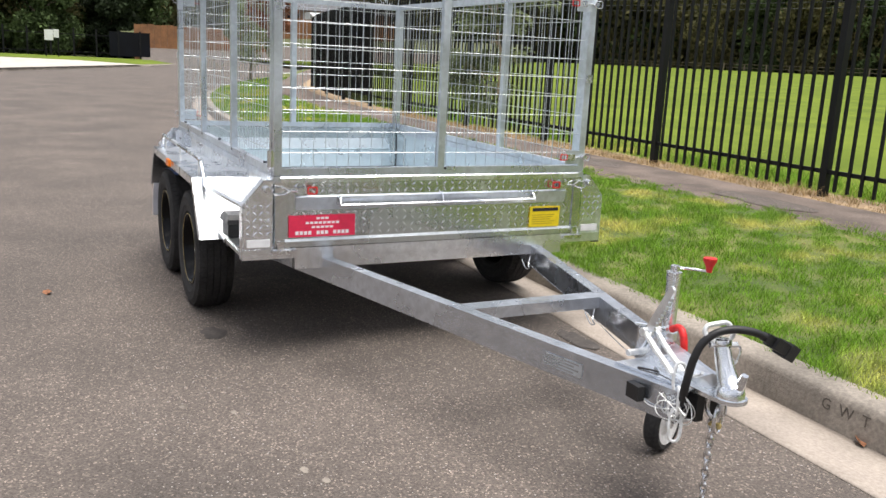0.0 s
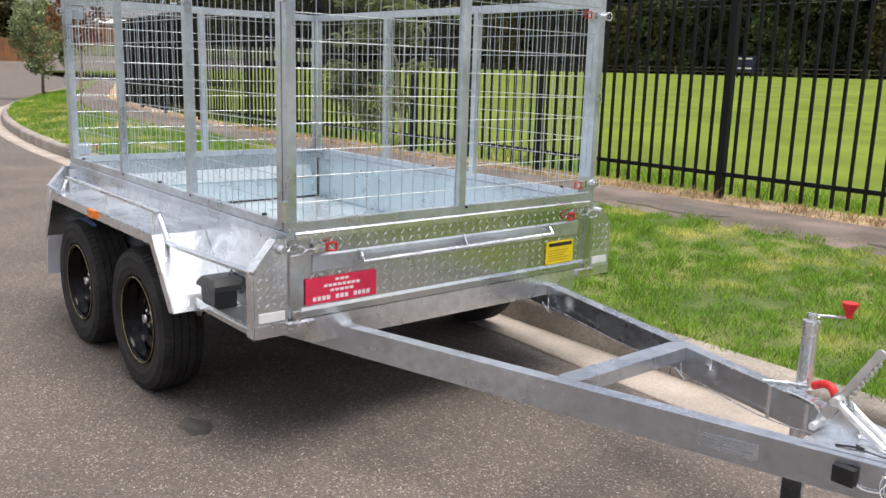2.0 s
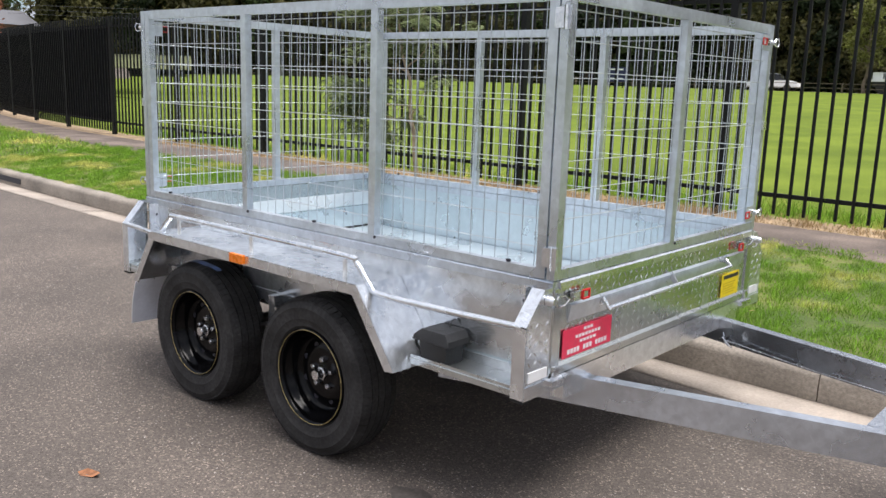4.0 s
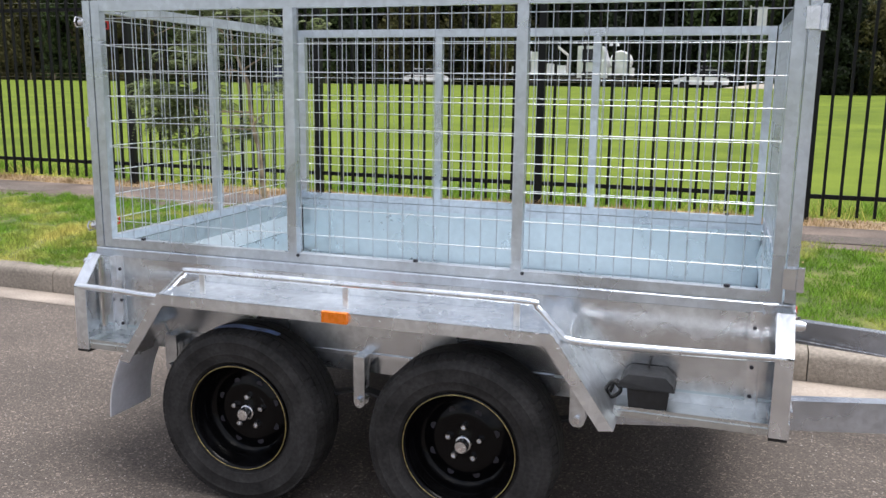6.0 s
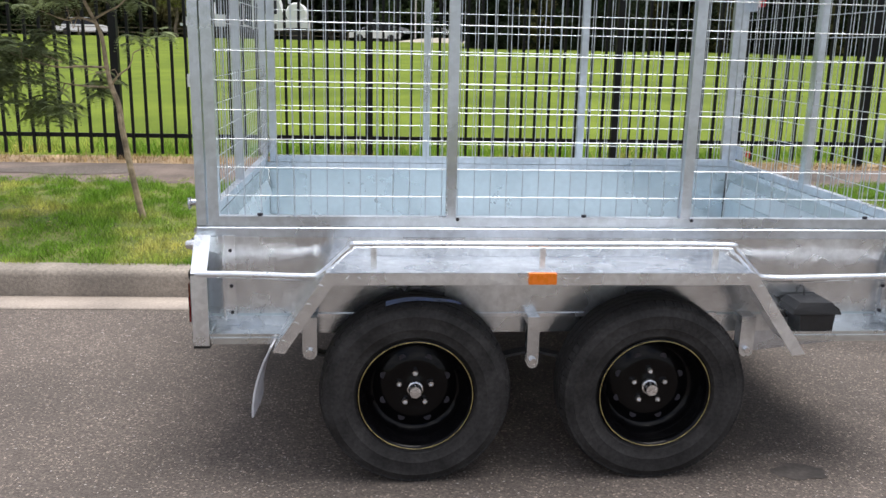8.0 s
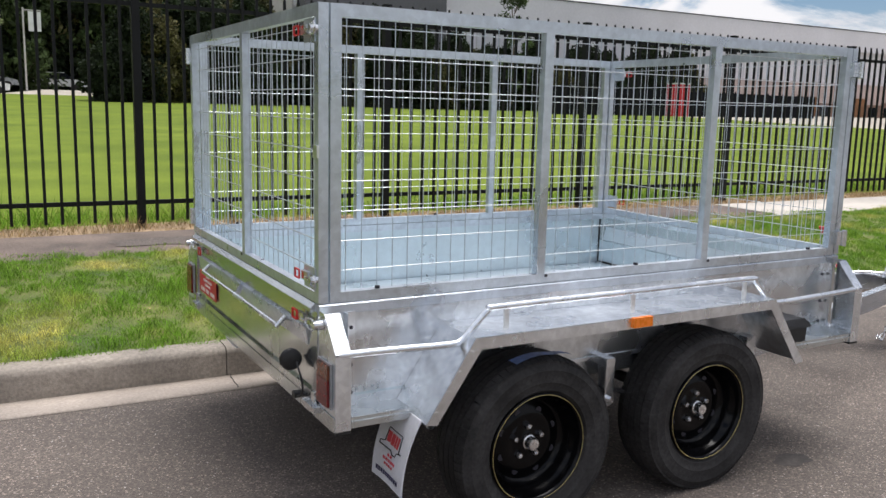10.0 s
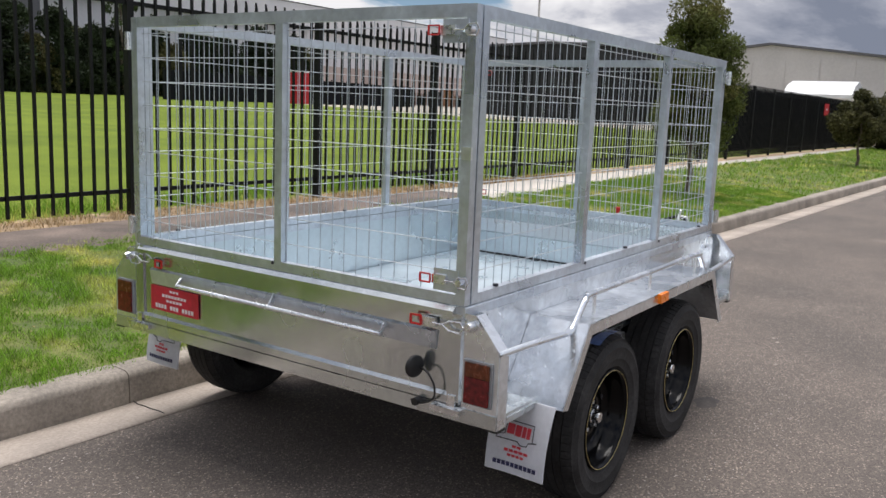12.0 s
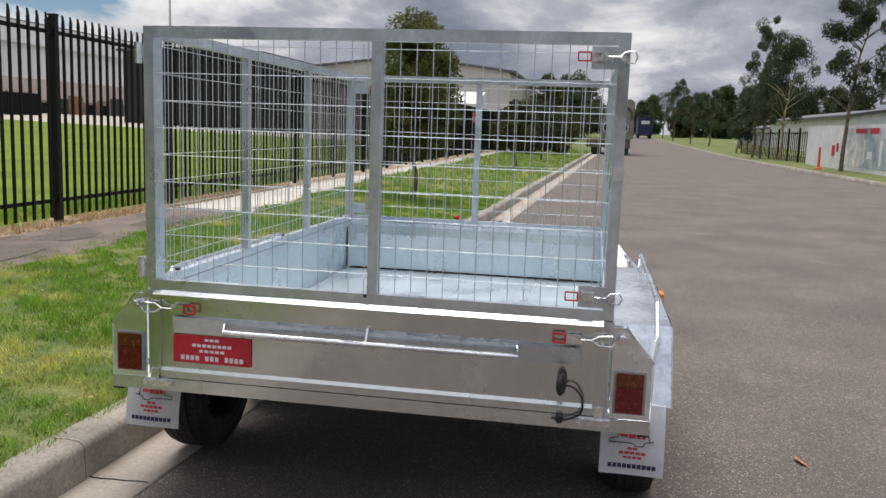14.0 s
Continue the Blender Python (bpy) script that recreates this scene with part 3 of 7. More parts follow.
# grass
def grass(name, n, xa, xb, line0, line1, height, width, mat, zf, power=1.0):
    rng = np.random.default_rng(len(name) + n)
    x = rng.uniform(xa, xb, n)
    s = rng.uniform(0, 1, n) ** power
    y = np.array([line0(a) + (line1(a) - line0(a)) * b for a, b in zip(x, s)])
    z = np.array([zf(a, b) for a, b in zip(x, s)]) - 0.004
    ang = rng.uniform(0, 2 * np.pi, n)
    patch = np.array([noise.noise((a * 1.1, b * 1.1, 0.3)) for a, b in zip(x, y)])
    tuft = np.array([noise.noise((a * 7.0, b * 7.0, 2.7)) for a, b in zip(x, y)])
    h = height * rng.uniform(0.4, 1.2, n) * (1 + 0.5 * patch) * np.clip(1 + 1.6 * tuft, 0.25, 2.4)
    lean = rng.uniform(0.2, 1.0, n) * h
    la = rng.uniform(0, 2 * np.pi, n)
    w = width * rng.uniform(0.6, 1.3, n)
    base = np.stack([x, y, z], 1)
    side = np.stack([np.cos(ang) * w, np.sin(ang) * w, np.zeros(n)], 1)
    tip = base + np.stack([np.cos(la) * lean, np.sin(la) * lean, h], 1)
    return quad_mesh(name, np.stack([base - side, base + side, tip + side * 0.25, tip - side * 0.25], 1), mat)


g = grass("verge_grass", 460000, -9, 14, lambda x: kerb_back(x) - 0.025, lambda x: path_front(x) + 0.03, 0.032, 0.0023, BLADE, verge_z)
tagged(g, "short green and yellowing grass on the verge", "grass", kind="stuff")
g = grass("verge_grass_far", 40000, -30, -9, lambda x: kerb_back(x) + 0.02, lambda x: path_front(x), 0.05, 0.006, BLADE, verge_z)
tagged(g, "green grass on the verge round the bend", "grass", kind="stuff")
g = grass("verge_grass_ahead", 40000, 14, 60, lambda x: kerb_back(x) + 0.02, lambda x: path_front(x), 0.06, 0.008, BLADE, verge_z)
tagged(g, "green grass on the verge along the street", "grass", kind="stuff")
g = grass("fence_straw", 16000, -10, 12, lambda x: fence_y(x) - 0.30, lambda x: fence_y(x) + 0.12, 0.05, 0.003, STRAW, lambda x, s: 0.262)
tagged(g, "dry straw-coloured grass at the fence foot", "grass", kind="stuff")
g = grass("fence_weeds", 22000, -12, 14, lambda x: fence_y(x) + 0.06, lambda x: fence_y(x) + 0.9, 0.12, 0.004, BLADE, lambda x, s: 0.262, 0.8)
tagged(g, "longer green grass along the inside of the fence", "grass", kind="stuff")

g = grass("path_edge_grass", 9000, -9, 9, lambda x: path_front(x), lambda x: path_front(x) + 0.22 + 0.16 * noise.noise((x * 1.7, 4, 0)), 0.022, 0.0024, BLADE, lambda x, s: 0.263, 2.2)
tagged(g, "tufts of grass creeping over the path edge", "grass", kind="stuff")
rng = np.random.default_rng(12)
lx, ls = rng.uniform(-5, 8, 240), rng.uniform(0.02, 1.0, 240)
bits = []
for x, s in zip(lx, ls):
    y, z = verge_line(s)(x)
    a, r, up = rng.uniform(0, 6.28), rng.uniform(0.006, 0.016), z + rng.uniform(0.014, 0.024)
    bits.append([(x + r * k * math.cos(a + 1.571 * i), y + r * k * math.sin(a + 1.571 * i), up + 0.004 * (i % 2)) for i, k in enumerate((1.5, 0.6, 1.5, 0.6))])
litter_bits = quad_mesh("lawn_litter", bits, STRAW)
tagged(litter_bits, "small dry leaves and bits lying in the grass", "leaf litter", kind="stuff")

# initials of the kerb face: thin dark letters laid on it for the pressed grooves
text = bpy.data.curves.new("initials", "FONT")
text.body, text.size, text.extrude, text.space_character = "G  W  T", 0.066, 0.0008, 1.0
holder = new("initials", text)
mesh = bpy.data.meshes.new_from_object(holder)
bpy.data.objects.remove(holder)
mesh.materials.clear()
mesh.materials.append(GROOVE)
initials = new("initials", mesh)
initials.parent = kerb
initials.matrix_basis = pose(3.775, kerb_back(3.775) - 0.1205, 0.040, 87, 0, -1.7)

# stones, stains and leaves on the road
rng = np.random.default_rng(5)
n = 22000
cx, cy = rng.uniform(-4, 7, n), rng.uniform(-4.5, 0.95, n)
size = rng.uniform(0.0016, 0.0045, n)
a = rng.uniform(0, 6.28, n)
c4 = np.stack([np.stack([cx + np.cos(a + k * 1.571) * size * (1.3 if k % 2 else 0.9), cy + np.sin(a + k * 1.571) * size, np.full(n, 0.0045)], 1) for k in range(4)], 1)
# no chips under the trailer: leaving them out darkens the ground in its shadow
keep = [i for i in range(n) if cy[i] < kerb_back(cx[i]) - 0.50 and not (-0.1 < cx[i] < 2.5 and cy[i] > -0.72)]
chips = quad_mesh("road_chips", c4[keep], CHIP)
tagged(chips, "pale stone chips set in the asphalt", "stone chips", kind="stuff")


def blot(name, x, y, rx, ry, mat, z=0.005, n=22, seed=0):
    bm = bmesh.new()
    vs = []
    for k in range(n):
        t = 2 * math.pi * k / n
        r = 1 + 0.35 * noise.noise((math.cos(t) * 1.8, math.sin(t) * 1.8, seed))
        vs.append(bm.verts.new((x + rx * r * math.cos(t), y + ry * r * math.sin(t), z)))
    bm.faces.new(vs)
    return part(name, bm, mat)


for i, (x, y, rx, ry, z) in enumerate(((2.03, -0.935, 0.10, 0.055, 0.005), (2.62, 0.76, 0.16, 0.06, -0.0125))):
    tagged(blot("oil_stain", x, y, rx, ry, OIL, z=z, seed=i), "dark oil drip stain on the asphalt", "stain", "oil stains")
for i, (x, y, rx, ry) in enumerate(((0.6, 4.1, 0.55, 0.22), (3.1, 4.0, 0.7, 0.2), (4.6, 4.25, 0.4, 0.24), (-2.2, 4.2, 0.6, 0.25), (6.2, 4.05, 0.6, 0.2), (-5.4, 4.15, 0.7, 0.24))):
    tagged(blot("path_patch", x, y, rx, ry, ASPHALT, z=0.2695, n=30, seed=i + 30), "dark asphalt repair patch in the footpath", "patch", "path patches", kind="structure")
for i, (x, y, r) in enumerate(((3.50, -0.937, 0.028), (3.593, -0.891, 0.026), (2.86, -1.22, 0.022), (2.97, -1.05, 0.022), (1.2, -2.2, 0.015), (4.9, -0.3, 0.02), (8.2, -2.0, 0.05), (5.8, -1.9, 0.04))):
    tagged(blot("road_spot", x, y, r * 0.8, r * 0.5, CONCRETE, seed=i + 9, n=12), "small pale spot on the asphalt", "spot", "pale spots")
for i, (x, y, z, turn) in enumerate(((1.10, -1.64, 0.004, 20), (3.985, 1.13, -0.02, 140), (3.80, 1.56, 0.19, 30))):
    bm = bmesh.new()
    p = [(-0.05, 0, 0.004), (-0.02, 0.018, 0.016), (0.03, 0.016, 0.014), (0.055, 0, 0.02), (0.03, -0.014, 0.006), (-0.02, -0.018, 0.003)]
    mid = bm.verts.new((0, 0, 0.001))
    vs = [bm.verts.new(q) for q in p]
    for k in range(6):
        bm.faces.new((mid, vs[k], vs[(k + 1) % 6]))
    leaf = part("fallen_leaf", bm, DRY_LEAF)
    leaf.matrix_basis = pose(x, y, z, 0, 0, turn)
    tagged(leaf, "curled brown dead leaf lying on the ground", "leaf", "fallen leaves")

# ---- the palisade fence ----
picket_mesh = None


def panel(x0, x1, cloth=False, per=17):
    """A bay of the fence: post, two rails and pointed pickets."""
    p0, p1 = Vector((x0, fence_y(x0), 0)), Vector((x1, fence_y(x1), 0))
    f = thing("palisade_fence", (p0.x, p0.y, 0.262), "tall black steel palisade fence bay with pointed pickets" if not cloth else "black steel fence bay covered in black shade cloth", "fence", "fence bays")
    d = p1 - p0
    length, way = d.length, d.normalized()
    face = Vector((-way.y, way.x, 0))
    bm = box(bmesh.new(), -0.036, 0.036, -0.036, 0.036, -0.02, 2.17)
    prism(bm, [(-0.04, -0.04, 2.17), (0.04, -0.04, 2.17), (0.04, 0.04, 2.17), (-0.04, 0.04, 2.17)], (0, 0, 0.02))
    part("post", bm, FENCE, f, bevel=0.004)
    for z in (0.235, 2.0):
        bm = bmesh.new()
        bar(bm, Vector((0, 0, z)) + way * 0.036, Vector((0, 0, z)) + way * (length - 0.036), 0.03, 0.04)
        part("rail", bm, FENCE, f)
    global picket_mesh
    if picket_mesh is None:
        bm = box(bmesh.new(), -0.0125, 0.0125, -0.0125, 0.0125, 0.06, 2.12)
        prism(bm, [(-0.0125, -0.0125, 2.12), (0.0125, -0.0125, 2.12), (0.004, -0.004, 2.19), (-0.004, -0.004, 2.19)], (0, 0.02, 0))
        first = part("picket", bm, FENCE)
        picket_mesh = first.data
        bpy.data.objects.remove(first)
    for k in range(1, per + 1):
        q = way * (length * k / (per + 1)) - face * 0.02
        piece("picket", picket_mesh, f, Matrix.Translation(q) @ Matrix.Rotation(math.atan2(way.y, way.x), 4, "Z"))
    if cloth:
        bm = bmesh.new()
        n = 8
        rows = []
        for i in range(n + 1):
            q = way * (length * i / n) + face * (0.022 + 0.010 * noise.noise((x0 + i, 2, 0)))
            rows.append([bm.verts.new(q + Vector((0, 0, z))) for z in (0.22 + 0.03 * noise.noise((x0 + i * 0.7, 5, 1)), 1.0, 2.05 + 0.02 * noise.noise((x0 + i, 8, 1)))])
        for a, b in zip(rows, rows[1:]):
            for j in range(2):
                bm.faces.new((a[j], b[j], b[j + 1], a[j + 1]))
        part("shade_cloth", bm, CLOTH, f, "sagging black shade cloth")
    return f


def post_x(k):
    return 0.48 + 2.42 * k if k < 1 else (2.96 if k == 1 else 5.57 + 2.45 * (k - 2))


for k in range(-9, 21):
    panel(post_x(k), post_x(k + 1), cloth=k <= -6 or k >= 9)


# ---- the trailer ----
MID = 0.0375
HW = 0.7975          # half width over the cage and tray
LEN = 2.44
RIM = 0.817          # top of the tray
TOP = 1.71           # top of the cage
EP = 0.933           # half width over the end plates
MG = 1.0225          # half width over the mudguards
trailer = thing("box_trailer", (0, MID, 0), "galvanised tandem-axle box trailer with a wire-mesh cage at the kerb", "trailer")


def tread(bm, origin, u, v, nu, nv, size=0.011, lift=0.0022):
    """Raised checker-plate lozenges over a flat rectangle, alternating in direction."""
    o, u, v = Vector(origin), Vector(u), Vector(v)
    nrm = u.cross(v).normalized()
    uu, vv = u.normalized(), v.normalized()
    for i in range(nu):
        for j in range(nv):
            c = o + u * ((i + 0.5) / nu) + v * ((j + 0.5) / nv)
            s = 1 if (i + j) % 2 else -1
            d = (uu + vv * s).normalized()
            e = d.cross(nrm)
            a, b = bm.verts.new(c - d * size), bm.verts.new(c + d * size)
            p, q = bm.verts.new(c - e * size * 0.28), bm.verts.new(c + e * size * 0.28)
            t = bm.verts.new(c + nrm * lift)
            for x, y in ((a, p), (p, b), (b, q), (q, a)):
                bm.faces.new((x, y, t))
    return bm


# tray
part("tray_floor", box(bmesh.new(), 0.03, LEN - 0.03, -HW + 0.02, HW - 0.02, 0.512, 0.52), ZINC_FLOOR, trailer, "pale blue-grey zinc tray floor")
bm = bmesh.new()
for k in range(1, 4):
    box(bm, 0.04, LEN - 0.04, -HW + 0.4 * k - 0.002, -HW + 0.4 * k + 0.002, 0.5202, 0.5215)
part("floor_seam", bm, ZINC, trailer)
for s in (-1, 1):
    bm = box(bmesh.new(), 0.03, LEN - 0.03, min(s * HW, s * (HW - 0.004)), max(s * HW, s * (HW - 0.004)), 0.455, 0.80)
    side = part("tray_side", bm, ZINC_FLOOR, trailer)
    bm = box(bmesh.new(), 0.03, LEN - 0.03, min(s * (HW + 0.0003), s * (HW + 0.0028)), max(s * (HW + 0.0003), s * (HW + 0.0028)), 0.5245, 0.784)
    part("outer_skin", bm, ZINC_SIDE, side)
    bm = bmesh.new()
    fold = [(-0.03, 0.785), (-0.03, RIM), (0.001, RIM), (0.0045, RIM - 0.0035), (0.0045, RIM - 0.008), (0.0035, 0.785)]
    prism(bm, [(0.0, s * (HW + d), z) for d, z in fold], (LEN, 0, 0))
    part("top_rim", bm, ZINC_DULL, trailer, bevel=0.0015)
    bm = bmesh.new()
    box(bm, 0.02, LEN - 0.02, min(s * (HW - 0.035), s * (HW + 0.002)), max(s * (HW - 0.035), s * (HW + 0.002)), 0.455, 0.515)
    part("bottom_rail", bm, ZINC_SIDE, trailer, bevel=0.003)
    bm = bmesh.new()
    box(bm, 0.35, 1.75, min(s * (HW + 0.004), s * (HW + 0.010)), max(s * (HW + 0.004), s * (HW + 0.010)), 0.512, 0.524)
    part("weld_flange", bm, ZINC, trailer)

# front wall with checker plate and rear tailgate
for name, x, out in (("front_gate", LEN, 1), ("tailgate", 0.0, -1)):
    bm = bmesh.new()
    xa, xb = (x - 0.028, x - 0.004) if out > 0 else (x + 0.004, x + 0.028)
    box(bm, xa, xb, -HW + 0.0075, HW - 0.0075, 0.505, 0.797)
    gate = part(name, bm, ZINC_SHEET, trailer, "checker-plate front gate" if out > 0 else "plain zinc tailgate", bevel=0.002)
    e = x if out > 0 else x - 0.004
    # ribs: top fold, bottom fold, side stiles, centre strip
    bm = bmesh.new()
    lip = 0.007 if out > 0 else 0.017
    fold = [(-0.03, 0.795), (-0.03, RIM), (0.001, RIM), (lip, RIM - lip * 0.8), (lip, RIM - 0.026), (0.0, RIM - 0.026)]
    prism(bm, [(x + out * d, -HW + 0.03, z) for d, z in fold], (0, 2 * HW - 0.06, 0))
    part("top_fold", bm, ZINC if out > 0 else ZINC_SHEET, gate, bevel=0.002)
    bm = bmesh.new()
    for z0, z1 in ((0.505, 0.53),):
        prism(bm, [(x - out * 0.004, -HW + 0.05, z0), (x - out * 0.004, -HW + 0.05, z1 + 0.012), (x + out * 0.003, -HW + 0.05, z1), (x + out * 0.003, -HW + 0.05, z0)], (0, 2 * HW - 0.1, 0))
    part("bottom_fold", bm, ZINC_SHEET, gate)
    for s in (-1, 1):
        bm = box(bmesh.new(), min(x - out * 0.02, x + out * 0.003), max(x - out * 0.02, x + out * 0.003), s * HW - (0.05 if s > 0 else -0.006), s * HW + (0.05 if s < 0 else -0.006), 0.515, 0.795)
        part("stile", bm, ZINC_SHEET, gate, bevel=0.002)
    # lifting rail
    rail = [(x + out * 0.005, -0.50, 0.715), (x + out * 0.035, -0.505, 0.69), (x + out * 0.035, 0.5, 0.69), (x + out * 0.005, 0.505, 0.715)]
    bm = bmesh.new()
    tube(bm, rail, 0.0085, 10)
    part("gate_rail", bm, ZINC, gate, smooth=True)
    bm = bmesh.new()
    bar(bm, (x + out * 0.002, 0.0, 0.735), (x + out * 0.034, 0.0, 0.682), 0.02, 0.006, (0, 1, 0))
    part("rail_tab", bm, ZINC, gate)
    bm = bmesh.new()
    xs = x - out * 0.0036
    prism(bm, [(xs, -0.70, 0.668), (xs + out * 0.0008, -0.70, 0.668), (xs + out * 0.011, -0.70, 0.726), (xs, -0.70, 0.732)], (0, 1.40, 0))
    part("pressed_band", bm, ZINC_DULL, gate, "smooth darker band")
    bm = bmesh.new()
    xi = x - out * 0.0285
    prism(bm, [(xi, -0.73, 0.740), (xi - out * 0.020, -0.73, 0.665), (xi, -0.73, 0.655)], (0, 1.46, 0))
    part("inner_band", bm, ZINC_FLOOR, gate, "sloping pressed band inside the tray")
    # added sheet in paler zinc; the bright reflection inside the gate is in its colour
    bm = box(bmesh.new(), min(xi - out * 0.0003, xi - out * 0.0015), max(xi - out * 0.0003, xi - out * 0.0015), -HW + 0.014, HW - 0.014, 0.531, 0.653)
    part("inner_skin", bm, ZINC_FLOOR, gate)
    if out > 0:
        bm = bmesh.new()
        tread(bm, (x - 0.004, -0.72, 0.735), (0, 1.44, 0), (0, 0, 0.055), 36, 2, 0.0145, 0.0015)
        tread(bm, (x - 0.004, -0.72, 0.545), (0, 1.44, 0), (0, 0, 0.12), 36, 4, 0.0145, 0.0015)
        tagged(part("tread_pattern", bm, ZINC, gate), kind="stuff")
    # over-centre latches at both ends of the gate
    for s in (-1, 1):
        yb = s * (HW - 0.15)
        bm = box(bmesh.new(), min(x + out * 0.003, x + out * 0.016), max(x + out * 0.003, x + out * 0.016), min(yb, yb + s * 0.055), max(yb, yb + s * 0.055), 0.742, 0.770)
        latch = part("latch", bm, BRIGHT, gate, "zinc toggle latch with a red handle", bevel=0.002)
        bm = bmesh.new()
        tube(bm, [(x + out * 0.02, yb + s * 0.05, 0.757), (x + out * 0.02, yb + s * 0.085, 0.757), (x + out * 0.02, yb + s * 0.11, 0.772), (x + out * 0.02, yb + s * 0.15, 0.774), (x + out * 0.02, yb + s * 0.162, 0.757),
                  (x + out * 0.02, yb + s * 0.15, 0.74), (x + out * 0.02, yb + s * 0.11, 0.742), (x + out * 0.02, yb + s * 0.085, 0.757)], 0.003, 6)
        part("latch_wire", bm, BRIGHT, latch, smooth=True)
        bm = bmesh.new()
        for a, b in (((-0.036, 0.743), (-0.036, 0.771)), ((-0.036, 0.771), (0.003, 0.771)), ((0.003, 0.771), (0.003, 0.743)), ((0.003, 0.743), (-0.036, 0.743))):
            bar(bm, (x + out * 0.018, yb + s * a[0], a[1]), (x + out * 0.018, yb + s * b[0], b[1]), 0.0055, 0.006, (out, 0, 0))
        part("latch_handle", bm, RED_GRIP, latch)
        bm = bmesh.new()
        lathe(bm, [(0.016, 0.0), (0.016, out * 0.014), (0.012, out * 0.03), (0.0, out * 0.03)], (x + out * 0.001, s * (HW + 0.032), 0.765), "x", 14)
        part("catch", bm, BRIGHT, latch, smooth=True)
        # lower hinge pin
        bm = bmesh.new()
        bar(bm, (x + out * 0.012, s * (HW - 0.10), 0.487), (x + out * 0.012, s * (HW + 0.01), 0.487), 0.018, 0.018)
        bar(bm, (x + out * 0.006, s * (HW - 0.03), 0.49), (x + out * 0.006, s * (HW - 0.03), 0.535), 0.03, 0.008, (1, 0, 0))
        part("hinge", bm, BRIGHT, gate, bevel=0.003)

# front and rear beams under the gates
for x, out in ((LEN, 1), (0.0, -1)):
    bm = box(bmesh.new(), min(x - out * 0.05, x + out * 0.004), max(x - out * 0.05, x + out * 0.004), -EP + 0.003, EP - 0.003, 0.457, 0.502)
    part("end_beam", bm, ZINC if out > 0 else ZINC_SHEET, trailer, bevel=0.004)
    if out > 0:
        bm = box(bmesh.new(), x - 0.05, x - 0.003, -0.70, 0.70, 0.405, 0.455)
        part("lower_beam", bm, ZINC, trailer, bevel=0.003)

# rubber seals where the gates meet the floor and the tray sides
for x, into in ((LEN - 0.030, -1), (0.030, 1)):
    part("gate_seal", box(bmesh.new(), min(x, x + into * 0.007), max(x, x + into * 0.007), -HW + 0.03, HW - 0.03, 0.5205, 0.5285), SEAL, trailer, "black rubber seal along the gate foot")
    # corners: a flat black strip paints the gap's dark along with the seal
    for s in (-1, 1):
        y0, y1 = sorted((s * (HW - 0.0045), s * (HW - 0.0105)))
        part("corner_seal", box(bmesh.new(), min(x, x + into * 0.001), max(x, x + into * 0.001), y0, y1, 0.5205, 0.797), SEAL, trailer, "thin black strip for the dark gap and seal in the tray corner")

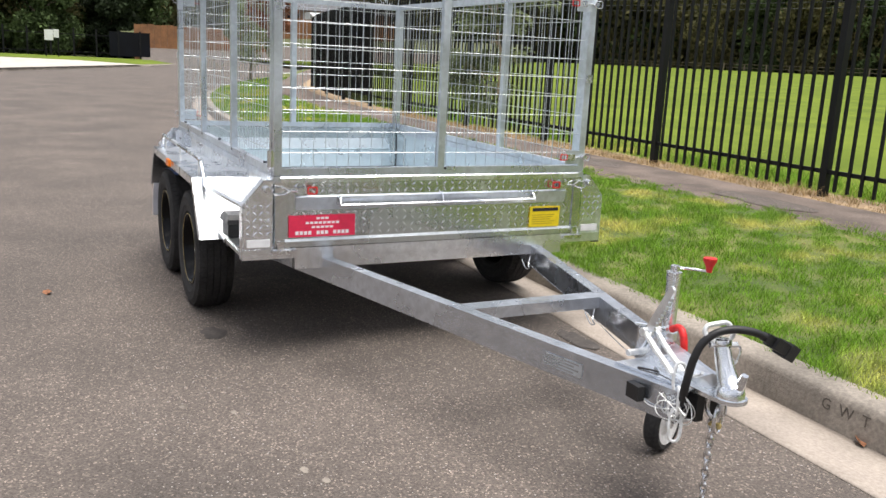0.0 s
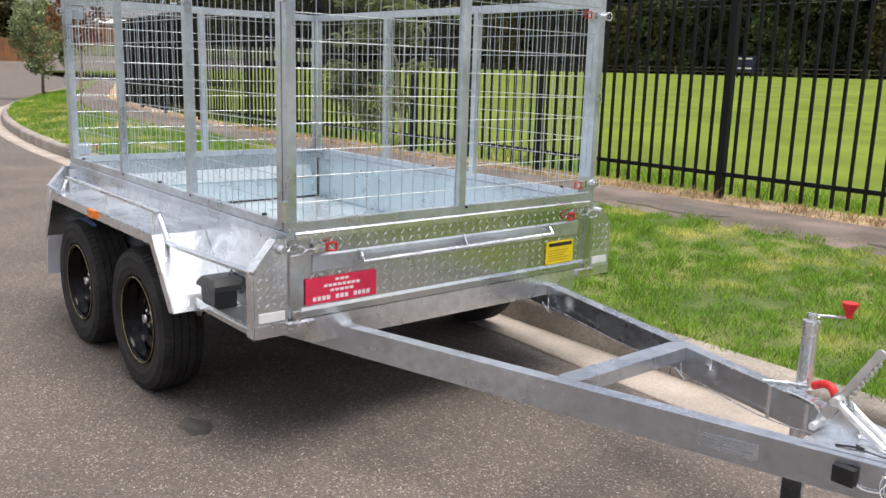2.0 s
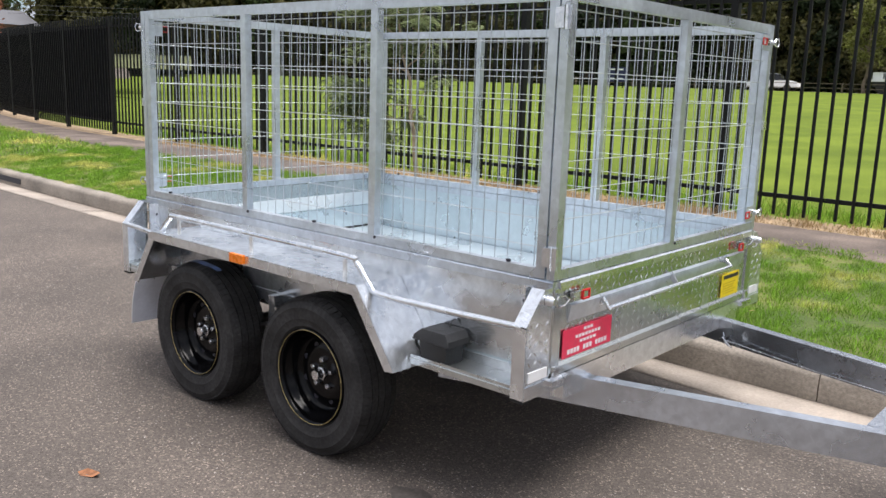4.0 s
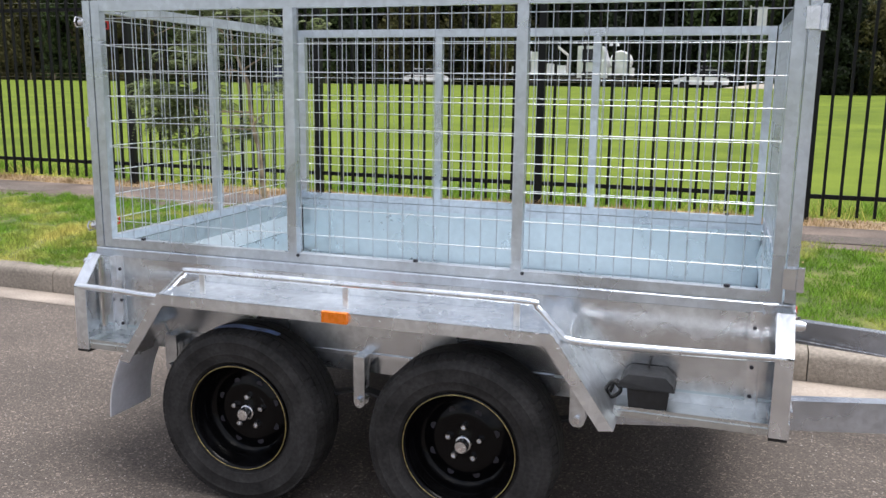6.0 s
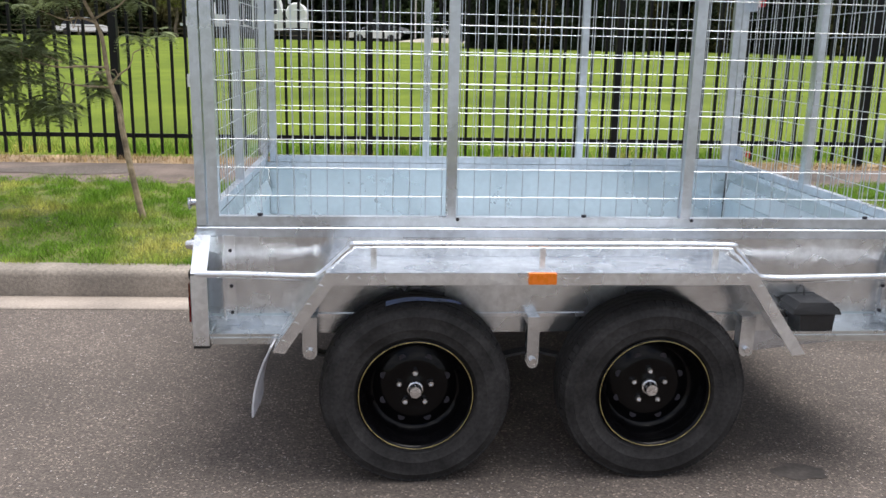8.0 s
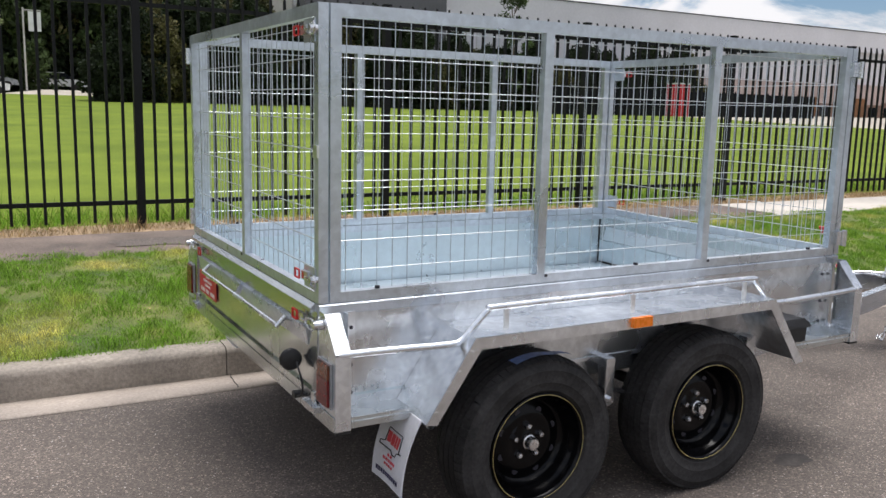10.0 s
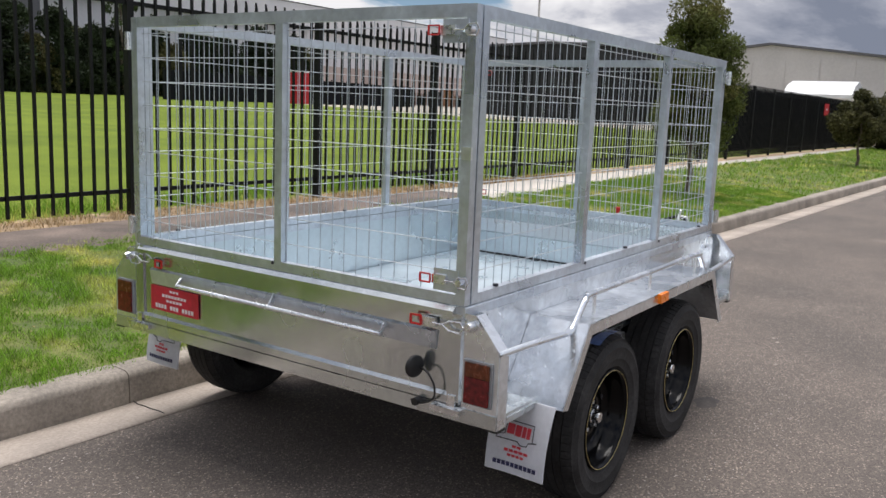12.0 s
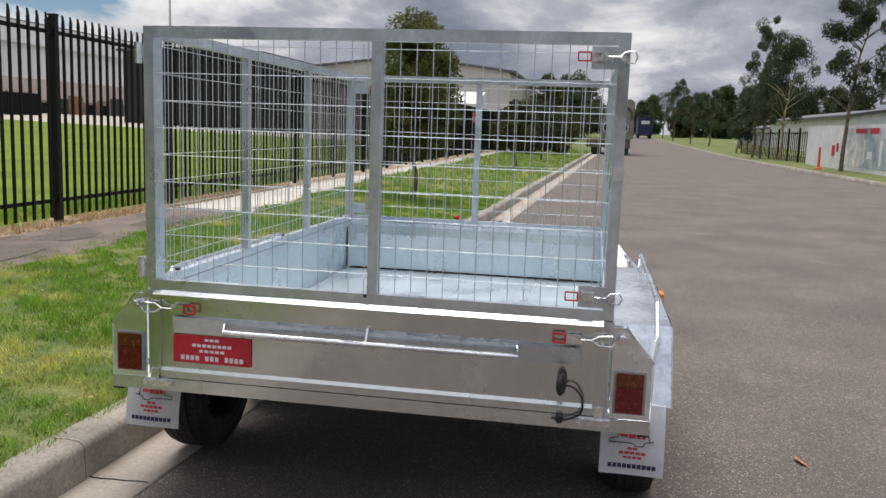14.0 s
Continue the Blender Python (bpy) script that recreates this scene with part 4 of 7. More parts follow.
# end plates, shelves, mudguards and rope rails on both sides
for s in (-1, 1):
    for x, out in ((LEN, 1), (0.0, -1)):
        th = -out * 0.004
        bm = bmesh.new()
        outline = [(HW + 0.004, 0.503), (EP - 0.005, 0.503), (EP - 0.005, 0.692), (HW + 0.045, 0.80), (HW + 0.004, 0.80)]
        prism(bm, [(x, s * y, z) for y, z in outline], (th, 0, 0))
        plate = part("end_plate", bm, ZINC, trailer)
        bm = bmesh.new()
        prism(bm, [(x, s * EP, 0.458), (x, s * EP, 0.695), (x, s * (EP - 0.0025), 0.695), (x, s * (EP - 0.0025), 0.458)], (-out * 0.05, 0, 0))
        a, b = Vector((x, s * EP, 0.695)), Vector((x, s * (HW + 0.045), 0.80))
        prism(bm, [a, b, b + Vector((0, 0, -0.005)), a + Vector((0, 0, -0.005))], (-out * 0.05, 0, 0))
        part("folded_edge", bm, ZINC, plate)
        if out > 0:
            bm = bmesh.new()
            ys0, ys1 = (s * (HW + 0.01), s * (EP - 0.01)) if s > 0 else (s * (EP - 0.01), s * (HW + 0.01))
            tread(bm, (x, ys0, 0.555), (0, ys1 - ys0, 0), (0, 0, 0.15), 4, 5, 0.0145, 0.0022)
            tagged(part("tread_pattern", bm, ZINC, plate), kind="stuff")
            bm = box(bmesh.new(), x + 0.0005, x + 0.003, min(s * (HW + 0.015), s * (EP - 0.02)), max(s * (HW + 0.015), s * (EP - 0.02)), 0.512, 0.545)
            part("reflector_strip", bm, WHITE_PAINT, plate, "white reflector strip")
        else:
            # lamp cluster
            y0, y1 = sorted((s * (HW + 0.012), s * (EP - 0.022)))
            lamp = part("tail_lamp", box(bmesh.new(), x - 0.007, x - 0.001, y0, y1, 0.522, 0.662), GREY_PLASTIC, plate, "red and amber tail lamp in a grey frame", bevel=0.004)
            part("amber_lens", box(bmesh.new(), x - 0.015, x - 0.0075, y0 + 0.008, y1 - 0.008, 0.612, 0.656), AMBER, lamp, bevel=0.004)
            part("red_lens", box(bmesh.new(), x - 0.016, x - 0.0075, y0 + 0.008, y1 - 0.008, 0.528, 0.611), RED_LENS, lamp, bevel=0.004)
        # upright angle bracket against the tray side
        bm = bmesh.new()
        bx = x - out * 0.085
        ya, yb = sorted((s * (HW + 0.001), s * (HW + 0.035)))
        box(bm, min(bx, bx - out * 0.032), max(bx, bx - out * 0.032), min(s * (HW + 0.003), s * (HW + 0.007)), max(s * (HW + 0.003), s * (HW + 0.007)), 0.505, 0.79)
        box(bm, min(bx, bx + out * 0.004), max(bx, bx + out * 0.004), ya, yb, 0.505, 0.79)
        brk = part("bracket", bm, ZINC, trailer)
        # black discs paint the shade of the bolt holes; nothing is drilled
        for z in (0.53, 0.62, 0.74):
            bm = bmesh.new()
            lathe(bm, [(0.006, 0), (0.006, s * 0.004), (0, s * 0.004)], (bx - out * 0.018, s * (HW + 0.007), z), "y", 8)
            part("bolt_hole", bm, DARK_FILL, brk)
        # shelf plate from the end plate to the mudguard foot
        foot = 1.955 if out > 0 else 0.27
        xa, xb = sorted((x - out * 0.052, foot))
        bm = box(bmesh.new(), xa, xb, min(s * (HW + 0.002), s * EP), max(s * (HW + 0.002), s * EP), 0.478, 0.484)
        box(bm, xa, xb, min(s * (EP - 0.010), s * (EP - 0.005)), max(s * (EP - 0.010), s * (EP - 0.005)), 0.462, 0.496)
        part("shelf", bm, ZINC_SHEET, trailer)
        bm = box(bmesh.new(), min(x - out * 0.05, x), max(x - out * 0.05, x), min(s * (EP - 0.04), s * EP), max(s * (EP - 0.04), s * EP), 0.449, 0.4565)
        part("end_cap", bm, BLACK_PLASTIC, trailer)
    # mudguard: foot, slope, flat top, slope, foot
    prof = [(0.258, 0.470), (0.425, 0.722), (1.778, 0.722), (1.968, 0.452)]
    inner = [(0.264, 0.466), (0.428, 0.716), (1.775, 0.716), (1.962, 0.449)]
    bm = bmesh.new()
    prism(bm, [(x, s * (HW + 0.004), z) for x, z in prof + inner[::-1]], (0, s * (MG - HW - 0.004), 0))
    guard = part("mudguard", bm, ZINC, trailer, "galvanised angular mudguard")
    lip = [(0.295, 0.462), (0.447, 0.684), (1.757, 0.684), (1.925, 0.446)]
    bm = bmesh.new()
    prism(bm, [(x, s * (MG - 0.004), z) for x, z in prof + lip[::-1]], (0, s * 0.005, 0))
    part("guard_lip", bm, ZINC, guard)
    bm = bmesh.new()
    for (xa, za), (xb, zb), nn in ((prof[3], prof[2], 8), (prof[2], prof[1], 32), (prof[1], prof[0], 8)):
        u = Vector((0, s * (MG - HW - 0.02), 0))
        v = Vector((xb - xa, 0, zb - za)) * 0.94
        o = Vector((xa, s * (HW + 0.012), za)) + v * 0.03
        if u.cross(v).z < 0:
            o, u = o + u, -u
        tread(bm, o, u, v, 5, nn, 0.0125, 0.0006)
        # the lip repeats the slope, one row deep
        w = Vector((0, 0, -0.030))
        o = Vector((xa, s * (MG + 0.001), za - 0.002)) + v * 0.03
        if w.cross(v).y * s < 0:
            tread(bm, o, v, w, nn, 1, 0.0115, 0.0006)
        else:
            tread(bm, o, w, v, 1, nn, 0.0115, 0.0006)
    tagged(part("tread_pattern", bm, ZINC, guard), kind="stuff")
    bm = box(bmesh.new(), 1.048, 1.134, min(s * MG, s * (MG + 0.016)), max(s * MG, s * (MG + 0.016)), 0.690, 0.725)
    part("side_marker", bm, ORANGE, guard, "orange side marker lamp", bevel=0.004)
    # rope rail
    yr = s * 0.968
    path = [(0.012, s * 0.922, 0.692), (0.18, s * 0.942, 0.695), (0.36, yr, 0.696), (0.40, yr, 0.702), (0.44, yr, 0.735), (0.50, yr, 0.79), (0.56, yr, 0.80), (1.1, yr, 0.80), (1.66, yr, 0.80), (1.72, yr, 0.785), (1.79, yr, 0.715), (1.84, yr, 0.692), (2.1, s * 0.952, 0.69), (2.425, s * 0.922, 0.69)]
    bm = bmesh.new()
    tube(bm, arc(path, 4), 0.0115, 10)
    rail = part("rope_rail", bm, ZINC, trailer, "bent galvanised rope rail", smooth=True, angle=60)
    for x in (0.57, 1.10, 1.66):
        bm = bmesh.new()
        bar(bm, (x, yr, 0.806), (x, yr, 0.7225), 0.018, 0.007, (0, 1, 0))
        part("rail_stay", bm, SKY_PALE_ZINC, rail, smooth=True)
    # suspension: hangers, leaf spring, bump strap
    for x0, x1, z0 in ((0.336, 0.384, 0.385), (1.082, 1.122, 0.35), (1.814, 1.864, 0.385)):
        bm = bmesh.new()
        xm, half = (x0 + x1) / 2, (x1 - x0) / 2
        eye = [(xm + half * math.cos(radians(a)), z0 + half + half * math.sin(radians(a))) for a in range(180, 361, 30)]
        for yy in (0.825, 0.865):
            prism(bm, [(x, s * yy, z) for x, z in [(x0, 0.50), *eye, (x1, 0.50)]], (0, s * 0.006, 0))
        box(bm, x0, x1, min(s * 0.80, s * 0.872), max(s * 0.80, s * 0.872), 0.50, 0.53)
        hanger = part("spring_hanger", bm, ZINC_SIDE, trailer)
        bm = bmesh.new()
        tube(bm, [((x0 + x1) / 2, s * 0.79, z0 + 0.028), ((x0 + x1) / 2, s * 0.888, z0 + 0.028)], 0.012, 6)
        part("bolt", bm, BRIGHT, hanger)
    for a, b in ((0.36, 1.09), (1.11, 1.84)):
        bm = bmesh.new()
        for k in range(4):
            shrink = 0.08 * k
            pts = [(a + shrink + (b - a - 2 * shrink) * t / 8, s * 0.835, 0.405 - 0.055 * math.sin(math.pi * (shrink / (b - a) + (1 - 2 * shrink / (b - a)) * t / 8)) - 0.010 * k) for t in range(9)]
            for p, q in zip(pts, pts[1:]):
                bar(bm, p, q, 0.045, 0.008)
        part("leaf_spring", bm, BLACK_STEEL, trailer)

for x in (0.7055, 1.4903):
    bm = bmesh.new()
    tube(bm, [(x, -0.86, 0.3045), (x, 0.86, 0.3045)], 0.024, 12)
    part("axle", bm, BLACK_STEEL, trailer, smooth=True)
for x in (0.45, 1.05, 1.65, 2.1):
    part("cross_member", box(bmesh.new(), x - 0.025, x + 0.025, -HW + 0.04, HW - 0.04, 0.44, 0.51), ZINC_DULL, trailer)

# wheels
TYRE_SIDE = [(0.187, 0.070), (0.196, 0.080), (0.200, 0.0845), (0.203, 0.0838), (0.226, 0.0915), (0.229, 0.0932), (0.232, 0.0925), (0.252, 0.0955), (0.268, 0.0945), (0.271, 0.0955), (0.274, 0.0935), (0.287, 0.0885), (0.298, 0.080), (0.3035, 0.068), (0.3055, 0.035)]
TYRE = [(r, -h) for r, h in TYRE_SIDE] + [(0.306, 0.0)] + TYRE_SIDE[::-1]
AXLES = (0.7055, 1.4903)
TREAD_ROWS = ((0.050, 0.0845), (-0.0845, -0.050), (0.0185, 0.0455), (-0.014, 0.014), (-0.0455, -0.0185))


def tread_blocks(c):
    """Five ribs cut across by narrow sipes; the outer ribs round over the shoulder."""
    bm = bmesh.new()
    for k in range(66):
        for row, (y0, y1) in enumerate(TREAD_ROWS):
            m = Matrix.Translation(c) @ Matrix.Rotation(2 * math.pi * (k + 0.5 * (row in (1, 2, 4))) / 66, 4, "Y")
            hw = 0.0146 if row > 1 else 0.0126
            base = [0.304, 0.304] if row > 1 else ([0.303, 0.291] if row == 0 else [0.291, 0.303])
            top = [0.3115, 0.3115] if row > 1 else ([0.311, 0.2995] if row == 0 else [0.2995, 0.311])
            skew = 0.0
            v = [bm.verts.new(m @ Vector(p)) for p in (
                (top[0], y0, -hw - skew), (top[1], y1, -hw + skew), (top[1], y1, hw + skew), (top[0], y0, hw - skew),
                (base[0], y0, -hw - skew), (base[1], y1, -hw + skew), (base[1], y1, hw + skew), (base[0], y0, hw - skew))]
            for f in ((0, 1, 2, 3), (0, 4, 5, 1), (1, 5, 6, 2), (2, 6, 7, 3), (3, 7, 4, 0)):
                bm.faces.new([v[i] for i in f])
    return bm


def wheel(x, s):
    """Tyre with tread blocks, deep black steel rim with a yellow line, nuts and cap."""
    c = (x, s * 0.9095, 0.3045)
    o = s
    bm = bmesh.new()
    lathe(bm, TYRE, c, "y", 96, closed=True)
    w = part("tyre", bm, RUBBER, trailer, "black road tyre on a black steel rim", smooth=True, angle=40)
    tagged(part("tread_block", tread_blocks(c), RUBBER, w), kind="stuff")
    bm = bmesh.new()
    lathe(bm, [(0.187, o * 0.070), (0.1885, o * 0.081), (0.184, o * 0.0845), (0.178, o * 0.081), (0.174, o * 0.070), (0.171, o * 0.052), (0.163, o * 0.044), (0.158, o * 0.020), (0.151, o * 0.002), (0.140, o * -0.004), (0.126, o * 0.002),
               (0.104, o * 0.013), (0.088, o * 0.016), (0.072, o * 0.012), (0.045, o * 0.010), (0.034, o * 0.016), (0.0, o * 0.016)], c, "y", 72, caps=False)
    rim = part("rim", bm, BLACK_PAINT, w, "glossy black steel rim", smooth=True, angle=50)
    bm = bmesh.new()
    lathe(bm, [(0.1848, o * 0.0845), (0.1838, o * 0.0860), (0.1828, o * 0.0848), (0.1838, o * 0.0835)], c, "y", 72, closed=True)
    part("pinstripe", bm, YELLOW_LINE, rim, "thin yellow line")
    for k in range(5):
        t = radians(90 + 72 * k)
        bm = bmesh.new()
        lathe(bm, [(0.0105, 0.0), (0.0105, o * 0.012), (0.0085, o * 0.015), (0.0055, o * 0.015), (0.0050, o * 0.008), (0.0, o * 0.008)], (c[0] + 0.055 * math.cos(t), c[1] + o * 0.0105, c[2] + 0.055 * math.sin(t)), "y", 6)
        part("wheel_nut", bm, BRIGHT, rim)
    bm = bmesh.new()
    lathe(bm, [(0.026, 0.0), (0.026, o * 0.012), (0.022, o * 0.014), (0.022, o * 0.034), (0.019, o * 0.040), (0.0, o * 0.041)], (c[0], c[1] + o * 0.015, c[2]), "y", 20)
    part("hub_cap", bm, BRIGHT, rim, "chrome dust cap", smooth=True)
    # black discs on the rim paint the shade of its vent holes
    for k in range(8):
        t = radians(22 + 45 * k)
        bm = bmesh.new()
        lathe(bm, [(0.0, 0.0), (0.012, 0.0), (0.012, o * 0.002), (0.0, o * 0.002)], (c[0] + 0.112 * math.cos(t), c[1] + o * 0.0085, c[2] + 0.112 * math.sin(t)), "y", 10)
        part("vent_hole", bm, DARK_FILL, rim)
    return w


for x in AXLES:
    for s in (-1, 1):
        wheel(x, s)
bm = bmesh.new()
rows = []
for k in range(9):
    t = radians(72 + k * 5.6)
    rows.append([bm.verts.new((0.7055 - 0.316 * math.cos(t), y, 0.3045 + (0.316 + 0.006 * max(0, k - 5)) * math.sin(t))) for y in (-0.985 + 0.003 * k, -0.935)])
for a, b in zip(rows, rows[1:]):
    bm.faces.new((a[0], b[0], b[1], a[1]))
part("blue_film", bm, BLUE_FILM, trailer, "loose strip of blue protective film on the tyre", smooth=True)

# mudflaps behind the rear wheels
for s in (-1, 1):
    bm = bmesh.new()
    n = 6
    rings = []
    for k in range(n + 1):
        z = 0.478 - 0.236 * k / n
        x = 0.252 - 0.064 * (1 - (1 - k / n) ** 2)
        y0, y1 = sorted((s * 0.785, s * 1.002))
        rings.append([bm.verts.new((x + 0.004 * math.sin(y * 20), y, z)) for y in np.linspace(y0, y1, 5)] + [bm.verts.new((x + 0.006 + 0.004 * math.sin(y * 20), y, z)) for y in np.linspace(y1, y0, 5)])
    for a, b in zip(rings, rings[1:]):
        for j in range(10):
            bm.faces.new((a[j], a[(j + 1) % 10], b[(j + 1) % 10], b[j]))
    bm.faces.new(rings[0])
    bm.faces.new(rings[-1][::-1])
    flap = part("mudflap", bm, WHITE_FLAP, trailer, "white printed mudflap", smooth=True)

    def on_flap(y, z):
        f = (0.478 - z) / 0.236
        return Vector((0.252 - 0.064 * (1 - (1 - f) ** 2) + 0.004 * math.sin(y * 20) - 0.0030, y, z))

    c = s * 0.895
    for mat, name, bits in ((RED_PRINT, "red_mark", [(-0.028, 0.385, 0.034, 0.034), (0.002, 0.385, 0.026, 0.034), (0.030, 0.387, 0.030, 0.032)]), (RED_PRINT, "red_lettering", [(0, 0.334, 0.036, 0.008), (0, 0.319, 0.092, 0.009), (0, 0.304, 0.064, 0.008)]),
                            (BLUE_PRINT, "navy_lettering", [(0, 0.274, 0.165, 0.015)])):
        bm = bmesh.new()
        for dy, z, w, h in bits:
            for k in range(max(1, int(w / 0.016))):
                m = max(1, int(w / 0.016))
                ya, yb = c + dy - w / 2 + w * k / m + 0.0015, c + dy - w / 2 + w * (k + 1) / m - 0.0015
                p = [on_flap(ya, z - h / 2), on_flap(yb, z - h / 2), on_flap(yb, z + h / 2), on_flap(ya, z + h / 2)]
                bm.faces.new([bm.verts.new(q) for q in p])
        part(name, bm, mat, flap)
    bm = bmesh.new()
    line = [(-0.07, 0.362), (-0.055, 0.362), (-0.052, 0.412), (0.046, 0.412), (0.050, 0.368), (0.080, 0.362), (0.080, 0.352), (0.0, 0.352), (-0.012, 0.342), (-0.035, 0.344), (-0.042, 0.357), (-0.07, 0.362)]
    tube(bm, [on_flap(c - s * a, z) for a, z in line], 0.0018, 5)
    part("outline_print", bm, DARK_FILL, flap)

# signs
for x, out, y0, y1, z0, z1, mat in ((LEN, 1, -0.693 - MID, -0.388 - MID, 0.549, 0.645, RED_STICKER), (0.0, -1, 0.451 - MID, 0.737 - MID, 0.566, 0.664, RED_DULL)):
    xa, xb = sorted((x + out * 0.0005, x + out * 0.003))
    sign = part("name_sign", box(bmesh.new(), xa, xb, y0, y1, z0, z1), mat, trailer, "red sign with white bars of lettering")
    w = y1 - y0
    bm = bmesh.new()
    for cz, ww, hh in ((0.86, 0.20, 0.10), (0.65, 0.52, 0.11), (0.45, 0.34, 0.10), (0.19, 0.82, 0.17)):
        m = max(3, int(ww * 17))
        for k in range(m):
            if ww > 0.8 and k in (4, 8):
                continue
            a = y0 + w * (0.5 - ww / 2 + ww * k / m) + 0.0024
            b = y0 + w * (0.5 - ww / 2 + ww * (k + 1) / m) - 0.0024
            z = z0 + (z1 - z0) * cz
            h = (z1 - z0) * hh / 2
            xc, xd = sorted((x + out * 0.0031, x + out * 0.0038))
            box(bm, xc, xd, a, b, z - h, z + h)
    part("lettering", bm, WHITE_PRINT, sign)
label = part("warning_label", box(bmesh.new(), LEN + 0.0005, LEN + 0.0028, 0.533 - MID, 0.711 - MID, 0.545, 0.648), YELLOW_STICKER, trailer, "yellow label with a black heading bar")
part("heading_bar", box(bmesh.new(), LEN + 0.003, LEN + 0.0036, 0.55 - MID, 0.70 - MID, 0.624, 0.640), DARK_FILL, label)
bm = bmesh.new()
for k in range(5):
    box(bm, LEN + 0.003, LEN + 0.0036, 0.55 - MID, 0.68 - MID - 0.012 * (k % 3), 0.603 - 0.011 * k, 0.6065 - 0.011 * k)
part("text_bar", bm, material("faded_print", (0.45, 0.33, 0.02), 0.5, vary=0.1), label)

# number-plate lamp and its lead on the tailgate
bm = bmesh.new()
lathe(bm, [(0.0, 0.0), (0.030, 0.0), (0.036, 0.005), (0.036, 0.011), (0.030, 0.017), (0.012, 0.020), (0.0, 0.020)], (0, 0, 0), "y", 24, caps=False)
bmesh.ops.transform(bm, matrix=Matrix.Translation((-0.040, -0.655, 0.612)) @ Matrix.Rotation(radians(-15), 4, "Z"), verts=bm.verts)
bar(bm, (-0.004, -0.640, 0.612), (-0.042, -0.645, 0.612), 0.012, 0.014)
lamp = part("plate_lamp", bm, BLACK_PLASTIC, trailer, "round black number-plate lamp on a short stem", smooth=True, angle=50)
bm = bmesh.new()
tube(bm, arc([(-0.02, -0.655, 0.605), (-0.03, -0.69, 0.60), (-0.025, -0.715, 0.56), (-0.022, -0.71, 0.515), (-0.02, -0.66, 0.49), (-0.012, -0.62, 0.49)], 5), 0.0035, 6)
part("lead", bm, BLACK_PLASTIC, lamp, smooth=True)
bm = bmesh.new()
tube(bm, [(-0.004, -0.645, 0.492), (-0.03, -0.645, 0.492)], 0.013, 10)
part("grommet", bm, BLACK_PLASTIC, lamp)

# breakaway box on the front shelf
bm = bmesh.new()
prism(bm, [(1.998, -0.921, 0.485), (2.106, -0.921, 0.485), (2.112, -0.921, 0.550), (1.990, -0.921, 0.550)], (0, 0.09, 0))
prism(bm, [(1.962, -0.929, 0.554), (2.128, -0.929, 0.554), (2.122, -0.925, 0.572), (2.098, -0.915, 0.592), (1.990, -0.915, 0.592), (1.968, -0.925, 0.572)], (0, 0.108, 0))
bx = part("battery_box", bm, BLACK_PLASTIC, trailer, "black plastic battery box", bevel=0.005)
bm = bmesh.new()
tube(bm, arc([(2.045, -0.83, 0.590), (2.046, -0.82, 0.612), (2.05, -0.806, 0.618)], 4), 0.003, 6)
part("lead", bm, BLACK_PLASTIC, bx, smooth=True)
bm = bmesh.new()
tube(bm, arc([(1.968, -0.87, 0.530), (1.945, -0.872, 0.55), (1.925, -0.868, 0.525), (1.938, -0.862, 0.497), (1.965, -0.85, 0.515), (1.95, -0.84, 0.545), (1.93, -0.83, 0.50)], 5), 0.006, 7)
part("lead", bm, BLACK_PLASTIC, bx, "coiled black lead", smooth=True)

# ---- the mesh cage ----
VW, HWIRE = 0.0535, 0.0915


def wire_mesh(length, name):
    bm = bmesh.new()
    tube(bm, [(0, 0, 0), (0, 0, length)], 0.0016, 6)
    # level wires take the zinc with the sky gleam in its colour, uprights the duller
    ob = part(name, bm, ZINC_GLEAM_WIRE if name == "level_wire" else ZINC_DULL, smooth=True)
    me = ob.data
    bpy.data.objects.remove(ob)
    return me


RAIL_Z0, RAIL_Z1 = RIM + 0.003, TOP
UP_WIRE = wire_mesh(RAIL_Z1 - RAIL_Z0 - 0.02, "upright_wire")


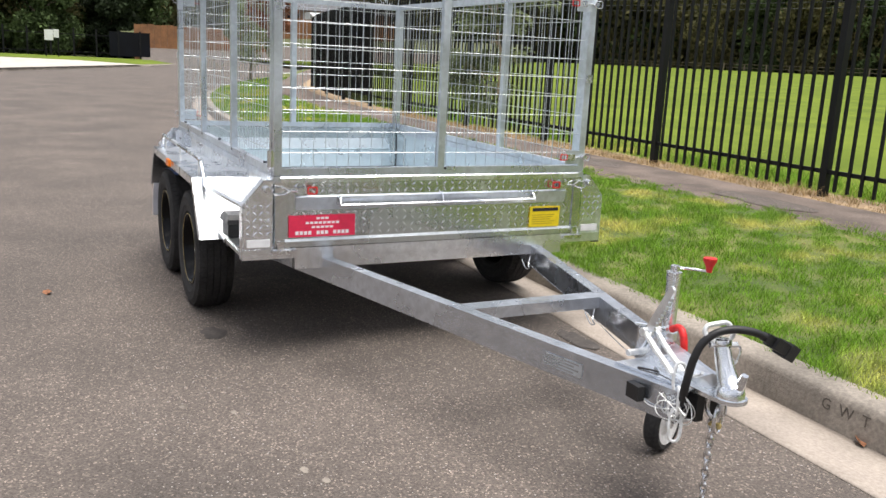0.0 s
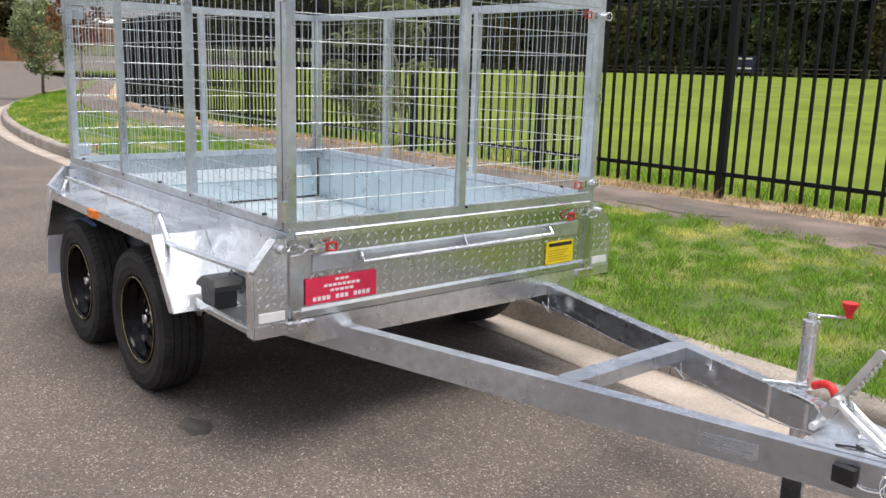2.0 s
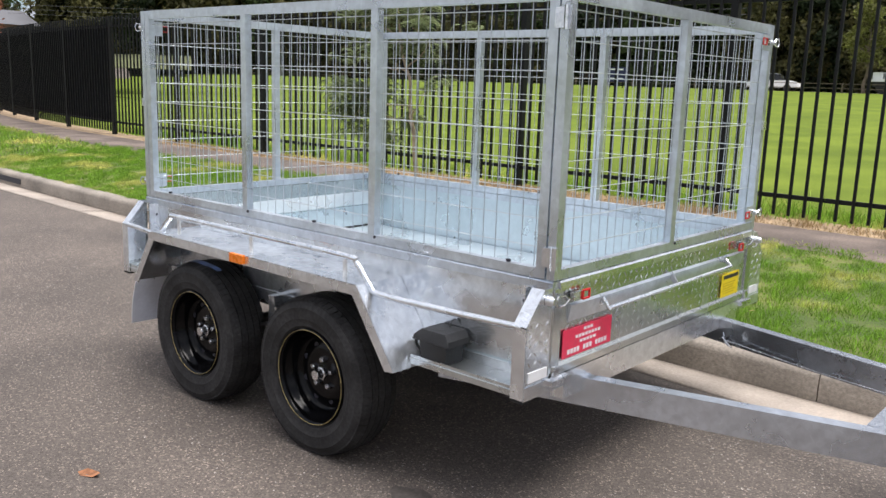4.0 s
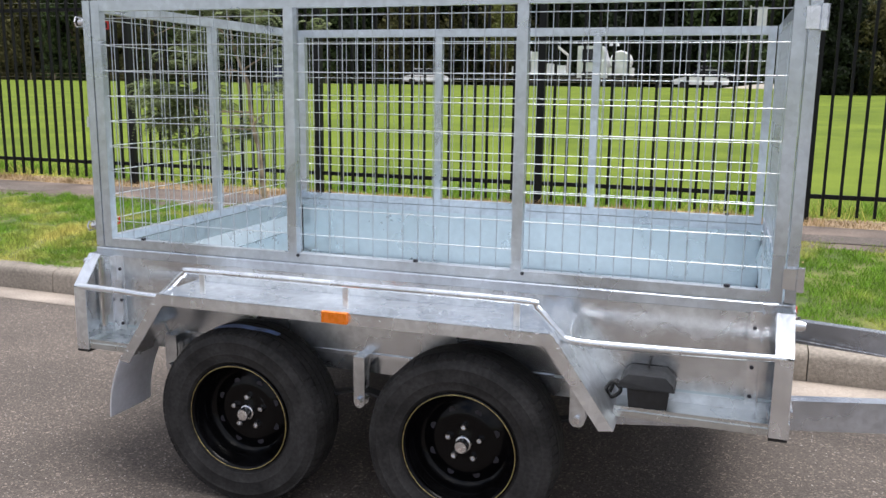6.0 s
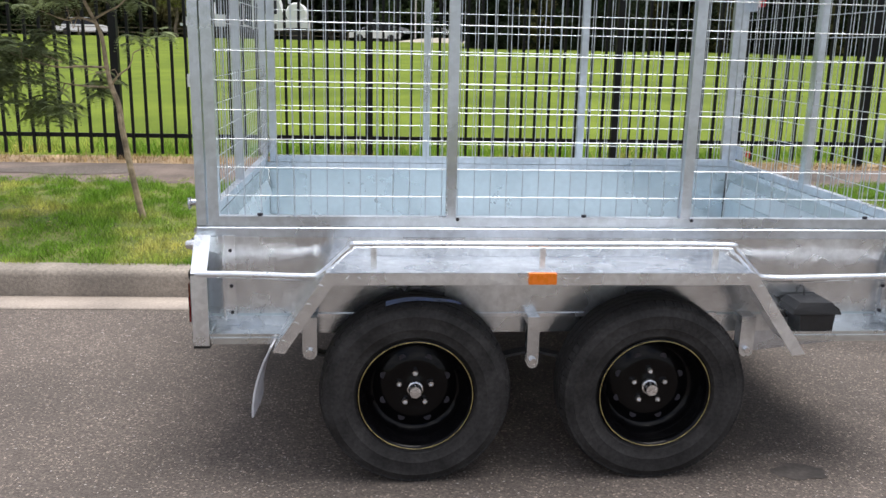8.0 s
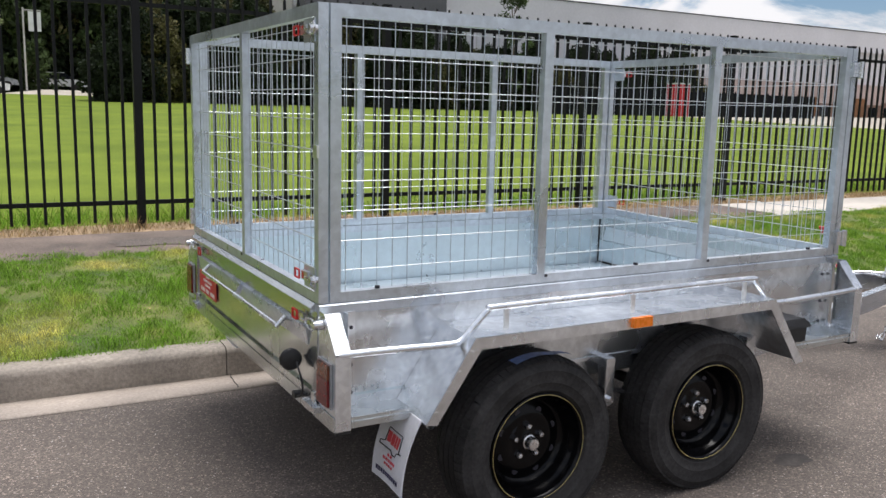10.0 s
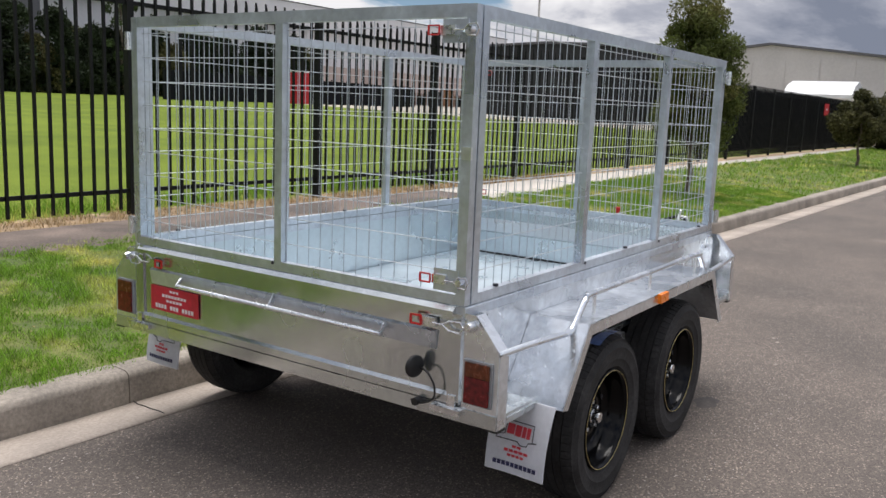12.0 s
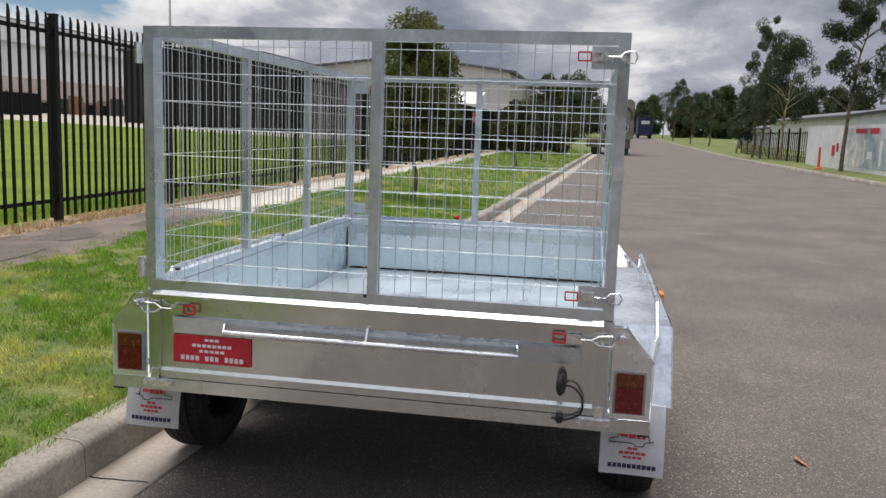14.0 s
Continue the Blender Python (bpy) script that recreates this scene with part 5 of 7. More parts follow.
def cage_panel(name, a, b, posts, inside, label):
    """A framed mesh panel from a to b in plan; posts: metres from a; inside: a unit way into the cage."""
    a, b = Vector((*a, 0)), Vector((*b, 0))
    way = (b - a).normalized()
    length = (b - a).length
    ins = Vector((*inside, 0))
    mid = ins * 0.015
    frame_ = None
    for z0, z1 in ((RAIL_Z0, RAIL_Z0 + 0.032), (RAIL_Z1 - 0.038, RAIL_Z1)):
        bm = bmesh.new()
        at = mid + Vector((0, 0, (z0 + z1) / 2))
        bar(bm, a + way * 0.0345 + at, b - way * 0.0345 + at, 0.03, z1 - z0)
        if frame_ is None:
            frame_ = part(name, bm, ZINC_DULL, trailer, label, bevel=0.003)
        else:
            part("top_rail", bm, ZINC_DULL, frame_, bevel=0.003)
    for d in [0.0175, *posts, length - 0.0175]:
        bm = bmesh.new()
        p = a + way * d + ins * 0.0145
        w = 0.034 if d in posts else 0.035
        bar(bm, p + Vector((0, 0, RAIL_Z0 + (0.001 if d not in posts else 0.0325))), p + Vector((0, 0, RAIL_Z1 - (0.001 if d not in posts else 0.0385))), w, 0.031, ins)
        post = part("upright", bm, ZINC_DULL, frame_, bevel=0.003)
        if d in posts:
            bm = bmesh.new()
            for z in (RAIL_Z0 + 0.027,):
                lathe(bm, [(0.006, 0), (0.006, 0.003), (0, 0.003)], (0, 0, 0), "z", 8)
            bmesh.ops.transform(bm, matrix=Matrix.Translation(p - ins * 0.016 + way * 0.022 + Vector((0, 0, RAIL_Z0 + 0.026))) @ (-ins).to_track_quat("Z", "Y").to_matrix().to_4x4(), verts=bm.verts)
            part("bolt", bm, DARK_FILL, post)
    n = int((length - 0.05) / VW)
    off = (length - (n - 1) * VW) / 2
    for k in range(n):
        p = a + way * (off + k * VW) + ins * 0.024 + Vector((0, 0, RAIL_Z0 + 0.01))
        piece("wire", UP_WIRE, frame_, Matrix.Translation(p))
    flat = wire_mesh(length - 0.03, "level_wire")
    turn = way.to_track_quat("Z", "Y").to_matrix().to_4x4()
    for k in range(1, 10):
        z = RAIL_Z0 + 0.005 + HWIRE * k
        if z < RAIL_Z1 - 0.045:
            piece("wire", flat, frame_, Matrix.Translation(a + way * 0.015 + ins * 0.0205 + Vector((0, 0, z))) @ turn)
    return frame_


sides = []
for s in (-1, 1):
    sides.append(cage_panel("cage_side", (0.036, s * HW), (LEN - 0.036, s * HW), [0.786, 1.577], (0, -s), "galvanised cage side with wire mesh"))
rear = cage_panel("cage_gate", (0.0, -HW), (0.0, HW), [HW - 0.008], (1, 0), "galvanised mesh cage gate")
front = cage_panel("cage_gate", (LEN, -HW), (LEN, HW), [HW - 0.008], (-1, 0), "galvanised mesh cage gate")
for gate, x, out in ((rear, 0.0, -1), (front, LEN, 1)):
    hinge_side, latch_side = (1, -1) if out < 0 else (-1, 1)
    # latches with red handles
    for z in (RAIL_Z0 + 0.075, RAIL_Z1 - 0.075):
        y = latch_side * (HW - 0.115)
        bm = box(bmesh.new(), min(x + out * 0.001, x + out * 0.004), max(x + out * 0.001, x + out * 0.004), min(y, y + latch_side * 0.09), max(y, y + latch_side * 0.09), z - 0.036, z + 0.032)
        base = part("latch", bm, ZINC_DULL, gate, "toggle latch with a red handle on a steel plate")
        bm = box(bmesh.new(), min(x + out * 0.0045, x + out * 0.014), max(x + out * 0.0045, x + out * 0.014), min(y, y + latch_side * 0.05), max(y, y + latch_side * 0.05), z - 0.014, z + 0.014)
        part("latch_body", bm, BRIGHT, base, bevel=0.002)
        bm = bmesh.new()
        q = lambda dy, dz: (x + out * 0.02, y + latch_side * dy, z + dz)
        tube(bm, [q(0.05, 0), q(0.085, 0), q(0.10, 0.015), q(0.128, 0.017), q(0.136, 0), q(0.128, -0.017), q(0.10, -0.015), q(0.085, 0)], 0.0028, 6)
        part("latch_wire", bm, BRIGHT, base, smooth=True)
        bm = bmesh.new()
        for e, f in (((-0.040, -0.013), (-0.040, 0.013)), ((-0.040, 0.013), (-0.002, 0.013)), ((-0.002, 0.013), (-0.002, -0.013)), ((-0.002, -0.013), (-0.040, -0.013))):
            bar(bm, q(*e), q(*f), 0.0042, 0.005, (out, 0, 0))
        part("latch_handle", bm, RED_GRIP, base)
        bm = bmesh.new()
        lathe(bm, [(0.011, 0), (0.011, out * 0.025), (0.0, out * 0.025)], (x + out * 0.001, latch_side * (HW - 0.012), z), "x", 10)
        part("catch", bm, BRIGHT, base, smooth=True)
    # hinges
    for z in (RAIL_Z0 + 0.075, RAIL_Z1 - 0.09):
        bm = bmesh.new()
        yh = hinge_side * (HW + 0.017)
        tube(bm, [(x + out * 0.006, yh, z - 0.035), (x + out * 0.006, yh, z + 0.035)], 0.012, 10)
        box(bm, min(x - out * 0.040, x + out * 0.004), max(x - out * 0.034, x + out * 0.004), min(yh, hinge_side * HW), max(yh, hinge_side * HW), z - 0.03, z + 0.03)
        part("hinge", bm, ZINC, gate, smooth=True)
    # keeper tab half way up the latch post
    bm = box(bmesh.new(), min(x, x + out * 0.008), max(x, x + out * 0.008), min(latch_side * (HW + 0.004), latch_side * (HW - 0.03)), max(latch_side * (HW + 0.004), latch_side * (HW - 0.03)), 1.262, 1.30)
    part("keeper", bm, ZINC, gate, bevel=0.003)
for s, side in zip((-1, 1), sides):
    for x in (0.20, 1.27, 2.25):
        bm = bmesh.new()
        lathe(bm, [(0.009, 0), (0.009, 0.008), (0.0, 0.008)], (x, s * (HW - 0.012), RAIL_Z0 + 0.0325), "z", 6)
        part("fixing_bolt", bm, DARK_FILL, side)

# ---- drawbar, coupling, jockey wheel ----
DB_T, DB_B = 0.447, 0.347


def beam_y(x):
    """Half distance from the centre line to the outer face of a drawbar beam."""
    return 0.5735 - 0.263 * (x - LEN)


for s in (-1, 1):
    bm = bmesh.new()
    xa, xb = 1.9, 4.235
    w = 0.052
    prism(bm, [(xa, s * beam_y(xa), DB_B), (xa, s * (beam_y(xa) - w), DB_B), (xa, s * (beam_y(xa) - w), DB_T), (xa, s * beam_y(xa), DB_T)], (xb - xa, s * (beam_y(xb) - beam_y(xa)), 0))
    beam = part("drawbar_beam", bm, ZINC_BAR, trailer, "galvanised box-section drawbar beam", bevel=0.004)
    if s < 0:
        x = 4.085
        block = part("beam_plug", box(bmesh.new(), x, x + 0.055, s * beam_y(x) - 0.022, s * beam_y(x) + 0.003, 0.385, 0.43), BLACK_PLASTIC, beam, "black plastic connector block", bevel=0.004)
        plate = bmesh.new()
        p0, p1 = Vector((3.735, -beam_y(3.735) - 0.001, 0.372)), Vector((3.90, -beam_y(3.90) - 0.001, 0.372))
        prism(plate, [p0, p1, p1 + Vector((0, 0, 0.045)), p0 + Vector((0, 0, 0.045))], (0, -0.0015, 0))
        rating = part("rating_plate", plate, ZINC_DULL, beam, "small stamped metal rating plate")
        for k in range(4):
            bars = bmesh.new()
            q0, q1 = p0.lerp(p1, 0.06 + 0.04 * (k % 2)), p0.lerp(p1, 0.80 + 0.12 * (k % 2))
            lift = Vector((0, -0.0017, 0.005 + 0.0105 * k))
            prism(bars, [q0 + lift, q1 + lift, q1 + lift + Vector((0, 0, 0.005)), q0 + lift + Vector((0, 0, 0.005))], (0, -0.0006, 0))
            part("stamped_bar", bars, GREY_PLASTIC, rating)
    else:
        for x in (3.72, 3.86):
            part("band", box(bmesh.new(), x - 0.006, x + 0.006, beam_y(x) - 0.062, beam_y(x) + 0.006, DB_B - 0.003, DB_T + 0.003), ZINC, beam)
bm = bmesh.new()
bar(bm, (3.30, -beam_y(3.30) + 0.05, 0.425), (3.30, beam_y(3.30) - 0.05, 0.425), 0.075, 0.045)
part("drawbar_brace", bm, ZINC_BAR, trailer, bevel=0.004)
for x, y in ((2.47, 0.50), (3.33, 0.27)):
    bm = bmesh.new()
    tube(bm, arc([(x, y, 0.40), (x + 0.02, y - 0.02, 0.36), (x + 0.05, y - 0.03, 0.352), (x + 0.06, y - 0.06, 0.36), (x + 0.02, y - 0.06, 0.395)], 3), 0.0025, 5)
    part("cable_clip", bm, BRIGHT, trailer, "bent wire cable clip")
bm = bmesh.new()
tube(bm, arc([(2.50, 0.47, 0.375), (2.9, 0.38, 0.36), (3.3, 0.27, 0.365), (3.7, 0.16, 0.35), (4.0, 0.06, 0.40)], 5), 0.0018, 5)
part("brake_cable", bm, BRIGHT, trailer, "thin steel brake cable", smooth=True)

# coupling plate and head
bm = bmesh.new()
prism(bm, [(3.99, -0.136, DB_T + 0.001), (3.99, 0.136, DB_T + 0.001), (4.30, 0.052, DB_T + 0.001), (4.30, -0.052, DB_T + 0.001)], (0, 0, 0.008))
part("coupling_plate", bm, ZINC, trailer, bevel=0.002)
for y in (-0.055, 0.03):
    part("beam_end_cap", box(bmesh.new(), 4.236, 4.27, y, y + 0.028, 0.36, 0.44), BLACK_PLASTIC, trailer)
CY = -0.026  # the coupling sits a little off the middle line
bm = bmesh.new()
nose = [(4.365 + 0.040 * math.cos(radians(t)), CY + 0.046 * math.sin(radians(t)), 0.458) for t in range(-80, 81, 20)]
prism(bm, [(4.10, CY - 0.050, 0.458), (4.27, CY - 0.052, 0.458), (4.33, CY - 0.050, 0.458)] + nose + [(4.33, CY + 0.050, 0.458), (4.27, CY + 0.052, 0.458), (4.10, CY + 0.050, 0.458)], (0, 0, 0.012))
coupling = part("coupling", bm, ZINC, trailer, "cast galvanised ball coupling", bevel=0.003)
bm = bmesh.new()
lathe(bm, [(0.041, 0.0), (0.040, 0.016), (0.035, 0.030), (0.024, 0.041), (0.0, 0.045)], (4.358, CY, 0.469), "z", 24)
part("ball_cup", bm, ZINC, coupling, smooth=True)
bm = bmesh.new()
prism(bm, [(4.13, CY - 0.004, 0.470), (4.35, CY - 0.004, 0.470), (4.338, CY - 0.004, 0.515), (4.305, CY - 0.004, 0.512), (4.27, CY - 0.004, 0.490)], (0, 0.040, 0))
bmesh.ops.translate(bm, vec=(0, -0.016, 0), verts=bm.verts)
part("rib", bm, ZINC, coupling, bevel=0.008)
bm = bmesh.new()
tube(bm, arc([(4.372, CY, 0.485), (4.350, CY, 0.505), (4.330, CY, 0.54), (4.312, CY, 0.585), (4.306, CY, 0.606)], 4), [0.034, 0.034, 0.033, 0.032, 0.031, 0.0295, 0.028, 0.027, 0.026, 0.025, 0.0245, 0.024, 0.0235, 0.023, 0.0225, 0.022, 0.0215], 14)
part("lock_post", bm, ZINC, coupling, smooth=True)
bm = bmesh.new()
tube(bm, [(4.3065, CY, 0.600), (4.3045, CY, 0.607), (4.3025, CY, 0.618), (4.302, CY, 0.622)], [0.027, 0.028, 0.026, 0.018], 14)
part("collar", bm, BRIGHT, coupling, smooth=True)
bm = bmesh.new()
tube(bm, arc([(4.302, CY - 0.020, 0.612), (4.291, CY - 0.036, 0.620), (4.280, CY - 0.043, 0.636), (4.278, CY - 0.037, 0.650), (4.280, CY - 0.026, 0.656), (4.285, CY + 0.024, 0.659), (4.289, CY + 0.037, 0.652), (4.298, CY + 0.044, 0.636), (4.304, CY + 0.036, 0.620), (4.306, CY + 0.020, 0.612)], 3), 0.0072, 9)
part("lock_loop", bm, SKY_PALE_ZINC, coupling, "pale wire lifting loop", smooth=True)
bm = bmesh.new()
tube(bm, arc([(4.372, CY + 0.004, 0.492), (4.388, CY + 0.003, 0.515), (4.400, CY + 0.002, 0.546)], 3), [0.018, 0.0165, 0.015, 0.0135, 0.012, 0.011, 0.010], 10)
part("grease_pin", bm, ZINC, coupling, smooth=True)
bm = bmesh.new()
tube(bm, [(4.296, CY - 0.036, 0.604), (4.312, CY + 0.050, 0.600)], 0.0085, 8)
tube(bm, arc([(4.312, CY + 0.046, 0.604), (4.322, CY + 0.056, 0.590), (4.323, CY + 0.052, 0.565), (4.318, CY + 0.044, 0.545), (4.316, CY + 0.040, 0.560)], 3), 0.0032, 6)
part("lock_pin", bm, BRIGHT, coupling, smooth=True)

# hand brake lever with red release grip
BY = -0.046
bm = bmesh.new()
prism(bm, [(3.96, BY - 0.004, 0.456), (4.10, BY - 0.004, 0.456), (4.065, BY - 0.004, 0.560), (4.045, BY - 0.004, 0.580), (4.02, BY - 0.004, 0.575), (3.985, BY - 0.004, 0.510)], (0, 0.008, 0))
brake = part("hand_brake", bm, ZINC, trailer, "galvanised ratchet hand brake", bevel=0.002)
bm = bmesh.new()
foot, tip = Vector((4.005, BY - 0.014, 0.505)), Vector((4.123, BY - 0.014, 0.712))
bar(bm, foot, tip, 0.010, 0.024, (1, 0, 0))
for k in range(9):
    p = foot.lerp(tip, 0.30 + 0.075 * k) + Vector((0.0125, 0, -0.007))
    box(bm, p.x - 0.005, p.x + 0.005, BY - 0.019, BY - 0.009, p.z - 0.005, p.z + 0.005)
part("lever", bm, ZINC, brake, bevel=0.002)
bm = bmesh.new()
lathe(bm, [(0.0, 0.0), (0.014, 0.0), (0.014, 0.008), (0.009, 0.012), (0.0, 0.012)], (tip.x, BY - 0.020, tip.z), "y", 12)
part("lever_tip", bm, ZINC, brake, smooth=True)
bm = bmesh.new()
for y in (BY - 0.026, BY + 0.016):
    tube(bm, [(4.035, y, 0.562), (4.09, y + 0.004, 0.520), (4.165, y + 0.010, 0.470)], 0.0095, 8)
tube(bm, [(4.035, BY - 0.036, 0.560), (4.035, BY + 0.030, 0.560)], 0.013, 10)
tube(bm, [(3.985, BY - 0.040, 0.476), (3.985, BY + 0.030, 0.476)], 0.011, 8)
part("brake_rod", bm, SKY_PALE_ZINC, brake, smooth=True)
bm = bmesh.new()
tube(bm, arc([(3.80, 0.135, 0.462), (3.87, 0.10, 0.470), (3.93, 0.05, 0.478), (3.985, BY + 0.02, 0.480)], 4), 0.006, 7)
tube(bm, arc([(3.92, 0.155, 0.460), (3.95, 0.10, 0.468), (3.985, 0.02, 0.478)], 4), 0.006, 7)
part("linkage_rod", bm, BRIGHT, brake, "thin bright linkage rods", smooth=True)
bm = bmesh.new()
tube(bm, arc([(4.06, -0.105, 0.4585), (4.12, -0.075, 0.461), (4.20, -0.055, 0.463), (4.26, -0.065, 0.464)], 4), 0.0030, 5)
part("brake_lead", bm, BLACK_PLASTIC, brake, "thin black lead on the plate", smooth=True)

# jockey wheel
JX, JY = 3.79, 0.242
bm = bmesh.new()
tube(bm, [(JX, JY, 0.20), (JX + 0.003, JY, 0.64)], 0.024, 16)
jack = part("jockey_wheel", bm, ZINC, trailer, "galvanised jockey wheel stand with a crank", smooth=True)
bm = bmesh.new()
tube(bm, [(JX + 0.003, JY, 0.64), (JX + 0.003, JY, 0.668)], 0.027, 16)
tube(bm, [(JX + 0.003, JY, 0.668), (JX + 0.003, JY, 0.69)], 0.016, 12)
part("cap", bm, ZINC, jack, smooth=True)
bm = bmesh.new()
tube(bm, [(JX, JY, 0.684), (JX + 0.07, JY + 0.085, 0.680)], 0.005, 8)
part("crank", bm, BRIGHT, jack, smooth=True)
bm = bmesh.new()
lathe(bm, [(0.0, 0), (0.011, 0.0), (0.012, 0.016), (0.016, 0.024), (0.024, 0.042), (0.0235, 0.049), (0.0, 0.050)], (JX + 0.072, JY + 0.088, 0.678), "z", 12)
part("knob", bm, RED_GRIP, jack, "red plastic knob", smooth=True)
bm = bmesh.new()
for z in (0.37, 0.44):
    lathe(bm, [(0.026, z - 0.014), (0.034, z - 0.014), (0.034, z + 0.014), (0.026, z + 0.014)], (JX, JY, 0), "z", 16, closed=True)
box(bm, JX - 0.03, JX + 0.03, JY - 0.055, JY - 0.024, 0.36, 0.45)
tube(bm, [(JX - 0.10, JY - 0.06, 0.456), (JX - 0.03, JY - 0.03, 0.462), (JX + 0.03, JY - 0.03, 0.47)], 0.007, 7)
part("clamp", bm, ZINC, jack)
bm = bmesh.new()
tube(bm, arc([(3.83, 0.225, 0.474), (3.862, 0.222, 0.490), (3.890, 0.215, 0.488), (3.906, 0.212, 0.462), (3.914, 0.210, 0.425), (3.917, 0.210, 0.385)], 4), 0.0125, 12)
part("grip", bm, RED_GRIP, jack, "red plastic clamp handle", smooth=True)


def castor(bm):
    """Turns the castor about the stand."""
    turn = Matrix.Translation((JX - 0.012, JY + 0.036, 0)) @ Matrix.Rotation(radians(-66), 4, "Z") @ Matrix.Translation((-JX, -JY, 0))
    bmesh.ops.transform(bm, matrix=turn, verts=bm.verts)


bm = bmesh.new()
for y in (-0.034, 0.03):
    prism(bm, [(JX - 0.02, JY + y, 0.085), (JX + 0.02, JY + y, 0.085), (JX + 0.02, JY + y, 0.215), (JX - 0.02, JY + y, 0.215)], (0, 0.004, 0))
box(bm, JX - 0.022, JX + 0.022, JY - 0.034, JY + 0.034, 0.205, 0.213)
castor(bm)
part("fork", bm, ZINC, jack)
bm = bmesh.new()
lathe(bm, [(0.078, -0.026), (0.094, -0.029), (0.103, -0.020), (0.105, 0.0), (0.103, 0.020), (0.094, 0.029), (0.078, 0.026)], (JX, JY, 0.104), "y", 36, closed=True)
castor(bm)
jw = part("roller_tyre", bm, RUBBER, jack, "small black rubber wheel", smooth=True)
bm = bmesh.new()
lathe(bm, [(0.0, -0.034), (0.014, -0.034), (0.016, -0.020), (0.050, -0.014), (0.068, -0.024), (0.080, -0.027), (0.080, 0.027), (0.068, 0.024), (0.050, 0.014), (0.016, 0.020), (0.014, 0.034), (0.0, 0.034)], (JX, JY, 0.104), "y", 28)
castor(bm)
part("roller_rim", bm, SKY_PALE_ZINC, jw, "pale zinc wheel disc", smooth=True, angle=30)

# safety chain, cable and plug
def link(c, way, turn):
    way = Vector(way).normalized()
    side = way.orthogonal().normalized()
    side.rotate(Matrix.Rotation(radians(turn), 3, way))
    out = []
    for k in range(12):
        t = 2 * math.pi * k / 12
        out.append(Vector(c) + way * (0.019 * math.cos(t)) + side * (0.0105 * math.sin(t)))
    return out


hang = [(4.275, 0.005, 0.345), (4.266, 0.015, 0.29), (4.248, 0.032, 0.20), (4.228, 0.052, 0.10), (4.214, 0.066, 0.045), (4.198, 0.072, 0.014), (4.172, 0.060, 0.013), (4.190, 0.088, 0.026), (4.214, 0.110, 0.013), (4.196, 0.096, 0.012)]
line = arc(hang, 5)
dist, marks = 0.0, []
for p, q in zip(line, line[1:]):
    seg = (q - p).length
    while dist <= seg:
        marks.append((p.lerp(q, dist / max(seg, 1e-6)), (q - p).normalized()))
        dist += 0.030
    dist -= seg
chain = None
for i, (p, d) in enumerate(marks):
    bm = bmesh.new()
    tube(bm, link((p.x, p.y, max(p.z, 0.012)), d, 90 * (i % 2) + 25), 0.0042, 6, closed=True)
    if chain is None:
        chain = part("safety_chain", bm, BRIGHT, trailer, "galvanised safety chain hanging to the ground", smooth=True)
    else:
        part("chain_link", bm, BRIGHT, chain, smooth=True)
for k, (dx, dy, spin) in enumerate(((0.0, 0.0, 20), (0.008, 0.012, 110))):
    bm = bmesh.new()
    ring = []
    for t in range(14):
        a = 2 * math.pi * t / 14
        ring.append((4.282 + dx + 0.024 * math.sin(a) * math.cos(radians(spin)), 0.0 + dy + 0.024 * math.sin(a) * math.sin(radians(spin)), 0.412 - 0.045 * k + 0.042 * math.cos(a)))
    tube(bm, ring, 0.0065, 8, closed=True)
    part("shackle", bm, BRIGHT, trailer, "bright shackle under the coupling", smooth=True)
bm = bmesh.new()
tube(bm, [(4.266, 0.006, 0.348), (4.300, 0.014, 0.348)], 0.009, 8)
part("shackle_pin", bm, YELLOW_LINE, trailer, "yellow-passivated shackle pin", smooth=True)
# a second short chain of long links, tied back with loose wire
tie = [Vector((4.212, -0.078, 0.512)), Vector((4.226, -0.090, 0.445)), Vector((4.238, -0.100, 0.385)), Vector((4.252, -0.112, 0.312))]
for k, (p, q) in enumerate(zip(tie, tie[1:])):
    along = (q - p).normalized()
    side = along.cross(Vector((0.55, 0.83, 0.0) if k % 2 else (-0.83, 0.55, 0.0))).normalized()
    half = (q - p).length / 2 + 0.010
    ring = [(p + q) / 2 + along * (half * math.copysign(abs(math.cos(a)) ** 0.7, math.cos(a))) + side * (0.017 * math.copysign(abs(math.sin(a)) ** 0.8, math.sin(a))) for a in [2 * math.pi * i / 16 for i in range(16)]]
    bm = bmesh.new()
    tube(bm, ring, 0.0052, 8, closed=True)
    part("tie_link", bm, SKY_PALE_ZINC, trailer, "long pale zinc chain link", smooth=True)
rngc = random.Random(4)
for k in range(7):
    bm = bmesh.new()
    base = Vector((4.238, -0.105, 0.395))
    wide, tall, spin = rngc.uniform(0.025, 0.06), rngc.uniform(0.012, 0.05), rngc.uniform(0, 3.1)
    pts = [base + Vector((wide * math.sin(t) * math.cos(spin) + rngc.uniform(-0.01, 0.01), wide * math.sin(t) * math.sin(spin) + rngc.uniform(-0.01, 0.01), tall * math.cos(t) + rngc.uniform(-0.012, 0.012))) for t in [2 * math.pi * i / 9 for i in range(9)]]
    tube(bm, arc(pts + [pts[0] + Vector((rngc.uniform(-0.05, 0.03), rngc.uniform(-0.03, 0.02), rngc.uniform(-0.05, 0.04)))], 3), 0.0016, 5)
    part("tie_wire", bm, SKY_PALE_ZINC, trailer, "twisted loose steel tie wire", smooth=True)
bm = bmesh.new()
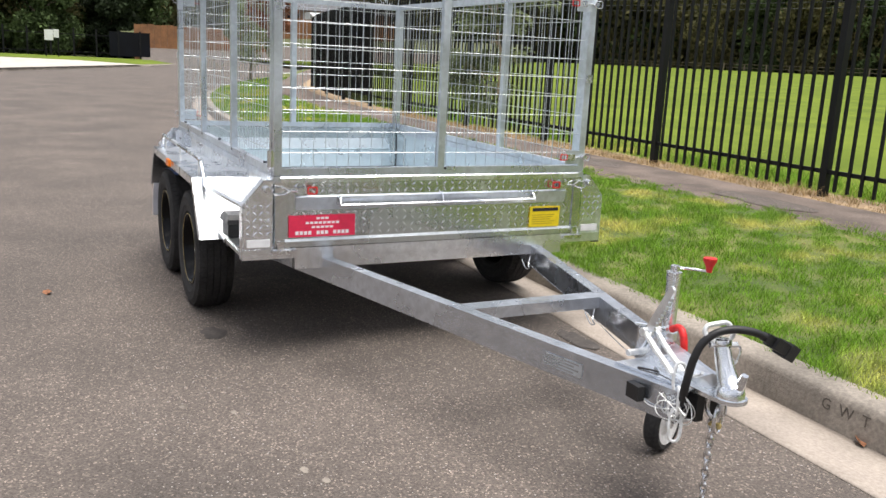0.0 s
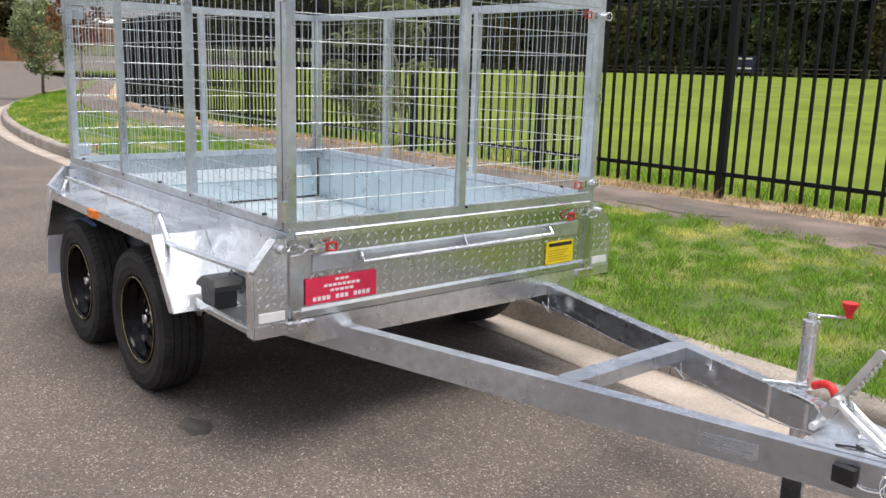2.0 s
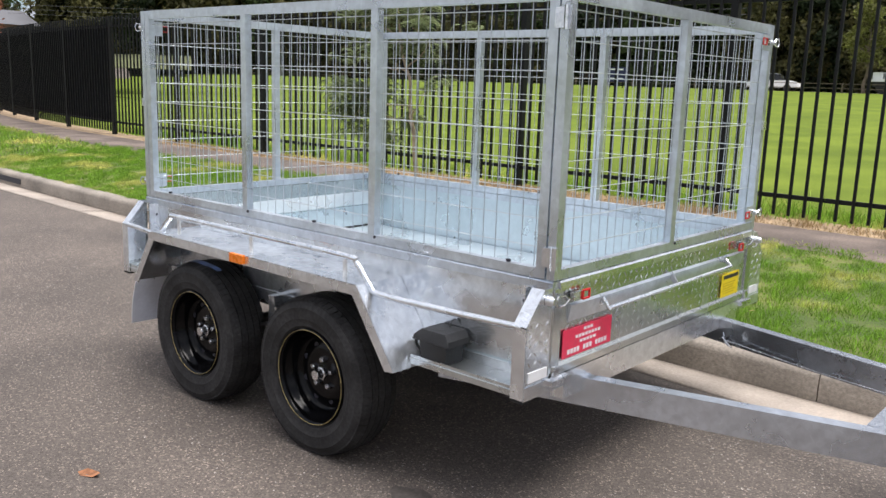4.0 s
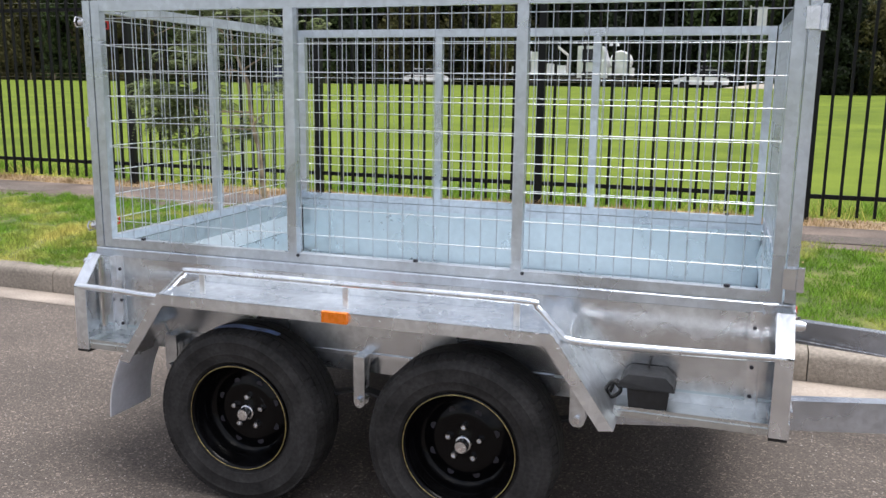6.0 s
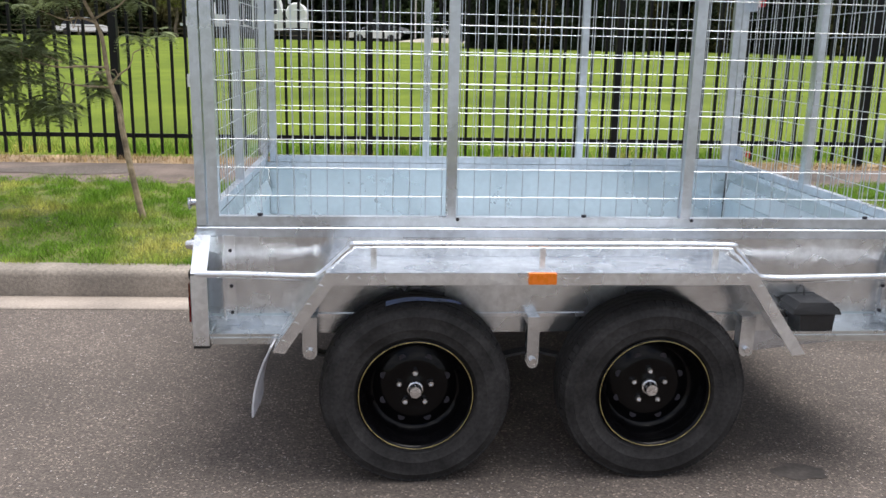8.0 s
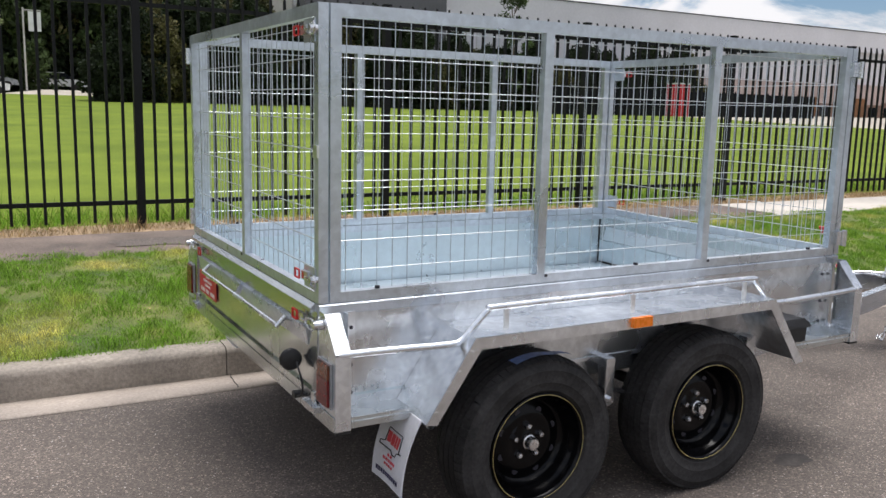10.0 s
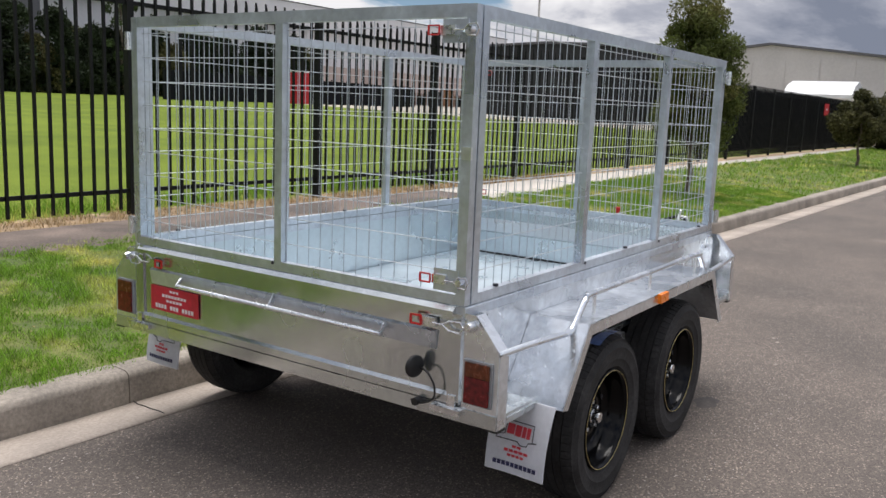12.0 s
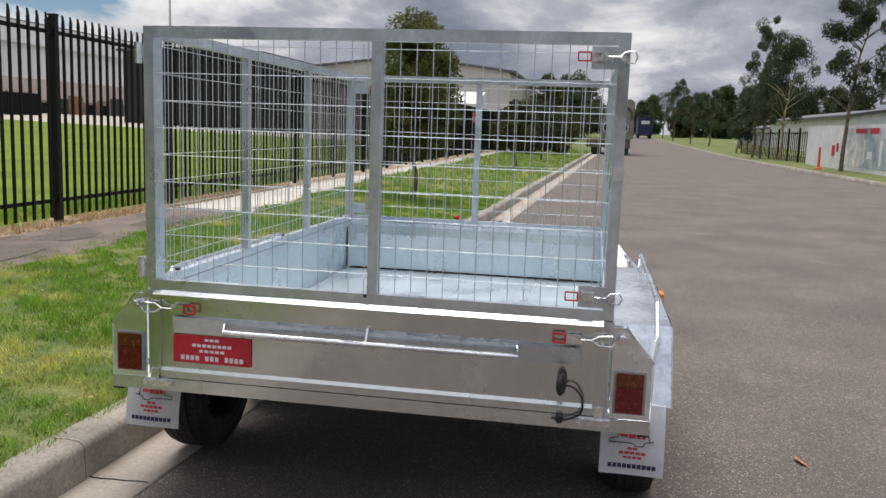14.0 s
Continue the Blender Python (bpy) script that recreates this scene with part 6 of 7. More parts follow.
tube(bm, arc([(4.20, -0.045, 0.462), (4.225, -0.060, 0.480), (4.262, -0.050, 0.500), (4.290, -0.070, 0.520)], 4), 0.0045, 6)
tube(bm, arc([(4.10, -0.132, 0.40), (4.15, -0.130, 0.378), (4.20, -0.116, 0.382), (4.236, -0.108, 0.395)], 4), 0.0022, 5)
part("tie_strand", bm, SKY_PALE_ZINC, trailer, "pale strand looped over the plate", smooth=True)
bm = bmesh.new()
tube(bm, arc([(4.215, -0.045, 0.395), (4.242, -0.085, 0.415), (4.258, -0.100, 0.450), (4.270, -0.103, 0.500), (4.276, -0.096, 0.555), (4.284, -0.078, 0.605), (4.298, -0.045, 0.636), (4.315, 0.000, 0.648), (4.335, 0.050, 0.643), (4.346, 0.092, 0.627), (4.350, 0.118, 0.612)], 5), 0.0115, 12)
cable = part("plug_cable", bm, BLACK_PLASTIC, trailer, "thick black lighting cable ending in a plug", smooth=True)
bm = bmesh.new()
bar(bm, (4.349, 0.116, 0.613), (4.357, 0.166, 0.585), 0.052, 0.034)
bar(bm, (4.355, 0.158, 0.590), (4.360, 0.182, 0.575), 0.064, 0.046)
bar(bm, (4.345, 0.092, 0.627), (4.350, 0.120, 0.611), 0.028, 0.026)
plug = part("plug", bm, BLACK_PLASTIC, cable, bevel=0.003)


# ---- trees ----
def crown_quads(clumps, per, leaf, spread, rng, droop=0.0):
    """Leaf quads scattered about clump centres (x, y, z, radius)."""
    out = []
    for cx, cy, cz, r in clumps:
        d = rng.normal(0, 1, (per, 3))
        d /= np.linalg.norm(d, axis=1)[:, None]
        p = np.array((cx, cy, cz)) + d * (r * rng.uniform(0.25, 1.0, per) ** 0.6)[:, None]
        p[:, 2] -= droop * rng.uniform(0, 1, per) * r
        u = rng.normal(0, 1, (per, 3))
        u[:, 2] -= droop * 1.5
        u /= np.linalg.norm(u, axis=1)[:, None]
        v = np.cross(u, rng.normal(0, 1, (per, 3)))
        v /= np.linalg.norm(v, axis=1)[:, None] + 1e-6
        s = (leaf * rng.uniform(0.6, 1.3, per))[:, None]
        u, v = u * s, v * s * spread
        out.append(np.stack([p - u, p + v, p + u, p - v], 1))
    return np.concatenate(out)


def tree(name, at, height, crown_r, crown_z0, leaf_mat, bark, label, seed, leaf=0.06, clumps=26, per=120, trunk_r=0.05, spread=0.35, clump=(0.22, 0.42),
         lean=(0, 0), droop=0.0, category="tree", group="", flat=1.0):
    """A tapered trunk with limbs and a crown of leaf clumps with gaps."""
    rng = np.random.default_rng(seed)
    t = thing(name, at, label, category, group)
    bm = bmesh.new()
    n = 7
    pts = [(lean[0] * (k / n) ** 1.3 + 0.04 * height * noise.noise((k * 0.6, seed, 0)) * (k > 0), lean[1] * (k / n) ** 1.3 + 0.04 * height * noise.noise((seed, k * 0.6, 2)) * (k > 0),
            -0.05 + (height * 0.86 + 0.05) * k / n) for k in range(n + 1)]
    tube(bm, arc(pts, 3), [trunk_r * (1 - 0.85 * i / (n * 3)) for i in range(n * 3 + 1)], 7)
    cl = []
    for i in range(clumps):
        f = rng.uniform(0, 1)
        z = crown_z0 + (height - crown_z0) * f
        w = crown_r * (0.35 + 0.65 * math.sin(math.pi * min(1, 0.18 + f * 0.86))) * math.sqrt(rng.uniform(0.03, 1))
        ang = rng.uniform(0, 2 * math.pi)
        j = max(0.0, min(1.0, z / (height * 0.86)))
        ox, oy = lean[0] * j ** 1.3, lean[1] * j ** 1.3
        c = (ox + w * math.cos(ang), oy + w * math.sin(ang) * flat, z)
        r = crown_r * rng.uniform(*clump)
        cl.append((*c, r))
        if i % 2 == 0:
            zz = max(crown_z0 * 0.75, z - w * 0.7)
            jj = min(1.0, zz / (height * 0.86))
            a = (lean[0] * jj ** 1.3, lean[1] * jj ** 1.3, zz)
            m = ((a[0] + c[0]) / 2, (a[1] + c[1]) / 2, (a[2] + c[2]) / 2 + 0.06 * w)
            tube(bm, [a, m, c], [trunk_r * 0.36, trunk_r * 0.22, trunk_r * 0.1], 5)
    part("trunk", bm, bark, t, smooth=True)
    quad_mesh("crown", crown_quads(cl, per, leaf, spread, rng, droop), leaf_mat, t)
    return t


def feathery(clumps, rng):
    """Drooping fronds: thin leaflets in two rows along short arcs that hang from each clump."""
    out = []
    for cx, cy, cz, r, count in clumps:
        for _ in range(count):
            d = rng.normal(0, 1, 3)
            d *= r * rng.uniform(0.2, 1.0) ** 0.5 / np.linalg.norm(d)
            foot = np.array((cx, cy, cz)) + d * (1, 1, 0.75)
            turn, length, drop = rng.uniform(0, 2 * math.pi), rng.uniform(0.09, 0.17), rng.uniform(0.4, 1.3)
            way = np.array((math.cos(turn), math.sin(turn), 0.0))
            side = np.array((-way[1], way[0], 0.0))
            n = 11
            for k in range(n):
                f = (k + 0.5) / n
                at = foot + way * length * f * (1 - 0.25 * f) + np.array((0, 0, length * (0.3 * f - drop * f * f)))
                half = 0.034 * math.sin(math.pi * min(1.0, 0.25 + 0.75 * f)) + 0.008
                for sgn in (-1, 1):
                    tip = at + side * sgn * half + way * half * 0.5 + np.array((0, 0, -0.35 * half))
                    wide = way * 0.0042 + np.array((0, 0, 0.002))
                    mid = (at + tip) / 2
                    out.append(np.stack([at, mid - wide, tip, mid + wide]))
    return np.array(out)


def wattle(at):
    """A crooked young wattle: pale trunk, bare forked branches, hanging masses of feathery leaf."""
    rng = np.random.default_rng(3)
    t = thing("sapling", at, "wispy grey-green young wattle with a pale crooked trunk on the verge", "tree", "verge trees")
    bm = bmesh.new()
    spine = [(0.03, 0, -0.05), (-0.03, 0, 0.26), (-0.085, 0, 0.62), (-0.10, 0, 0.80), (-0.14, 0.0, 0.93), (-0.17, 0.02, 1.07), (-0.19, 0.03, 1.25), (-0.23, 0.02, 1.36), (-0.30, 0.03, 1.52), (-0.38, 0.05, 1.85), (-0.50, 0.1, 2.2), (-0.55, 0.1, 2.6)]
    path = arc(spine, 3)
    tube(bm, path, [0.024 * (1 - 0.8 * i / len(path)) for i in range(len(path))], 8)
    limbs = (((-0.14, 0, 0.92), (-0.30, 0.02, 0.925), (-0.46, 0.05, 0.94), (-0.62, 0.05, 0.98)), ((-0.17, 0, 1.05), (-0.32, -0.03, 1.055), (-0.48, -0.05, 1.05), (-0.75, -0.05, 1.13)),
             ((-0.22, 0, 1.34), (-0.34, 0.04, 1.37), (-0.42, 0.05, 1.35), (-0.62, 0.08, 1.42)), ((-0.22, 0, 1.36), (-0.12, -0.03, 1.41), (-0.03, -0.03, 1.46), (0.10, 0.0, 1.62)),
             ((-0.30, 0.02, 1.5), (-0.24, 0.03, 1.58), (-0.10, 0.02, 1.68), (0.0, 0.0, 1.9)), ((-0.33, 0, 1.6), (-0.48, 0.02, 1.70), (-0.7, 0.0, 1.72), (-0.95, -0.05, 1.62)),
             ((-0.14, 0, 0.93), (-0.08, -0.04, 1.0), (0.0, -0.05, 1.06), (0.03, -0.05, 1.15)), ((-0.38, 0, 1.85), (-0.6, 0, 2.0), (-0.9, 0.05, 2.05), (-1.1, 0.1, 1.95)), ((-0.38, 0, 1.85), (-0.2, 0, 2.0), (-0.05, 0.05, 2.15), (0.05, 0.1, 2.3)))
    for limb in limbs:
        line = arc(limb, 3)
        tube(bm, line, [0.0085 * (1 - 0.75 * i / len(line)) for i in range(len(line))], 6)
    for _ in range(26):
        limb = limbs[int(rng.integers(0, len(limbs)))]
        a = Vector(limb[int(rng.integers(1, 4))])
        tube(bm, [a, a + Vector(rng.uniform(-0.16, 0.16, 3)) * 0.6, a + Vector(rng.uniform(-0.2, 0.2, 3))], [0.004, 0.003, 0.0015], 5)
    part("trunk", bm, PALE_BARK, t, smooth=True)
    clumps = []
    masses = ((-0.80, 0.0, 0.98, 0.24, 0.15, 22), (-0.88, 0.05, 1.16, 0.24, 0.13, 20), (-0.60, 0.0, 0.78, 0.16, 0.13, 9), (-0.66, 0.0, 1.18, 0.16, 0.12, 7), (-0.30, 0.05, 0.90, 0.12, 0.07, 4),
              (-0.55, 0.05, 1.58, 0.42, 0.13, 24), (-0.75, 0.0, 1.86, 0.42, 0.22, 24), (-0.1, 0.05, 1.85, 0.30, 0.25, 12), (0.06, 0.0, 1.32, 0.12, 0.20, 4), (-0.3, 0.1, 2.3, 0.5, 0.3, 24))
    for x, y, z, rx, rz, count in masses:
        for _ in range(count):
            d = rng.normal(0, 0.55, 3)
            clumps.append((x + d[0] * rx, y + d[1] * rx * 0.8, z + d[2] * rz, rng.uniform(0.05, 0.10), 13))
    quad_mesh("crown", feathery(clumps, rng), LEAF_GREY, t)
    return t


# verge trees
wattle((-1.06, 2.40, 0.17))
tree("young_tree", (-14.4, 3.67, 0.2), 3.3, 0.62, 1.5, LEAF_RED, PALE_BARK, "young street tree with russet autumn leaves and a thin trunk", 8, leaf=0.05, clumps=26, per=110, trunk_r=0.045, group="verge trees")
tree("young_tree", (-27.0, 6.2, 0.2), 3.1, 1.05, 0.9, LEAF_GREY, BARK, "small grey-green street tree on the verge", 9, leaf=0.07, clumps=34, per=260, trunk_r=0.06, group="verge trees")
tree("street_tree", (11.4, 2.35, 0.2), 3.0, 0.70, 0.9, LEAF_STREET, BARK, "small dense olive street tree with russet tips on the verge", 14, leaf=0.034, clumps=80, per=460, trunk_r=0.045, group="verge trees")
for i, (x, y, h, r) in enumerate(((25.1, 1.9, 2.05, 0.75), (34.3, 1.6, 2.3, 0.95), (44, 1.4, 2.4, 0.9), (53, 1.6, 2.6, 1.0), (66, 1.8, 3.0, 1.1))):
    tree("street_tree", (x, y, 0.2), h, r, 0.8, LEAF_FAR if i % 2 else LEAF_OLIVE, BARK, "small olive street tree further along the verge", 20 + i, leaf=0.07, clumps=44, per=220, trunk_r=0.05, group="verge trees")
for i, (x, y, h, r) in enumerate(((37.4, -11.4, 8.3, 1.7), (54.6, -12.2, 7.6, 2.1), (60, -11.5, 9.8, 1.6), (57.5, -11.6, 6.6, 1.6), (70, -12.0, 3.4, 1.1), (85, -14.5, 4.6, 1.6), (94, -12.8, 6.0, 1.5), (105, -12, 6.0, 1.7), (124, -11.5, 9.0, 1.8), (150, -12, 8.5, 2.6))):
    tree("gum_tree", (x, y, 0.15 + rise(x)), h, r, h * 0.36, LEAF_GUM, PALE_BARK if i in (1, 4) else BARK, "tall sparse gum tree on the far nature strip", 40 + i, leaf=0.085, clumps=40, per=330, clump=(0.15, 0.32), trunk_r=0.10, lean=(0.3, -0.6), droop=0.55, spread=0.26, group="gum trees")

# dense shrubs along the path, further trees behind them
for i in range(16):
    x = 43 + 2.7 * i
    tree("shrub", (x, 3.1 + 1.0 * math.sin(i * 2.1) + 0.02 * (x - 40), 0.2 + rise(x)), 1.75 + 0.7 * (0.5 + 0.5 * math.sin(i * 1.7 + 1)) + 0.022 * (x - 40), 1.35, 0.15, LEAF_OLIVE, BARK, "dense dark olive shrub beside the footpath", 130 + i, leaf=0.13, clumps=30, per=150, trunk_r=0.05, spread=0.5, category="shrub", group="shrubs")
for i, (x, y, h, r) in enumerate(((92, 4.6, 6.6, 2.6), (97, 2.4, 7.2, 2.4), (104, 3.8, 6.0, 3.0), (112, 1.6, 7.4, 2.6), (122, 3.0, 7.0, 3.2), (134, 1.2, 7.4, 3.2), (146, 4, 8.0, 3.4))):
    tree("street_tree", (x, y, 0.2 + rise(x)), h, r, 0.8, LEAF_FAR if i % 2 else LEAF_OLIVE, BARK, "broad green street tree far along the verge", 160 + i, leaf=0.2, clumps=40, per=130, trunk_r=0.12, spread=0.5, group="far street trees")
tree("slim_tree", (38, 55, 1.2), 11.2, 1.5, 1.5, LEAF_GREEN, BARK, "tall slim light green tree before the warehouse", 180, leaf=0.16, clumps=34, per=110, trunk_r=0.12, group="tree belt")

# belts of trees round the oval and the street
kinds = []
for i, (h, r, z0, mat) in enumerate(((13.5, 3.8, 0.6, LEAF_DARK), (12, 3.6, 0.4, LEAF_DARK), (15, 3.0, 0.4, LEAF_DARK), (11, 3.8, 0.3, LEAF_DARK), (13, 4.2, 0.5, LEAF_FAR), (13, 4.0, 0.5, LEAF_GREEN), (12, 4.2, 0.5, LEAF_OLIVE))):
    kinds.append(tree("tall_tree", (-4 + 6 * i, 79 + i, 1.6), h, r, z0, mat, BARK, "tall dark dense tree in the belt behind the oval", 60 + i, leaf=0.24, clumps=90, per=210, trunk_r=0.2, spread=0.55, group="tree belt"))
rng = np.random.default_rng(17)
spots = []
for x in np.arange(-78, 19, 2.4):
    spots.append((x + rng.uniform(-1.2, 1.2), 80 + rng.uniform(-4, 7)))
for x in np.arange(-90, 20, 3.2):
    spots.append((x + rng.uniform(-2, 2), 92 + rng.uniform(-3, 5)))
for y in np.arange(12, 80, 6.0):
    spots.append((-104 - y * 0.1 + rng.uniform(-2, 2), y + rng.uniform(-2, 2)))
for k in range(16):
    spots.append((-98 + rng.uniform(-6, 6), -34 + 4.0 * k + rng.uniform(-2, 2)))
for k in range(30):
    spots.append(((215 if -16 < -50 + 2.6 * k < 4 else 178) + rng.uniform(-20, 20), -50 + 2.6 * k))
for x in np.arange(8, 60, 1.3):
    spots.append((x + rng.uniform(-0.8, 0.8), 55.5 + rng.uniform(-1.8, 2.5)))
for k in range(12):
    spots.append((-116 + 3.6 * k + rng.uniform(-1, 1), 74 + 1.2 * k + rng.uniform(-3, 3)))
for k in range(24):
    spots.append((-114 + rng.uniform(-5, 5), -36 + 4.2 * k + rng.uniform(-2, 2)))
for a in np.arange(92, 184, 1.7):
    spots.append((132 * math.cos(radians(a)) + rng.uniform(-4, 4), 132 * math.sin(radians(a)) + rng.uniform(-4, 4)))
spots = [(x - 24 if x < -85 and 12 < y < 50 else x, y) for x, y in spots]
for i, (x, y) in enumerate(spots):
    s = rng.uniform(0.8, 1.15) * ((rng.uniform(0.42, 0.58) if y > -12 else rng.uniform(0.6, 0.85)) if x > 100 else ((0.62 if x < 30 else 0.48) if (x > 17 or (50 < y < 60 and x > 0)) else (1.75 if x * x + y * y > 121 * 121 else (1.5 if x < -107 else 1.0))))
    copy_thing(kinds[(4, 6, 5, 4)[i % 4] if x > 100 else ((6, 5, 6, 2, 5)[i % 5] if x < -16 else ((0, 6, 5, 6)[i % 4] if y > 60 and x > 1 else ((0, 6, 1, 0, 3)[i % 5] if x > 1 else int(rng.integers(0, 4)))))], pose(x, y, 1.3 if y > 60 else (-0.35 if x < -35 else 0.1 + rise(x)), 0, 0, rng.uniform(0, 360)) @ Matrix.Diagonal((s, s, s, 1)))
tree("olive_tree", (-15.6, 67.5, 1.6), 6.6, 1.9, 2.6, LEAF_YELLOW, BARK, "round pale olive tree behind the oval", 90, leaf=0.16, clumps=34, per=90, trunk_r=0.15)


# ---- buildings and vehicles in the distance ----
def shed(at, sx, sy, eave, ridge, wall_mat, side_mat, label, along="x", roof=None):
    """A clad industrial hall with a shallow gable roof."""
    b = thing("warehouse", at, label, "warehouse", "warehouses")
    bm = bmesh.new()
    if along == "x":
        prism(bm, [(0, 0, -0.4), (0, 0, eave), (0, sy / 2, ridge), (0, sy, eave), (0, sy, -0.4)], (sx, 0, 0))
    else:
        prism(bm, [(0, 0, -0.4), (0, 0, eave), (sx / 2, 0, ridge), (sx, 0, eave), (sx, 0, -0.4)], (0, sy, 0))
    part("wall", bm, wall_mat, b)
    n = int(sx / 2.4)
    for k in range(n):
        part("cladding_sheet", box(bmesh.new(), k * sx / n + 0.05, (k + 1) * sx / n - 0.05, -0.06, -0.004, 0.2, eave - 0.15), side_mat, b)
    n2 = int(sy / 2.4)
    for k in range(n2):
        part("cladding_sheet", box(bmesh.new(), -0.06, -0.004, k * sy / n2 + 0.05, (k + 1) * sy / n2 - 0.05, 0.2, eave - 0.15), wall_mat, b)
    for side in (-1, 1):
        bm = bmesh.new()
        if along == "x":
            y = -0.5 if side < 0 else sy + 0.5
            prism(bm, [(-0.3, y, eave - 0.05), (-0.3, sy / 2, ridge + 0.02), (-0.3, sy / 2, ridge + 0.2), (-0.3, y, eave + 0.15)], (sx + 0.6, 0, 0))
        else:
            x = -0.5 if side < 0 else sx + 0.5
            prism(bm, [(x, -0.3, eave - 0.05), (sx / 2, -0.3, ridge + 0.02), (sx / 2, -0.3, ridge + 0.2), (x, -0.3, eave + 0.15)], (0, sy + 0.6, 0))
        part("roof_slope", bm, roof or SHED_ROOF, b)
    return b


shed((74, 7.2, 0.2), 28, 19, 6.35, 7.5, SHED_GREY, SHED_CREAM, "large grey and cream clad warehouse with a low roof", "x")
hall = shed((22, 62, 0.45), 84, 24, 10.1, 10.7, SHED_GREY, SHED_PALE, "long pale grey warehouse with a parapet beyond the oval", "x", SHED_PALE)
part("parapet", box(bmesh.new(), -0.1, 84.1, -0.65, -0.52, 8.6, 10.9), SHED_PALE, hall)
part("parapet_cap", box(bmesh.new(), -0.15, 84.15, -0.70, -0.45, 10.904, 11.02), SHED_ROOF, hall)
part("plant_room", box(bmesh.new(), 0.2, 12.5, -2.2, -0.72, -0.4, 11.0), SHED_ROOF, hall, "dark grey stair block")
for k in range(18):
    x0 = 29.5 + 3.0 * k
    part("base_wall", box(bmesh.new(), x0, x0 + 2.94, -0.30, -0.07, -0.3, (2.9, 3.3, 2.6)[k % 3]), (BRICK_WALL, BROWN_WALL, BRICK_WALL)[k % 3] if k % 4 else SHED_DARK, hall)
    part("wall_panel", box(bmesh.new(), x0, x0 + 2.94, -0.24, -0.07, (2.9, 3.3, 2.6)[k % 3] + 0.02, 4.9), PINK_PANEL, hall)
    if k % 3 != 1:
        part("window", box(bmesh.new(), x0 + 0.5, x0 + 2.2, -0.34, -0.305, 1.1, 2.3), GLASS_DARK, hall)
shed((66, 27.5, 0.8), 16, 12.5, 6.3, 6.5, SHED_DARK, SHED_DARK, "charcoal clad hall at the end of the oval", "x")
tent = thing("shade_tent", (62, 7.6, 0.2), "white domed shade tent behind the screened fence", "tent")
bm = bmesh.new()
prism(bm, [(0, 0.5, 2.9), (0, 0.5, 3.15), (0.9, 0.5, 3.75), (2.5, 0.5, 4.15), (4.1, 0.5, 3.75), (5, 0.5, 3.15), (5, 0.5, 2.9)], (0, 4.5, 0))
part("canopy", bm, WHITE_PAINT, tent)
for x in (0.1, 4.9):
    for y in (0.6, 4.9):
        part("pole", box(bmesh.new(), x - 0.05, x + 0.05, y - 0.05, y + 0.05, -0.1, 2.9), WHITE_PAINT, tent)
notice = thing("fence_sign", (36.5, 4.964, 1.95), "small red sign fixed to the screened fence", "sign")
part("board", box(bmesh.new(), -0.45, 0.45, -0.02, 0.0, -0.24, 0.24), RED_PAINT, notice)
part("lettering_bar", box(bmesh.new(), -0.15, 0.15, -0.026, -0.0205, -0.03, 0.05), WHITE_PAINT, notice)


def car(at, turn, paint, label):
    """A parked car with body, cabin, windows and wheels."""
    c = thing("parked_car", at, label, "car", "parked cars")
    c.rotation_euler = (0, 0, radians(turn))
    bm = bmesh.new()
    prism(bm, [(-2.1, -0.85, 0.3), (-2.15, -0.85, 0.75), (-1.5, -0.85, 0.9), (1.2, -0.85, 0.92), (2.05, -0.85, 0.72), (2.15, -0.85, 0.32)], (0, 1.7, 0))
    part("body", bm, paint, c, bevel=0.06)
    bm = bmesh.new()
    prism(bm, [(-1.75, -0.72, 0.9), (-1.25, -0.72, 1.42), (0.35, -0.72, 1.45), (1.05, -0.72, 0.92)], (0, 1.44, 0))
    part("cabin", bm, GLASS_DARK, c, bevel=0.05)
    part("roof", box(bmesh.new(), -1.2, 0.3, -0.68, 0.68, 1.43, 1.49), paint, c, bevel=0.02)
    for x in (-1.3, 1.3):
        for y in (-0.78, 0.78):
            w = bmesh.new()
            lathe(w, [(0.0, -0.1), (0.31, -0.1), (0.31, 0.1), (0.0, 0.1)], (x, y, 0.31), "y", 18)
            part("wheel", w, RUBBER, c)
    return c


car((-24.5, 73, oval_z(67) + 0.015), 5, WHITE_PAINT, "white car parked under the trees behind the oval")
car((1.1, 75.5, oval_z(67) + 0.44), 0, SILVER, "silver car parked on the gravel behind the oval")
car((6.6, 79, oval_z(67) + 0.50), 10, WHITE_PAINT, "white car parked under the trees beyond the gravel")
car((0.1, 69, oval_z(67) - 0.04), 185, WHITE_PAINT, "white utility car parked behind the oval")


